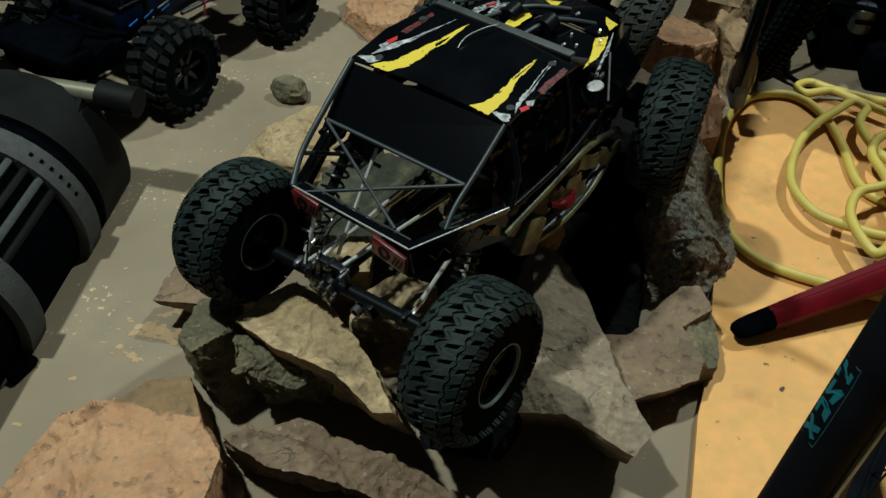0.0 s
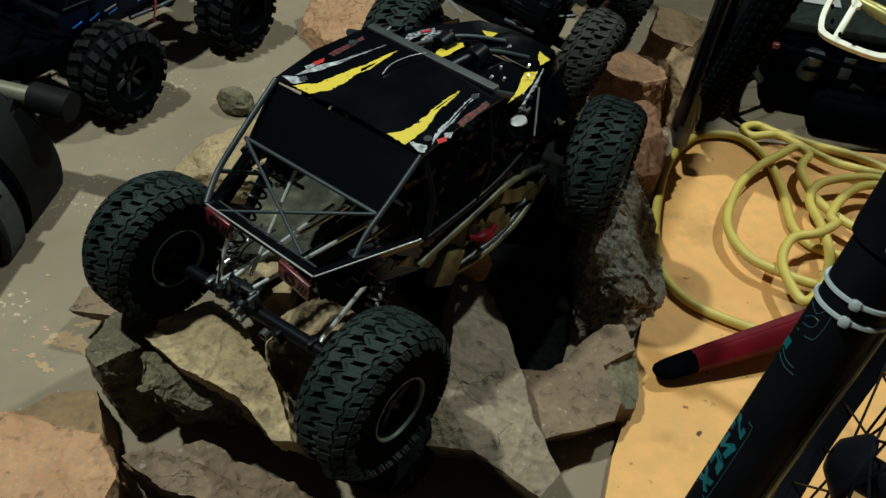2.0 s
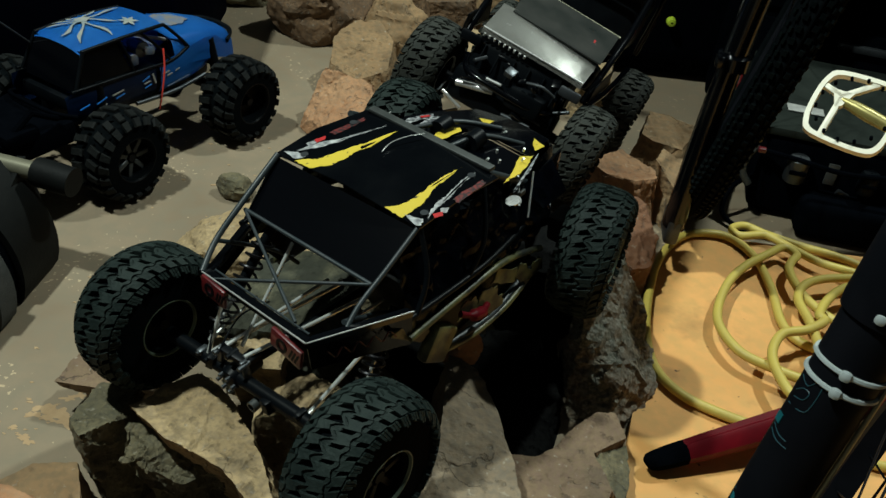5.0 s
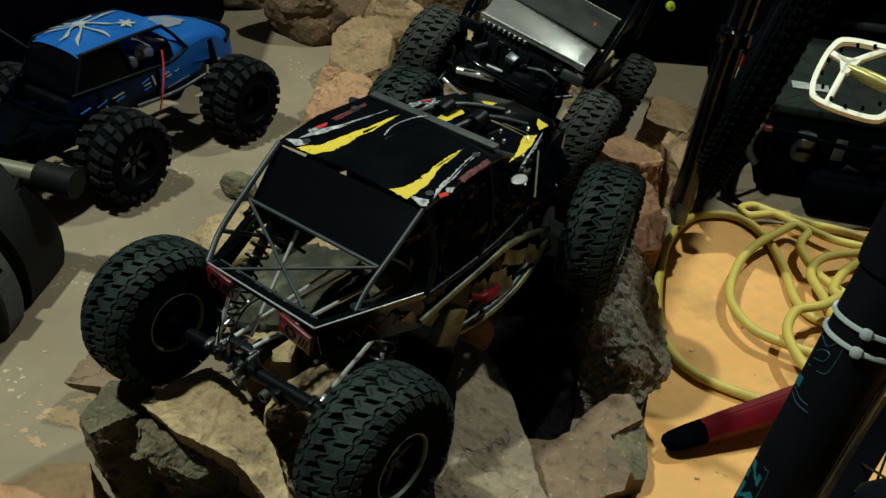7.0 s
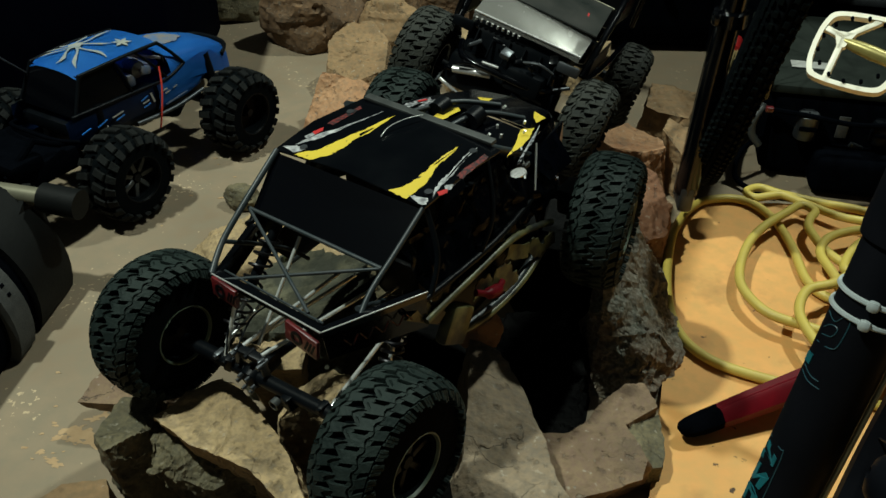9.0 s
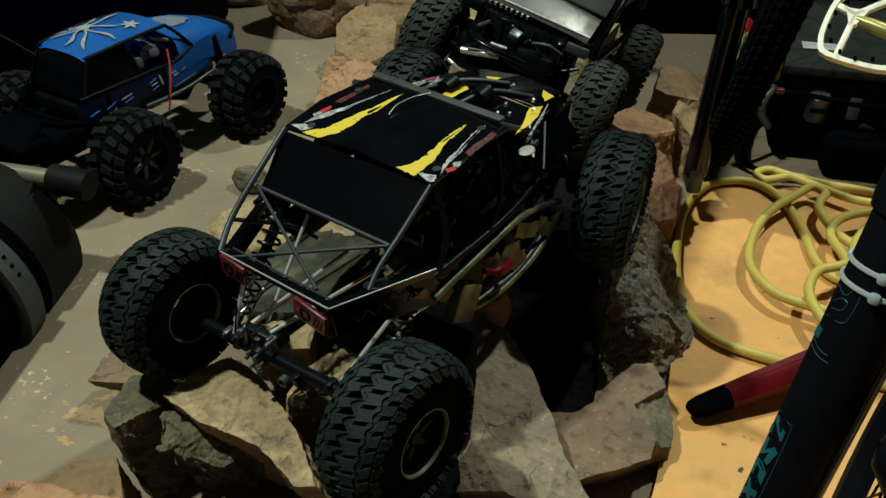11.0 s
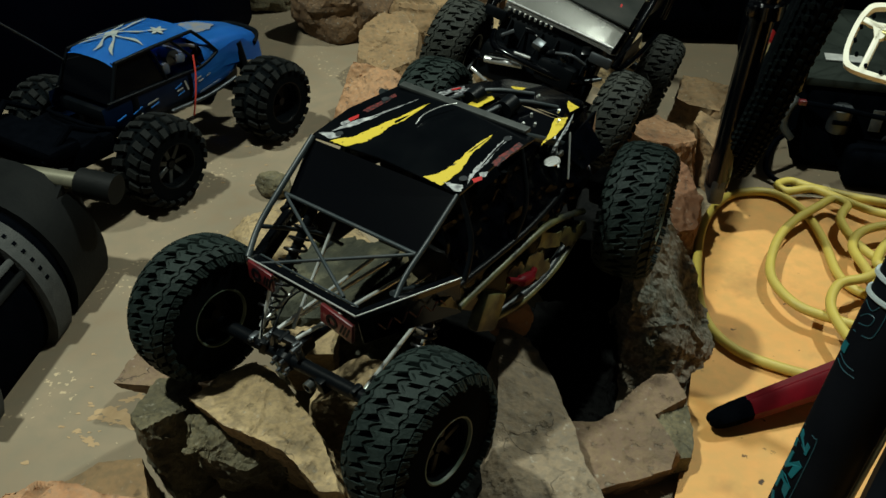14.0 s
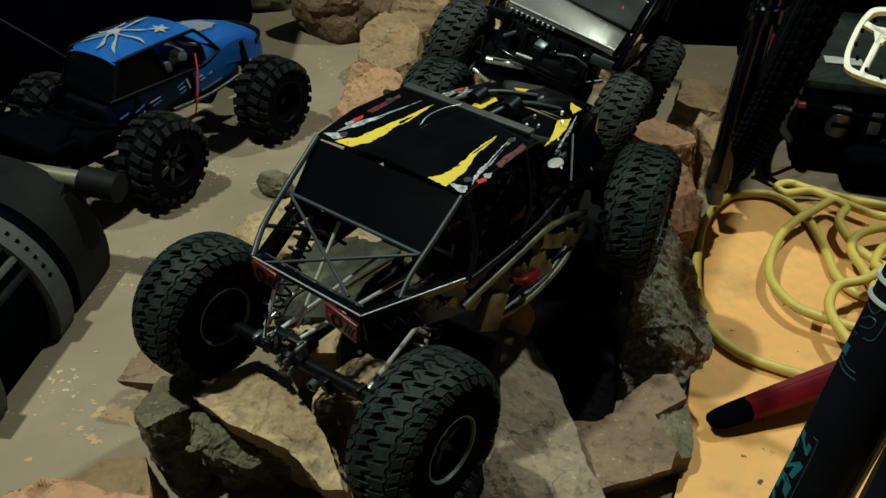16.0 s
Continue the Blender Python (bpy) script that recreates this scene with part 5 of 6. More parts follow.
# hood, with a rolled front lip
HX, HZ = 0.022, 0.092
bm = bmesh.new()
prof = [(HX + 0.0055, HZ - 0.008), (HX + 0.006, HZ - 0.003), (HX + 0.003, HZ), (HX - 0.0225, HZ + 0.0147), (HX - 0.0402, HZ + 0.0249)]
vs = [[bm.verts.new((x, y * 0.074 + 0.008, z - 0.001 * y * y - 0.0015 * abs(y) ** 6 - 0.0014 * y * max(0, i - 1))) for y in (-1, -0.8, -0.3, 0.3, 0.8, 1)] for i, (x, z) in enumerate(prof)]
for i in range(len(prof) - 1):
    for j in range(5):
        bm.faces.new((vs[i][j], vs[i + 1][j], vs[i + 1][j + 1], vs[i][j + 1]))
bmesh.ops.solidify(bm, geom=list(bm.faces), thickness=0.0016)
hood2 = part("hood", bm, M_SILVER, crawler2, "scuffed silver hood with bright front lip")
tube2("hood_lip", [(HX + 0.006, -0.066, HZ - 0.002), (HX + 0.006, 0.082, HZ - 0.002)], 0.0014, M_STEEL)
bm = bmesh.new()
sheet(bm, [(HX - 0.0343, -0.0487, HZ + 0.0233), (HX - 0.0298, 0.0855, HZ + 0.0206), (HX - 0.118, 0.080, HZ + 0.046), (HX - 0.130, -0.066, HZ + 0.048)], 0.002)
part("windscreen", bm, M_SMOKE, crawler2, "smoked grey windscreen")
tube2("windscreen_frame", [(HX - 0.131, -0.068, HZ + 0.049), (HX - 0.119, 0.082, HZ + 0.047)], 0.0016, M_BAR)
bm = bmesh.new()
box(bm, (0.009, 0.012, 0.0012), pose(HX - 0.074, 0.064, HZ + 0.0348, 0, 16, 12))
part("red_spot", bm, M_RED, crawler2, "small red sticker")
for s in (1, -1):
    tube2("cage_post", [(HX - 0.02, s * 0.090, HZ - 0.03), (HX - 0.055, s * 0.092, HZ + 0.016), (HX - 0.105, s * 0.092, HZ + 0.060), (HX - 0.14, s * 0.090, HZ + 0.105)], 0.0046, M_GLOSS)
    tube2("side_rail", [(HX - 0.02, s * 0.098, HZ - 0.03), (HX - 0.12, s * 0.102, HZ - 0.025), (HX - 0.30, s * 0.098, HZ - 0.02)], 0.004, M_GLOSS)
    tube2("rear_post", [(HX - 0.14, s * 0.090, HZ + 0.105), (HX - 0.28, s * 0.094, HZ + 0.115), (HX - 0.33, s * 0.094, HZ)], 0.0042, M_GLOSS)
    bm = bmesh.new()
    box(bm, (0.006, 0.030, 0.014), at(HX + 0.008, s * 0.074, HZ - 0.022), 0.003)
    part("head_lamp", bm, M_DSTEEL if s > 0 else M_BLACK, crawler2)
    bm = bmesh.new()
    sheet(bm, [(HX - 0.02, s * 0.0965, HZ - 0.004), (HX - 0.105, s * 0.098, HZ + 0.008), (HX - 0.13, s * 0.098, HZ - 0.022), (HX - 0.02, s * 0.0965, HZ - 0.026)], 0.0016)
    part("fender", bm, M_BLACK, crawler2)
tube2("roof_bar", [(HX - 0.14, -0.090, HZ + 0.105), (HX - 0.14, 0.090, HZ + 0.105)], 0.004, M_GLOSS)
bm = bmesh.new()
box(bm, (0.17, 0.18, 0.004), at(HX - 0.225, 0, HZ + 0.114), 0.0015)
part("roof_panel", bm, M_SILVER, crawler2)
# cab filler added as a solid block to throw shade on the floor
bm = bmesh.new()
box(bm, (0.15, 0.17, 0.085), at(HX - 0.245, 0, HZ + 0.050), 0.012)
part("cab_tub", bm, M_BLACK, crawler2, "black block added in the cab to cast shade")
rng = random.Random(77)
for k in range(22):
    bm = bmesh.new()
    x, y, z = rng.uniform(0.012, 0.050), rng.uniform(-0.070, 0.072), rng.uniform(0.010, 0.078)
    if k % 3:
        box(bm, (rng.uniform(0.006, 0.016), rng.uniform(0.008, 0.020), rng.uniform(0.005, 0.012)), pose(x, y, z, rng.uniform(-40, 40), rng.uniform(-40, 40), rng.uniform(-40, 40)), 0.0015)
    else:
        a = Vector((x, y, z))
        c = a + Vector((rng.uniform(-0.02, 0.02), rng.uniform(-0.045, 0.045), rng.uniform(-0.02, 0.02)))
        tube(bm, smooth_line([a, (a + c) / 2 + Vector((0.006, 0, 0.006)), c], 5), rng.uniform(0.0011, 0.0022), 8)
    part("bay_fitting", bm, (M_TRIM, M_DSTEEL, M_GLOSS, M_BLACK)[k % 4], crawler2)
for k in range(9):
    tube2("lip_bolt", [(HX + 0.0065, -0.060 + 0.0075 * k, HZ - 0.012), (HX + 0.0085, -0.060 + 0.0075 * k, HZ - 0.008)], 0.0016, M_STEEL)
for k in range(6):
    tube2("grille_bar", [(HX + 0.004, -0.052 + 0.022 * k, HZ - 0.022), (HX + 0.012, -0.052 + 0.022 * k, HZ - 0.050)], 0.0016, M_BLACK)
bm = bmesh.new()
tube(bm, [(0.047, -0.062, 0.014), (0.047, -0.013, 0.027)], 0.0046, 14)
part("winch_drum", bm, M_STEEL, crawler2, "bright steel winch drum")
for pts, r, m in (([(0.05, -0.074, -0.004), (0.05, -0.042, -0.013)], 0.0022, M_STEEL), ([(0.040, -0.030, 0.036), (0.040, -0.008, 0.038)], 0.002, M_STEEL), ([(0.02, 0.07, 0.0), (-0.02, 0.06, 0.08)], 0.006, M_BLACK),
                  ([(0.0, -0.07, 0.01), (-0.01, -0.06, 0.07)], 0.006, M_BLACK), ([(0.045, 0.010, 0.006), (0.045, 0.050, 0.010)], 0.003, M_DSTEEL), ([(0.03, 0.055, 0.03), (0.03, 0.085, 0.05)], 0.0025, M_DSTEEL)):
    tube2("steering_link", pts, r, m)
bm = bmesh.new()
box(bm, (0.05, 0.15, 0.05), at(0.015, 0.0, 0.012), 0.01)
box(bm, (0.04, 0.05, 0.03), at(0.035, 0.03, 0.035), 0.006)
part("front_bay", bm, M_BLACK, crawler2)
bm = bmesh.new()
tube(bm, smooth_line([(0.0, -0.075, 0.040), (0.045, -0.055, 0.034), (0.055, 0.0, 0.034), (0.045, 0.055, 0.034), (0.0, 0.075, 0.040)], 6), 0.0042, 12)
part("bumper", bm, M_GLOSS, crawler2)

# ---- blue monster truck ----
T0, T1 = Vector((-0.186, 1.285, 0.0655)), Vector((-0.090, 1.498, 0.0655))
TX = (T1 - T0).normalized()
TY = Vector((0, 0, 1)).cross(TX).normalized()
C3 = Matrix((TX, TY, TX.cross(TY))).transposed().to_4x4()
C3.translation = T0 + TY * 0.104
truck = thing("monster_truck", "blue radio-controlled monster truck with cream sunburst roof", "toy truck", C3)
TWB = (T1 - T0).length
w3 = make_wheel(0.0655, 0.062, ME_MONSTER, 7, truck, M_BLACK, 0.50, M_TUBE)
w3.matrix_local = at(0, -0.104, 0)
for i, (x, y) in enumerate(((0, 0.126), (TWB, -0.104), (TWB, 0.126))):
    wheel_copy(w3, truck, at(x, y, 0) @ spin(0.5 * i))
bm = bmesh.new()
for x in (0, TWB):
    tube(bm, [(x, -0.10, 0), (x, 0.10, 0)], 0.008, 12)
box(bm, (TWB * 1.1, 0.06, 0.045), at(TWB / 2, 0, 0.035), 0.01)
part("chassis", bm, M_BLACK, truck)
ZR = 0.136


def grid_part(name, rows, thick, material, owner, label=""):
    bm = bmesh.new()
    vs = [[bm.verts.new(p) for p in r] for r in rows]
    for i in range(len(rows) - 1):
        for j in range(len(rows[0]) - 1):
            bm.faces.new((vs[i][j], vs[i][j + 1], vs[i + 1][j + 1], vs[i + 1][j]))
    bmesh.ops.solidify(bm, geom=list(bm.faces), thickness=thick)
    return part(name, bm, material, owner, label)


def arch(x, w, z, drop=0.006, n=7):
    return [(x, w * (-1 + 2 * k / (n - 1)), z - drop * abs(-1 + 2 * k / (n - 1)) ** 3) for k in range(n)]


def nose(x, w, z):
    return [(x, w * a, z - d) for a, d in ((-1.04, 0.046), (-1.02, 0.026), (-0.96, 0.010), (-0.82, 0.003), (-0.4, 0.0), (0.4, 0.0), (0.82, 0.003), (0.96, 0.010), (1.02, 0.026), (1.04, 0.046))]


troof = grid_part("roof", [arch(-0.002, 0.046, ZR - 0.005), arch(0.008, 0.048, ZR), arch(0.07, 0.049, ZR + 0.002), arch(0.136, 0.047, ZR), arch(0.146, 0.044, ZR - 0.005)], 0.002, M_BLUE, truck, "bright blue roof with cream sunburst")
thood = grid_part("hood", [nose(0.150, 0.056, ZR - 0.026), nose(0.195, 0.057, ZR - 0.029), nose(0.235, 0.054, ZR - 0.037), nose(0.272, 0.048, ZR - 0.049), nose(0.286, 0.041, ZR - 0.062)], 0.002, M_BLUE, truck, "scuffed blue hood with worn patch")


def tz(x, y):
    return ZR + 0.0042 - 0.006 * abs(y / 0.049) ** 3 - 0.002 * (abs(x - 0.07) / 0.064) ** 1


SUN = Vector((0.057, 0.020))


def wavy_arm(end, sway):
    """A flame-like ray from the sun's middle: narrow neck, broad licking end, sharp tip."""
    run = Vector(end) - SUN
    across = Vector((-run.y, run.x)).normalized()
    left, right = [], []
    for f, w in ((0.10, 0.0034), (0.25, 0.0022), (0.42, 0.0020), (0.58, 0.0030), (0.72, 0.0040), (0.84, 0.0026), (0.93, 0.0014), (1.0, 0.0003)):
        p = SUN + run * f + across * sway * math.sin(f * 6.0)
        left.append(tuple(p + across * w * 0.85))
        right.append(tuple(p - across * w * 0.6))
    return left + right[::-1]


for k, (end, sway) in enumerate((((0.010, 0.034), 0.003), ((0.003, -0.004), -0.003), ((0.010, -0.037), 0.003), ((0.056, -0.042), -0.003), ((0.090, -0.014), 0.002), ((0.126, 0.024), -0.003), ((0.096, 0.042), 0.002), ((0.050, 0.044), -0.002), ((0.026, 0.044), 0.002))):
    decal("sunburst_arm", wavy_arm(end, sway), M_CREAM, 0.00012 * (k % 3), troof, 0.0004, 40 + k, tz)
decal("sunburst", [tuple(SUN + Vector((0.0105 * (1 + 0.15 * math.cos(3 * k)) * math.cos(k * 0.4488), 0.0095 * (1 + 0.15 * math.sin(2 * k)) * math.sin(k * 0.4488)))) for k in range(14)], M_CREAM, 0.0005, troof, 0.0004, 4, tz)
for k in range(3):
    c, d = Vector((0.102, -0.022)), Vector((math.cos(0.4 + k * 1.047), math.sin(0.4 + k * 1.047)))
    n = Vector((-d.y, d.x)) * 0.0030
    decal("cream_star", [tuple(c + d * 0.015), tuple(c + d * 0.008 + n), tuple(c + n * 0.6), tuple(c - d * 0.008 + n), tuple(c - d * 0.015), tuple(c - d * 0.008 - n), tuple(c - n * 0.6), tuple(c + d * 0.008 - n)], M_CREAM, 0.00015 * k, troof, 0.0004, 60 + k, tz)
decal("worn_patch", [(0.170, 0.028), (0.195, 0.032), (0.222, 0.022), (0.226, -0.008), (0.198, -0.024), (0.172, -0.016)], M_WORN, 0.0, thood, 0.003, 7,
      lambda x, y: ZR - 0.0262 - 0.0085 * max(0, (x - 0.195) / 0.04) - 0.005 * abs(y / 0.05) ** 2)
for s in (1, -1):
    # window frame: roof rail, screen pillar, waist rail, rear pillar and a bar across
    for name, pts, r in (("roof_rail", [(0.000, s * 0.0475, ZR - 0.006), (0.070, s * 0.0505, ZR - 0.004), (0.142, s * 0.0470, ZR - 0.007)], 0.0026), ("screen_pillar", [(0.142, s * 0.0470, ZR - 0.007), (0.160, s * 0.0530, ZR - 0.026), (0.178, s * 0.0565, ZR - 0.048)], 0.0026),
                         ("waist_rail", [(0.178, s * 0.0565, ZR - 0.048), (0.140, s * 0.0590, ZR - 0.058), (0.090, s * 0.0590, ZR - 0.056), (-0.030, s * 0.0560, ZR - 0.052)], 0.0024), ("rear_pillar", [(0.002, s * 0.0475, ZR - 0.006), (-0.022, s * 0.0540, ZR - 0.054)], 0.0028),
                         ("window_bar", [(0.098, s * 0.0490, ZR - 0.006), (0.122, s * 0.0545, ZR - 0.032), (0.140, s * 0.0585, ZR - 0.057)], 0.0020), ("window_bar", [(0.060, s * 0.0495, ZR - 0.006), (0.068, s * 0.0545, ZR - 0.030), (0.074, s * 0.0585, ZR - 0.055)], 0.0020)):
        cage(name, pts, r, M_BLACK, truck)
    # flank light is painted: front in lit blue, rear in the shaded tone
    flank = ((-0.040, 0.036, 0.080, 0.054), (0.060, 0.034, 0.080, 0.058), (0.110, 0.034, 0.079, 0.059), (0.118, 0.034, 0.079, 0.059), (0.180, 0.036, 0.088, 0.0575), (0.212, 0.042, 0.092, 0.056), (0.238, 0.056, 0.088, 0.053), (0.252, 0.064, 0.078, 0.050))
    for name, lo, hi, m, lab in (("side_panel", 0, 3, M_NAVY, "side panel in shaded blue with scuffed graphics"), ("front_side_panel", 3, 8, M_BLUE, "blue front side panel below the hood")):
        grid_part(name, [[(x, s * (w - 0.006), z0), (x, s * (w + 0.001), z0 + (z1 - z0) * 0.3), (x, s * (w + 0.002), z0 + (z1 - z0) * 0.7), (x, s * w, z1)] for x, z0, z1, w in flank[lo:hi]], 0.002, m, truck, lab)
    cage("sill_rail", [(0.070, s * 0.060, 0.034), (0.140, s * 0.062, 0.031), (0.205, s * 0.060, 0.036)], 0.0032, M_DSTEEL, truck, "grey side rail")
    for k, (x, z, w, tall, m) in enumerate(((0.040, 0.062, 0.020, 0.0016, M_LABEL), (0.043, 0.056, 0.016, 0.0016, M_BLUE), (0.012, 0.060, 0.018, 0.0016, M_BLUE), (0.014, 0.052, 0.012, 0.0016, M_LABEL), (-0.016, 0.060, 0.016, 0.0016, M_BLUE), (0.090, 0.066, 0.014, 0.0016, M_BLUE), (0.092, 0.060, 0.012, 0.0014, M_LABEL),
                                            (0.093, 0.054, 0.013, 0.0014, M_BLUE), (0.105, 0.062, 0.003, 0.016, M_LABEL), (0.128, 0.064, 0.014, 0.0016, M_LABEL), (0.134, 0.059, 0.010, 0.0016, M_LABEL), (0.150, 0.062, 0.008, 0.0014, M_CREAM), (0.150, 0.044, 0.044, 0.0016, M_WORN))):
        bm = bmesh.new()
        box(bm, (w, 0.0014, tall), pose(x, s * 0.0612, z, 0, -6 - 5 * (k % 3), 0))
        part("graphic_bar", bm, m, truck)
    bm = bmesh.new()
    sheet(bm, [(0.006, s * 0.0455, ZR - 0.008), (0.058, s * 0.0470, ZR - 0.007), (0.070, s * 0.0560, 0.084), (-0.014, s * 0.0530, 0.084)], 0.0012)
    part("side_window", bm, M_ROOF, truck, "black side window")
    cage("front_arm", [(TWB - 0.01, s * 0.030, 0.050), (TWB + 0.012, s * 0.060, 0.030), (TWB, s * 0.085, 0.006)], 0.005, M_BLACK, truck)
bm = bmesh.new()
sheet(bm, [(0.001, 0.044, ZR - 0.007), (0.001, -0.044, ZR - 0.007), (-0.024, -0.050, 0.080), (-0.024, 0.050, 0.080)], 0.0012)
part("rear_window", bm, M_GLOSS, truck)
bm = bmesh.new()
box(bm, (0.05, 0.05, 0.035), at(0.060, 0.0, 0.082), 0.01)
box(bm, (0.16, 0.10, 0.02), at(0.05, 0.0, 0.060), 0.004)
part("interior", bm, M_BLACK, truck)
for x, y, z, sx, sy, sz, turn in ((0.118, -0.030, 0.094, 0.030, 0.022, 0.014, 20), (0.105, -0.012, 0.100, 0.022, 0.028, 0.016, -10), (0.130, -0.004, 0.088, 0.020, 0.040, 0.018, 5), (0.092, -0.034, 0.088, 0.016, 0.014, 0.020, 0)):
    bm = bmesh.new()
    box(bm, (sx, sy, sz), pose(x, y, z, 8, turn, turn), 0.003)
    part("cab_electronics", bm, M_WORN, truck, "dusty grey electronics box in the cab")
cage("cab_strut", [(0.100, -0.030, ZR - 0.014), (0.150, -0.040, ZR - 0.034)], 0.0026, M_LABEL, truck, "pale plastic strut in the cab")
bm = bmesh.new()
lathe(bm, [(0.002, -0.014), (0.012, -0.012), (0.014, 0.0), (0.010, 0.012), (0.002, 0.014)], at(0.105, -0.030, 0.100), 16, False)
part("engine_head", bm, M_DSTEEL, truck, "grey ribbed engine part in the cab")
bm = bmesh.new()
tube(bm, smooth_line([(0.129, -0.058, 0.100), (0.123, -0.064, 0.074), (0.115, -0.066, 0.045), (0.106, -0.065, 0.014)], 4), 0.0013, 8)
part("orange_strap", bm, M_ORANGE, truck, "thin orange strap hanging on the side")
for s in (1, -1):
    for x in (0.0, TWB):
        bm = bmesh.new()
        tube(bm, [(x * 0.96 + 0.01, s * 0.062, 0.004), (x * 0.9 + 0.015, s * 0.05, 0.085)], 0.008, 12)
        part("shock", bm, M_BLACK, truck)
cage("front_bumper", [(TWB + 0.03, 0.05, 0.07), (TWB + 0.055, 0.03, 0.078), (TWB + 0.055, -0.03, 0.078), (TWB + 0.03, -0.05, 0.07)], 0.004, M_BLACK, truck)
cage("rear_bumper", [(-0.03, 0.06, 0.05), (-0.055, 0.04, 0.06), (-0.055, -0.04, 0.06), (-0.03, -0.06, 0.05)], 0.003, M_CASE, truck)
bm = bmesh.new()
box(bm, (0.10, 0.130, 0.034), at(-0.085, 0, 0.034), 0.008)
box(bm, (0.05, 0.150, 0.020), at(-0.120, 0, 0.058), 0.006)
part("rear_tray", bm, M_CASE, truck, "black plastic rear tray")
for s in (1, -1):
    bm = bmesh.new()
    tube(bm, [(-0.06, s * 0.060, 0.060), (-0.10, s * 0.066, 0.085), (-0.145, s * 0.060, 0.050)], 0.004, 8)
    part("tray_rail", bm, M_CASE, truck)
cage("antenna", [(0.003, 0.05, 0.105), (-0.035, 0.05, 0.145), (-0.09, 0.05, 0.20)], 0.0015, M_DSTEEL, truck, "thin dark antenna whip")

# ---- black drum with bands and bar handle ----
drum = thing("banded_drum", "black ribbed drum with grey bands and steel bar handle", "equipment", at(-0.305, 0.0, 0.0))
DR, D0, D1 = 0.117, 0.55, 1.105


def half_round(bm, r, y0, y1, z0=0.0, seg=30, a0=-26, a1=206, squash=1.0):
    pts = [(r * math.cos(radians(a0 + (a1 - a0) * k / seg)), r * squash * math.sin(radians(a0 + (a1 - a0) * k / seg)) + 0.045) for k in range(seg + 1)]
    pts = [(x, max(0.0, z)) for x, z in pts]
    lo = [bm.verts.new((x, y0, z)) for x, z in pts]
    hi = [bm.verts.new((x, y1, z)) for x, z in pts]
    for i in range(seg):
        bm.faces.new((lo[i], lo[i + 1], hi[i + 1], hi[i]))
    bm.faces.new(lo)
    bm.faces.new(hi[::-1])
    bm.faces.new((lo[0], hi[0], hi[-1], lo[-1]))
    return bm


bm = bmesh.new()
half_round(bm, DR * 0.93, D0, D1 - 0.07)
part("drum_body", bm, M_CASE, drum)
bm = bmesh.new()
half_round(bm, DR, D1 - 0.08, D1)
bmesh.ops.bevel(bm, geom=[e for e in bm.edges if e.is_manifold and e.calc_face_angle(0) > 1.0], offset=0.008, segments=3, affect="EDGES")
part("end_cap", bm, M_DRUM, drum, "smooth black rounded end cap")
for y in (0.985, 0.838):
    bm = bmesh.new()
    half_round(bm, DR * 1.03, y - 0.016, y + 0.016)
    band = part("band", bm, M_STRAP, drum, "grey webbing band with lettering")
    for k in range(6 if y > 0.9 else 0):
        a = radians(50 - 6 * k)
        bm = bmesh.new()
        box(bm, (0.0010, 0.005, 0.004), Matrix.Translation((DR * 1.034 * math.cos(a), y, DR * 1.034 * math.sin(a) + 0.045)) @ Matrix.Rotation(-a, 4, "Y"))
        part("lettering_bar", bm, M_CASE, band)
for k in range(5):
    a = radians(66 - 9 * k)
    bm = bmesh.new()
    box(bm, (0.012, 0.115, 0.008), Matrix.Translation((DR * 0.95 * math.cos(a), 0.912, DR * 0.95 * math.sin(a) + 0.045)) @ Matrix.Rotation(-a, 4, "Y"), 0.002)
    part("rib", bm, M_STRAP if k % 2 else M_DRUM, drum)
bm = bmesh.new()
tube(bm, [(-0.12, 1.135, 0.135), (0.12, 1.105, 0.135)], 0.011, 16)
part("bar_handle", bm, M_BAR, drum, "steel bar handle")
bm = bmesh.new()
tube(bm, [(0.105, 1.107, 0.135), (0.152, 1.101, 0.132)], 0.018, 18)
part("handle_grip", bm, M_DRUM, drum, "black rubber end of the bar")
bm = bmesh.new()
tube(bm, [(-0.105, 1.135, 0.135), (-0.15, 1.14, 0.135)], 0.018, 18)
part("handle_grip", bm, M_DRUM, drum, "black rubber end of the bar")
for x in (0.085, -0.085):
    bm = bmesh.new()
    sheet(bm, [(x, 1.02, 0.095), (x, 1.12, 0.145), (x + 0.02, 1.115, 0.05), (x + 0.02, 1.05, 0.0)], 0.012)
    part("handle_bracket", bm, M_DRUM, drum)
# buckle with a cord loop on the floor
buckle = thing("strap_buckle", "black plastic buckle with cord loop on the floor", "buckle", pose(-0.195, 0.80, 0.0, 0, 0, 70))
bm = bmesh.new()
box(bm, (0.030, 0.016, 0.007), at(0, 0, 0.0045), 0.002)
box(bm, (0.012, 0.011, 0.008), at(0.014, 0, 0.005), 0.002)
part("buckle_body", bm, M_CASE, buckle)
bm = bmesh.new()
tube(bm, smooth_line([(-0.014, 0.004, 0.004), (-0.03, 0.006, 0.003), (-0.045, 0.016, 0.003), (-0.05, 0.03, 0.003)], 6), 0.003, 8)
part("cord", bm, M_STRAP, buckle)

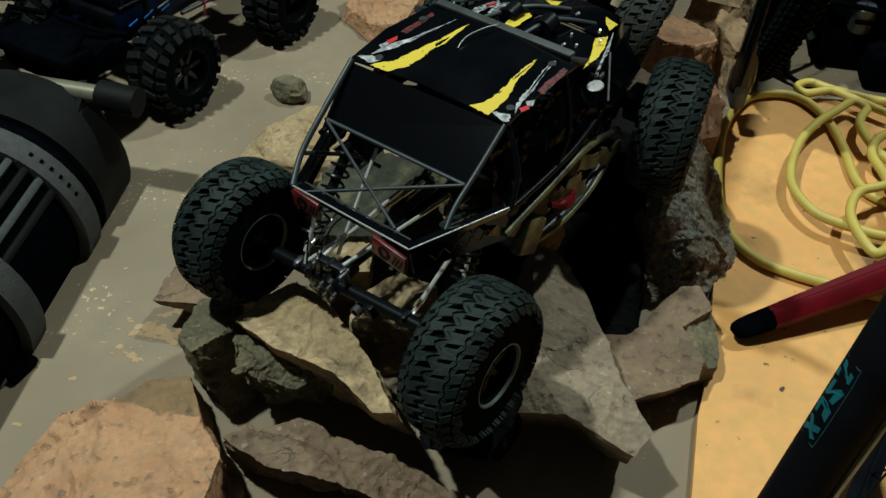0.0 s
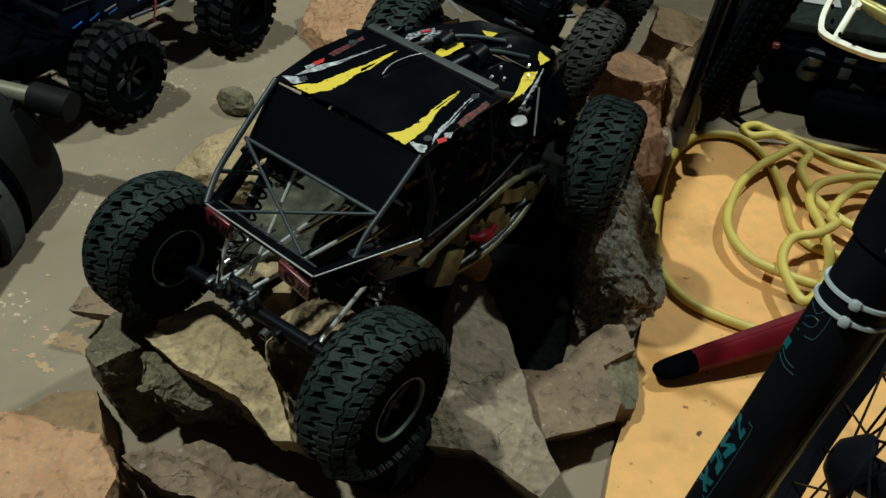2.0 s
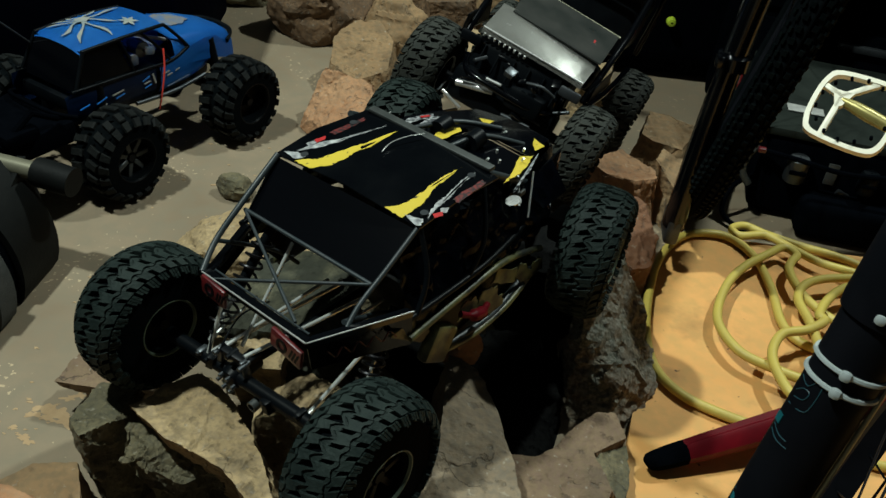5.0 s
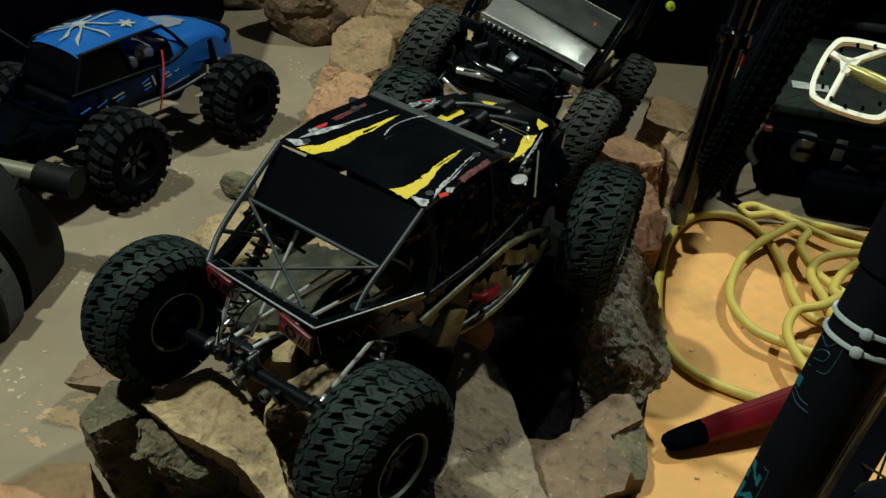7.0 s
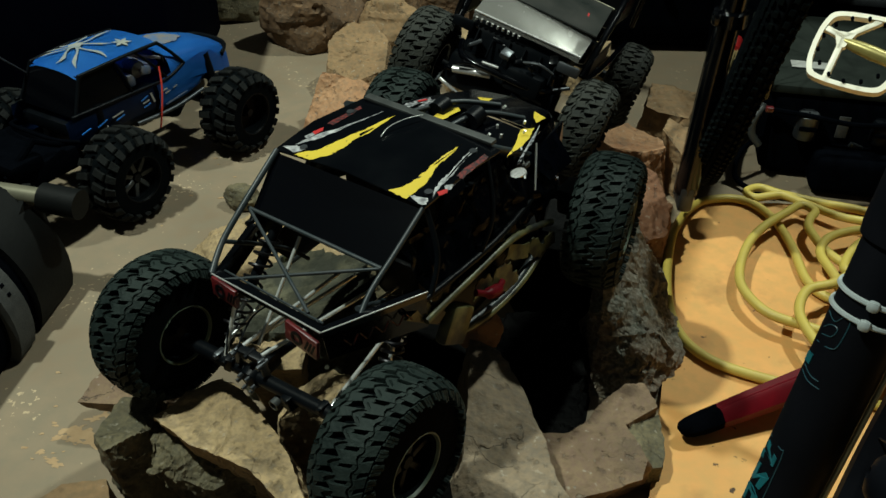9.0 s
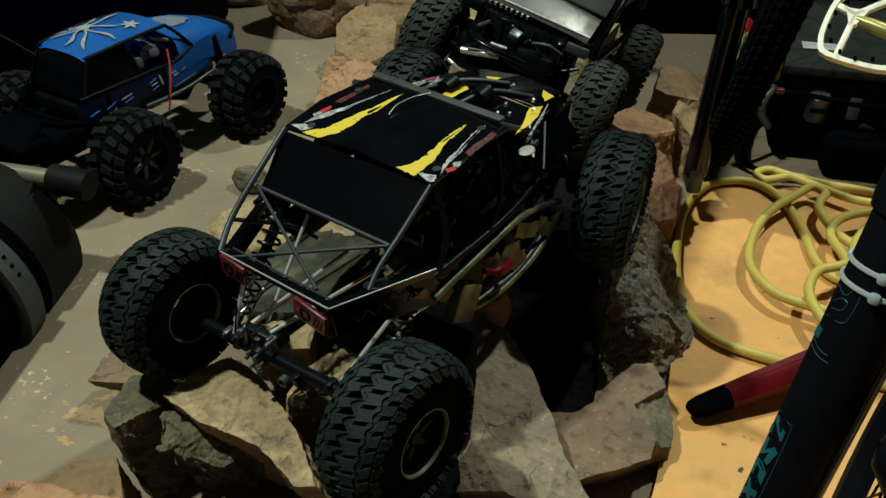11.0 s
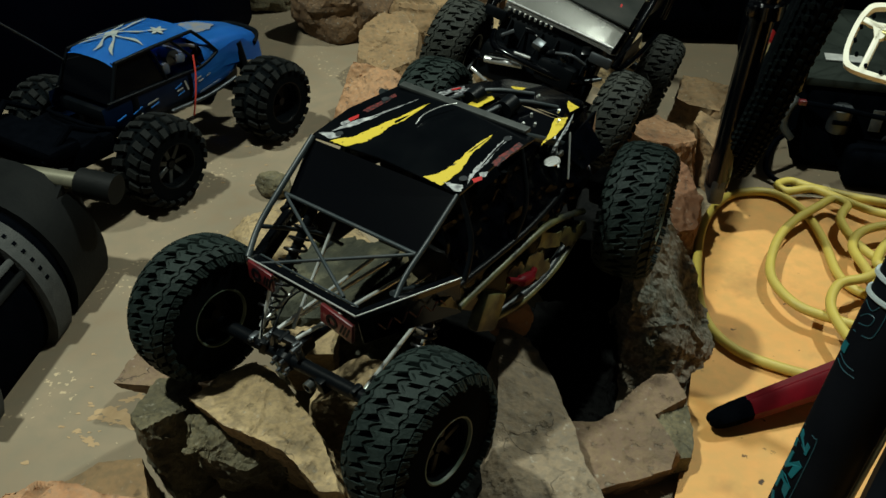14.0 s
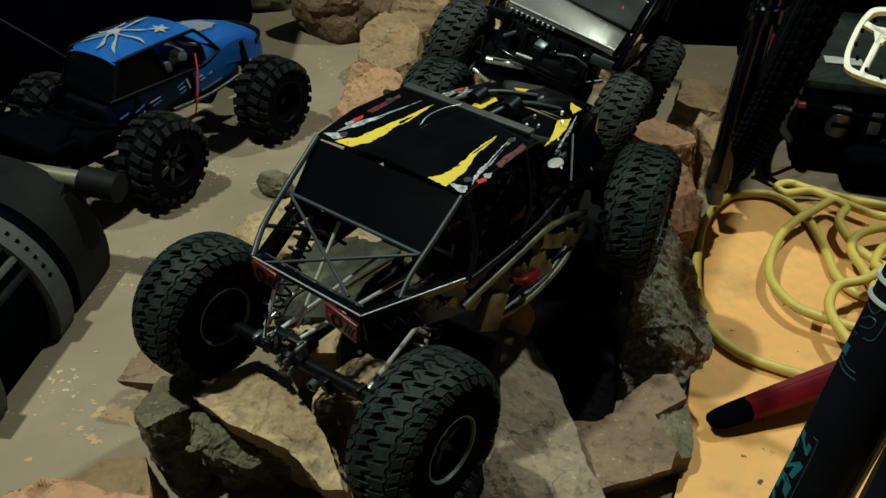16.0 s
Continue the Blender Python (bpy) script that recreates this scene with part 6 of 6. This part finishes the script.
# dark crate behind the truck
crate = thing("storage_crate", "large dark navy storage crate behind the blue truck", "crate", pose(-0.56, 1.74, 0.0, 0, 0, 8))
bm = bmesh.new()
box(bm, (0.62, 0.40, 0.30), at(0, 0, 0.15), 0.012)
part("crate_body", bm, mat("dark_navy_plastic", (0.0007, 0.0010, 0.0030), 0.7, second=(0.0012, 0.0016, 0.0042), scale=12, bump=0.1, bump_scale=200, spec=0.02), crate)
bm = bmesh.new()
box(bm, (0.65, 0.43, 0.03), at(0, 0, 0.315), 0.008)
part("crate_lid", bm, M_CASE, crate)

duffel = thing("duffel_bag", "black fabric duffel bag beside the blue truck", "bag", pose(-0.62, 1.22, 0.0, 0, 0, 20))
bm = bmesh.new()
box(bm, (0.34, 0.42, 0.19), at(0, 0, 0.095), 0.05, 5)
part("bag_body", bm, M_CASE, duffel)
bm = bmesh.new()
tube(bm, smooth_line([(0.0, -0.1, 0.18), (0.02, -0.08, 0.225), (0.02, 0.08, 0.225), (0.0, 0.1, 0.18)], 6), 0.009, 10)
part("bag_handle", bm, M_CASE, duffel)

# ---- yellow air hose ----
hose = thing("air_hose", "yellow rubber air hose coiled loosely on plywood", "hose")
# loops in order from the floor up: places on the board and the height at which each lies
LOOPS = (
    ([(0.98, 0.99), (0.80, 0.985), (0.68, 1.008), (0.609, 1.028), (0.572, 1.050), (0.549, 1.089), (0.544, 1.149), (0.552, 1.229), (0.570, 1.309), (0.603, 1.372), (0.642, 1.396), (0.680, 1.393), (0.708, 1.353), (0.720, 1.285), (0.722, 1.209), (0.743, 1.174),
      (0.790, 1.165), (0.860, 1.190), (0.920, 1.270), (0.900, 1.345)], 0.0205, 0.0205),
    ([(0.900, 1.345), (0.842, 1.384), (0.782, 1.399), (0.732, 1.415), (0.703, 1.427), (0.682, 1.411), (0.692, 1.394), (0.730, 1.404), (0.760, 1.380), (0.796, 1.352), (0.836, 1.339), (0.900, 1.320), (0.930, 1.250), (0.900, 1.160), (0.820, 1.085)], 0.0205, 0.036),
    ([(0.820, 1.085), (0.728, 1.087), (0.687, 1.099), (0.652, 1.118), (0.633, 1.157), (0.634, 1.197), (0.654, 1.256), (0.684, 1.304), (0.722, 1.344), (0.747, 1.367), (0.762, 1.352), (0.750, 1.330), (0.744, 1.303), (0.756, 1.250), (0.789, 1.208), (0.840, 1.185)], 0.036, 0.036),
    ([(0.840, 1.185), (0.890, 1.220), (0.885, 1.290), (0.849, 1.313), (0.801, 1.303), (0.761, 1.279), (0.741, 1.240), (0.746, 1.190), (0.746, 1.137), (0.728, 1.080), (0.700, 1.045), (0.686, 1.077), (0.685, 1.113), (0.703, 1.150), (0.735, 1.165)], 0.036, 0.050),
    ([(0.735, 1.165), (0.762, 1.190), (0.759, 1.203), (0.773, 1.233), (0.801, 1.270), (0.836, 1.290), (0.90, 1.29), (0.97, 1.22), (1.05, 1.10), (1.20, 1.05)], 0.050, 0.040),
)
line = []
for places, z0, z1 in LOOPS:
    got = [(x, y, z0 + (z1 - z0) * i / (len(places) - 1)) for i, (x, y) in enumerate(places)]
    line += got if not line else got[1:]
bm = bmesh.new()
tube(bm, smooth_line(line, 9), 0.0060, 12)
part("hose_line", bm, M_HOSE, hose)
bm = bmesh.new()
tube(bm, [(1.20, 1.05, 0.040), (1.225, 1.042, 0.036)], 0.010, 6)
part("hose_coupling", bm, M_STEEL, hose, "brass hose coupling")

# ---- red bar tool ----
tool = thing("red_bar_tool", "red painted steel bar, its tip painted black for shade", "tool", pose(0.530, 0.924, 0.030, 0, -8.0, 26.0))
bm = bmesh.new()
prof = [(-0.014, -0.012), (-0.016, 0.0), (-0.008, 0.010), (-0.002, 0.012), (0.002, 0.009), (0.008, 0.011), (0.015, 0.0), (0.012, -0.012)]
rings = []
for x, k in ((0.044, 0.80), (0.066, 0.88), (0.10, 0.94), (0.20, 1.14), (0.30, 1.34), (0.42, 1.45)):
    rings.append([bm.verts.new((x, a * k, b * k)) for a, b in prof])
for p, q in zip(rings, rings[1:]):
    for i in range(len(prof)):
        j = (i + 1) % len(prof)
        bm.faces.new((p[i], p[j], q[j], q[i]))
bm.faces.new(rings[0])
bm.faces.new(rings[-1])
part("bar", bm, M_TOOL, tool)
# end of the red bar, painted black for the shade on it
bm = bmesh.new()
rings = []
for x, k in ((0.0, 0.30), (0.004, 0.56), (0.012, 0.70), (0.026, 0.78), (0.045, 0.82)):
    rings.append([bm.verts.new((x, a * k, b * k)) for a, b in prof])
for p, q in zip(rings, rings[1:]):
    for i in range(len(prof)):
        j = (i + 1) % len(prof)
        bm.faces.new((p[i], p[j], q[j], q[i]))
bm.faces.new(rings[0])
bm.faces.new(rings[-1])
part("rubber_tip", bm, M_CASE, tool, "bar tip painted black for shade")

# ---- straw broom behind the bicycle ----
broom = thing("whisk_broom", "tan straw broom with red band lying on concrete", "broom")
rng = random.Random(17)
bm = bmesh.new()
for k in range(70):
    a = Vector((0.662 + rng.uniform(-0.030, 0.030), 1.640 + rng.uniform(-0.03, 0.03), 0.006 + rng.uniform(0, 0.024)))
    c = Vector((0.735 + rng.uniform(-0.010, 0.010), 1.885, 0.060 + rng.uniform(-0.010, 0.010)))
    tube(bm, [a, a.lerp(c, 0.5) + Vector((rng.uniform(-0.006, 0.006), 0, rng.uniform(-0.004, 0.006))), c], 0.0015, 5)
straw = part("straw", bm, mat("broom_straw", (0.30, 0.22, 0.09), 0.8, second=(0.40, 0.30, 0.14), scale=60), broom)
straw["kind"] = "stuff"
bm = bmesh.new()
tube(bm, [(0.728, 1.862, 0.057), (0.738, 1.895, 0.064)], 0.016, 14)
part("band", bm, M_RED, broom, "red band round the straw")
bm = bmesh.new()
tube(bm, [(0.736, 1.89, 0.062), (0.80, 2.10, 0.11)], 0.009, 12)
part("handle", bm, M_CASE, broom)

# ---- bicycle beside the course ----
bike = thing("bicycle", "black mountain bicycle with teal lettering and cream pedal", "bicycle", at(0.632, 1.55, 0.345))


def bpt(*p):
    return (p[0] - 0.632, p[1] - 1.55, p[2] - 0.345)


bm = bmesh.new()
lathe(bm, [(0.285, -0.014), (0.300, -0.014), (0.300, 0.014), (0.285, 0.014), (0.275, 0.0)], None, 64)
fw = part("front_wheel", bm, M_BIKE, bike)
ty = new("tyre", ME_BIKE)
ty.parent = fw
for k in range(28):
    a = 2 * math.pi * k / 28
    s = 1 if k % 2 else -1
    bm = bmesh.new()
    tube(bm, [(0.02 * math.cos(a + 0.8 * s), 0.02 * s, 0.02 * math.sin(a + 0.8 * s)), (0.28 * math.cos(a), 0, 0.28 * math.sin(a))], 0.001, 5)
    part("spoke", bm, M_BIKE, fw)
axle = Vector((-0.930, 0.300, 0.200)).normalized()
ahead = axle.cross(Vector((0, 0, 1))).normalized()
fw.matrix_local = at(0.082, -0.024, 0.0) @ Matrix((ahead, axle, ahead.cross(axle))).transposed().to_4x4()
cage("fork_leg", [bpt(0.572, 1.30, 0.085), bpt(0.578, 1.29, 0.30), bpt(0.598, 1.27, 0.60), bpt(0.61, 1.25, 0.80)], 0.015, M_TRIM, bike, "glossy black fork leg")
cage("fork_leg", [bpt(0.655, 1.36, 0.20), bpt(0.655, 1.31, 0.60), bpt(0.65, 1.25, 0.80)], 0.012, M_TRIM, bike)
bm = bmesh.new()
lathe(bm, [(0.015, -0.010), (0.020, -0.008), (0.020, 0.008), (0.015, 0.010)], at(*bpt(0.580, 1.287, 0.326)) @ Matrix.Rotation(radians(90), 4, "X"), 20)
box(bm, (0.012, 0.016, 0.014), at(*bpt(0.562, 1.272, 0.330)), 0.003)
part("fork_clamp", bm, M_TRIM, bike)
bm = bmesh.new()
box(bm, (0.02, 0.05, 0.04), at(*bpt(0.572, 1.31, 0.08)), 0.006)
part("dropout", bm, M_DSTEEL, bike)
# near frame tube with lettering and cable ties
TU = Vector((0.1756, 0.1796, 0.9679)).normalized()
TA = Vector((0.5401, 0.6878, 0.2425))
TN = (Vector((0.335, 0.29, 0.70)) - Vector((0.51, 0.61, 0.42)))
TN = (TN - TU * TN.dot(TU)).normalized()
TS = TU.cross(TN)
TUBE_R = 0.0213
bm = bmesh.new()
tube(bm, [bpt(*(TA - TU * 0.225)), bpt(*(TA + TU * 0.168))], TUBE_R, 28)
near_tube = part("frame_tube", bm, M_BIKE, bike, "satin black frame tube with teal lettering")
bm = bmesh.new()
tube(bm, [bpt(*(TA + TU * 0.165)), bpt(*(TA + TU * 0.172)), bpt(*(TA + TU * 0.22)), bpt(*(TA + TU * 0.42))], [TUBE_R * 1.12, TUBE_R * 1.16, TUBE_R * 1.16, TUBE_R * 1.05], 28)
part("upper_collar", bm, M_BIKE, bike)


def on_tube(along, turn, lift=0.0004):
    """A frame on the tube's skin: x along the tube, y round it, z outwards."""
    c, s = math.cos(radians(turn)), math.sin(radians(turn))
    n = TN * c + TS * s
    y = n.cross(TU)
    m = Matrix((TU, y, n)).transposed().to_4x4()
    m.translation = Vector(bpt(*(TA + TU * along + n * (TUBE_R + lift))))
    return m


GLYPHS = (
    [(-8, -8), (-2, -9), (-1, 4), (3, -5), (8, -6), (3, 8), (-4, 8)],
    [(-7, -8), (7, -6), (8, -2), (-1, -2), (7, 5), (5, 9), (-8, 6), (-8, 2), (1, 3), (-7, -4)],
    [(-7, -7), (6, -8), (8, 0), (4, 8), (-6, 8), (-3, 3), (3, 2), (3, -3), (-6, -3)],
    [(-8, -6), (-3, -8), (1, -2), (6, -8), (8, -4), (3, 1), (6, 8), (1, 8), (-2, 3), (-6, 8), (-8, 5), (-3, 0)],
)
def tube_patch(name, cap, along, turn, k, material, label):
    bm = bmesh.new()
    lo = [bm.verts.new(on_tube(along + x * k, turn + y * 2.6, 0.0002) @ Vector((0, 0, 0))) for x, y in cap]
    hi = [bm.verts.new(on_tube(along + x * k, turn + y * 2.6, 0.0009) @ Vector((0, 0, 0))) for x, y in cap]
    bm.faces.new(hi)
    bm.faces.new(lo[::-1])
    for i in range(len(cap)):
        j = (i + 1) % len(cap)
        bm.faces.new((lo[i], lo[j], hi[j], hi[i]))
    part(name, bm, material, near_tube, label)


for k, along in enumerate((0.010, -0.007, -0.024, -0.041)):
    tube_patch("lettering_bar", GLYPHS[k % 4], along, -50, 0.00092, M_TEAL, "teal lettering stroke")
for pts in (((-0.052, -70), (-0.052, -30), (-0.046, -23), (0.014, -23), (0.020, -32), (0.020, -70)), ((0.094, -62), (0.096, -30), (0.100, -18), (0.116, -16), (0.119, -26), (0.112, -40), (0.114, -66)),
            ((0.100, -56), (0.103, -34), (0.109, -30), (0.109, -44), (0.104, -60)), ((0.072, -66), (0.070, -40), (0.070, -16)), ((0.076, -66), (0.074, -40), (0.074, -22))):
    bm = bmesh.new()
    tube(bm, smooth_line([on_tube(a, v, 0.0002) @ Vector((0, 0, 0)) for a, v in pts], 4), 0.0004, 5)
    part("lettering_outline", bm, M_TEALD, near_tube)
tube_patch("lettering_bar", [(-3, -4), (3, -4), (4, 4), (-2, 4)], 0.081, -62, 0.0011, M_TEAL, "teal lettering stroke")
for along in (0.1195, 0.132, 0.172):
    bm = bmesh.new()
    pts = [on_tube(along, v * 10, 0.0006) @ Vector((0, 0, 0)) for v in range(36)]
    tube(bm, pts, 0.0017, 6, True)
    tie = part("cable_tie", bm, M_TIE, bike, "white nylon cable tie")
    bm = bmesh.new()
    box(bm, (0.007, 0.007, 0.006), on_tube(along, 3, 0.002), 0.0025)
    part("tie_head", bm, M_TIE, tie)
bm = bmesh.new()
tube(bm, smooth_line([on_tube(a, v, 0.002) @ Vector((0, 0, 0)) for a, v in ((-0.22, 62), (-0.12, 66), (-0.03, 72), (0.05, 80), (0.12, 92), (0.168, 100))], 6), 0.0019, 8)
part("brake_cable", bm, M_BAR, bike, "thin grey brake cable along the tube")
# near wheel, seen nearly edge on
TW = Vector((0.050, 0.077, 0.088)).normalized()
WH = Vector((0.612, 0.655, 0.258))
WV = Vector((0.040, 0.148, -0.137)).normalized()
WV = (WV - TW * WV.dot(TW)).normalized()
WNN = TW.cross(WV)
bm = bmesh.new()
WR = 0.225
wm = Matrix((TW, WNN, WV)).transposed().to_4x4()
wm.translation = Vector(bpt(*WH))
lathe(bm, [(WR - 0.014, -0.010), (WR, -0.011), (WR, 0.011), (WR - 0.014, 0.010)], None, 72)
nw = part("near_wheel", bm, M_BIKE, bike)
nw.matrix_local = wm
for k in range(32):
    a = 2 * math.pi * k / 32
    s = 1 if k % 2 else -1
    bm = bmesh.new()
    tube(bm, [(0.022 * math.cos(a + 1.1 * (1 if k % 4 < 2 else -1)), 0.024 * s, 0.022 * math.sin(a + 1.1 * (1 if k % 4 < 2 else -1))), ((WR - 0.012) * math.cos(a), 0.002 * s, (WR - 0.012) * math.sin(a))], 0.0010, 5)
    part("spoke", bm, M_BIKE, nw)
bm = bmesh.new()
lathe(bm, [(0.004, -0.04), (0.012, -0.038), (0.024, -0.026), (0.024, -0.022), (0.013, -0.018), (0.013, 0.018), (0.024, 0.022), (0.024, 0.026), (0.012, 0.038), (0.004, 0.04)], None, 24)
part("hub", bm, M_BIKE, nw)
# platform pedal
PC = Vector(bpt(*(0.656, 1.094, 0.367)))
PM = look(PC + Vector((0.632, 1.55, 0.345)), (0.30, 0.45, 1.15), 0)
PM.translation = Vector((0, 0, 0))
ped_m = Matrix.Translation(PC) @ PM @ Matrix.Rotation(radians(180), 4, "Y") @ Matrix.Rotation(radians(0), 4, "Z") @ Matrix.Scale(0.71, 4)
bm = bmesh.new()
outer = [(-0.036, 0.050), (0.030, 0.053), (0.052, 0.040), (0.055, 0.0), (0.052, -0.040), (0.030, -0.053), (-0.036, -0.050), (-0.052, -0.034), (-0.056, 0.0), (-0.052, 0.034)]
lo_o, hi_o, lo_i, hi_i = [], [], [], []
ring_o = smooth_line([(x, y, 0) for x, y in outer], 4, True)
for p in ring_o:
    lo_o.append(bm.verts.new((p.x, p.y, -0.006)))
    hi_o.append(bm.verts.new((p.x, p.y, 0.006)))
    lo_i.append(bm.verts.new((p.x * 0.885, p.y * 0.885, -0.006)))
    hi_i.append(bm.verts.new((p.x * 0.885, p.y * 0.885, 0.006)))
n = len(ring_o)
for i in range(n):
    j = (i + 1) % n
    for a, b in ((lo_o, hi_o), (hi_o, hi_i), (hi_i, lo_i), (lo_i, lo_o)):
        bm.faces.new((a[i], a[j], b[j], b[i]))
for ex, ey in ((-0.052, 0.025), (0.012, 0.047), (-0.024, -0.046), (-0.047, -0.030)):
    if ex == -0.047:
        continue
    mid = Vector(((ex - 0.022) / 2, (ey + 0.016) / 2, 0))
    reach = Vector((ex + 0.022, ey - 0.016, 0))
    box(bm, (reach.length + 0.006, 0.0085, 0.009), Matrix.Translation(mid) @ Matrix.Rotation(math.atan2(reach.y, reach.x), 4, "Z"), 0.002)
plate(bm, [(-0.036, 0.022), (-0.008, 0.024), (-0.016, 0.002), (-0.024, -0.002)], 0.009, at(0, 0, -0.0045))
pedal = part("pedal", bm, M_PEDAL, bike, "cream alloy platform pedal with pins")
pedal.matrix_local = ped_m
for k in range(14):
    a = 2 * math.pi * (k + 0.5) / 14
    bm = bmesh.new()
    disc(bm, 0.0023, 0.004, 0.0105, at(0.047 * math.cos(a), 0.046 * math.sin(a), 0) @ Matrix.Rotation(radians(90), 4, "X"), 8)
    part("pedal_pin", bm, M_CASE, pedal)
bm = bmesh.new()
tube(bm, [(-0.020, 0.012, -0.001), (0.0, 0.008, -0.001), (0.02, 0.004, -0.001), (0.056, -0.003, -0.001), (0.12, -0.014, -0.001)], [0.006, 0.0085, 0.0095, 0.0085, 0.0075], 14)
part("pedal_spindle", bm, mat("olive_brass_barrel", (0.34, 0.29, 0.09), 0.35, metal=0.4, second=(0.24, 0.20, 0.06), scale=50), pedal, "olive brass pedal barrel")
bm = bmesh.new()
box(bm, (0.018, 0.17, 0.03), Matrix.Translation(PC + Vector((0.17, 0.10, 0.02))) @ pose(0, 0, 0, 25, 0, 0), 0.006)
part("crank_arm", bm, M_BIKE, bike)

# ---- black charger box ----
charger = thing("power_charger", "black battery charger with pale label and round dials", "charger", pose(0.715, 1.49, 0.0, 0, 0, -6))
bm = bmesh.new()
box(bm, (0.40, 0.30, 0.125), at(0.20, 0.17, 0.072), 0.012)
part("case", bm, M_CASE, charger)
bm = bmesh.new()
box(bm, (0.42, 0.31, 0.014), at(0.20, 0.175, 0.1445), 0.004)
part("top_lid", bm, mat("grey_green_lid", (0.012, 0.015, 0.013), 0.8, second=(0.018, 0.022, 0.019), scale=30, spec=0.05), charger)
bm = bmesh.new()
box(bm, (0.055, 0.026, 0.002), at(0.055, 0.10, 0.1532), 0.0006)
part("label_plate", bm, M_LABEL, charger, "small pale label plate")
bm = bmesh.new()
box(bm, (0.33, 0.075, 0.060), at(0.235, 0.005, 0.036), 0.014, 3)
part("lower_housing", bm, M_CASE, charger)
for x, r, tall, m in ((0.052, 0.016, 0.040, M_DSTEEL), (0.155, 0.014, 0.034, M_BLACK), (0.235, 0.017, 0.044, M_BLACK)):
    bm = bmesh.new()
    lathe(bm, [(r * 0.1, -tall / 2), (r * 0.9, -tall / 2), (r, -tall / 2 + 0.003), (r, tall / 2 - 0.004), (r * 0.8, tall / 2), (r * 0.1, tall / 2)], at(x, 0.008, 0.098) @ Matrix.Rotation(radians(90), 4, "X"), 22, False)
    knob = part("knob", bm, m, charger, "round upright knob")
    bm = bmesh.new()
    box(bm, (r * 1.5, 0.004, tall * 0.16), at(x, 0.008 - r, 0.098), 0.001)
    part("knob_grip", bm, M_CASE, knob)
bm = bmesh.new()
tube(bm, smooth_line([(-0.010, 0.020, 0.118), (-0.022, 0.008, 0.100), (-0.022, 0.004, 0.078), (-0.008, 0.002, 0.060)], 6), 0.006, 10)
part("side_handle", bm, M_GREY, charger, "grey curved carrying handle")
for k, (x, z, w) in enumerate(((0.10, 0.040, 0.030), (0.17, 0.034, 0.024), (0.22, 0.062, 0.030), (0.27, 0.045, 0.026), (0.13, 0.066, 0.020))):
    bm = bmesh.new()
    box(bm, (w, 0.010, 0.010 + 0.004 * (k % 2)), pose(x, 0.016, z, 0, 10 * (k - 2), 0), 0.002)
    part("front_fitting", bm, M_NAVY if k % 2 else M_DSTEEL, charger)
for x in (0.105, 0.20):
    bm = bmesh.new()
    box(bm, (0.016, 0.004, 0.034), at(x, 0.018, 0.095), 0.001)
    part("switch_plate", bm, M_STRAP, charger)
for x in (0.03, 0.37):
    for y in (0.05, 0.30):
        bm = bmesh.new()
        disc(bm, 0.012, 0.0, 0.012, at(x, y, 0) @ Matrix.Rotation(radians(90), 4, "X"), 14)
        part("rubber_foot", bm, M_CASE, charger)
bm = bmesh.new()
tube(bm, smooth_line([(-0.002, 0.03, 0.06), (-0.03, 0.0, 0.05), (-0.035, -0.02, 0.015), (0.0, -0.045, 0.006), (0.06, -0.05, 0.006)], 8), 0.004, 8)
part("cable", bm, M_CASE, charger)
bm = bmesh.new()
tube(bm, smooth_line([(0.0, 0.012, 0.115), (0.05, -0.004, 0.118), (0.12, -0.006, 0.112), (0.22, 0.0, 0.12), (0.36, 0.012, 0.118)], 8), 0.004, 8)
part("cable", bm, M_CASE, charger)
bm = bmesh.new()
box(bm, (0.012, 0.01, 0.008), at(-0.004, 0.01, 0.116), 0.002)
part("cable_plug", bm, M_LENS, charger, "small red plug")

# dark background shape drawn as a bag; its unseen height is added for shade
bag = thing("tool_bag", "black bag on the floor, unseen height added to cast shade", "bag", pose(0.62, 2.11, 0.0, 0, 0, 5))
bm = bmesh.new()
box(bm, (0.44, 0.28, 0.50), at(0, 0, 0.25), 0.07, 4)
part("bag_body", bm, M_CASE, bag)
bm = bmesh.new()
tube(bm, smooth_line([(-0.1, 0, 0.49), (-0.08, 0, 0.55), (0.08, 0, 0.55), (0.1, 0, 0.49)], 6), 0.01, 10)
part("bag_handle", bm, M_CASE, bag)
bm = bmesh.new()
lathe(bm, [(0.002, -0.010), (0.007, -0.009), (0.009, -0.004), (0.009, 0.004), (0.006, 0.009), (0.002, 0.010)], at(-0.028, -0.152, 0.130), 18, False)
part("zip_pull", bm, mat("lime_plastic", (0.45, 0.60, 0.04), 0.4, second=(0.38, 0.50, 0.03), scale=40), bag, "lime plastic toggle")

# made-up tall chest behind the charger: fills the dark backdrop and casts shade
chest = thing("tool_chest", "made-up tall black chest behind the charger, added for shade", "tool chest", pose(1.12, 2.06, 0.0, 0, 0, -8))
bm = bmesh.new()
box(bm, (0.80, 0.40, 0.90), at(0, 0, 0.46), 0.008)
part("chest_body", bm, M_CASE, chest)
for k in range(5):
    bm = bmesh.new()
    box(bm, (0.74, 0.012, 0.15), at(0, -0.204, 0.11 + 0.17 * k), 0.004)
    drawer = part("drawer", bm, M_CASE, chest)
    bm = bmesh.new()
    box(bm, (0.40, 0.012, 0.014), at(0, -0.214, 0.16 + 0.17 * k), 0.003)
    part("drawer_handle", bm, M_DSTEEL, drawer)
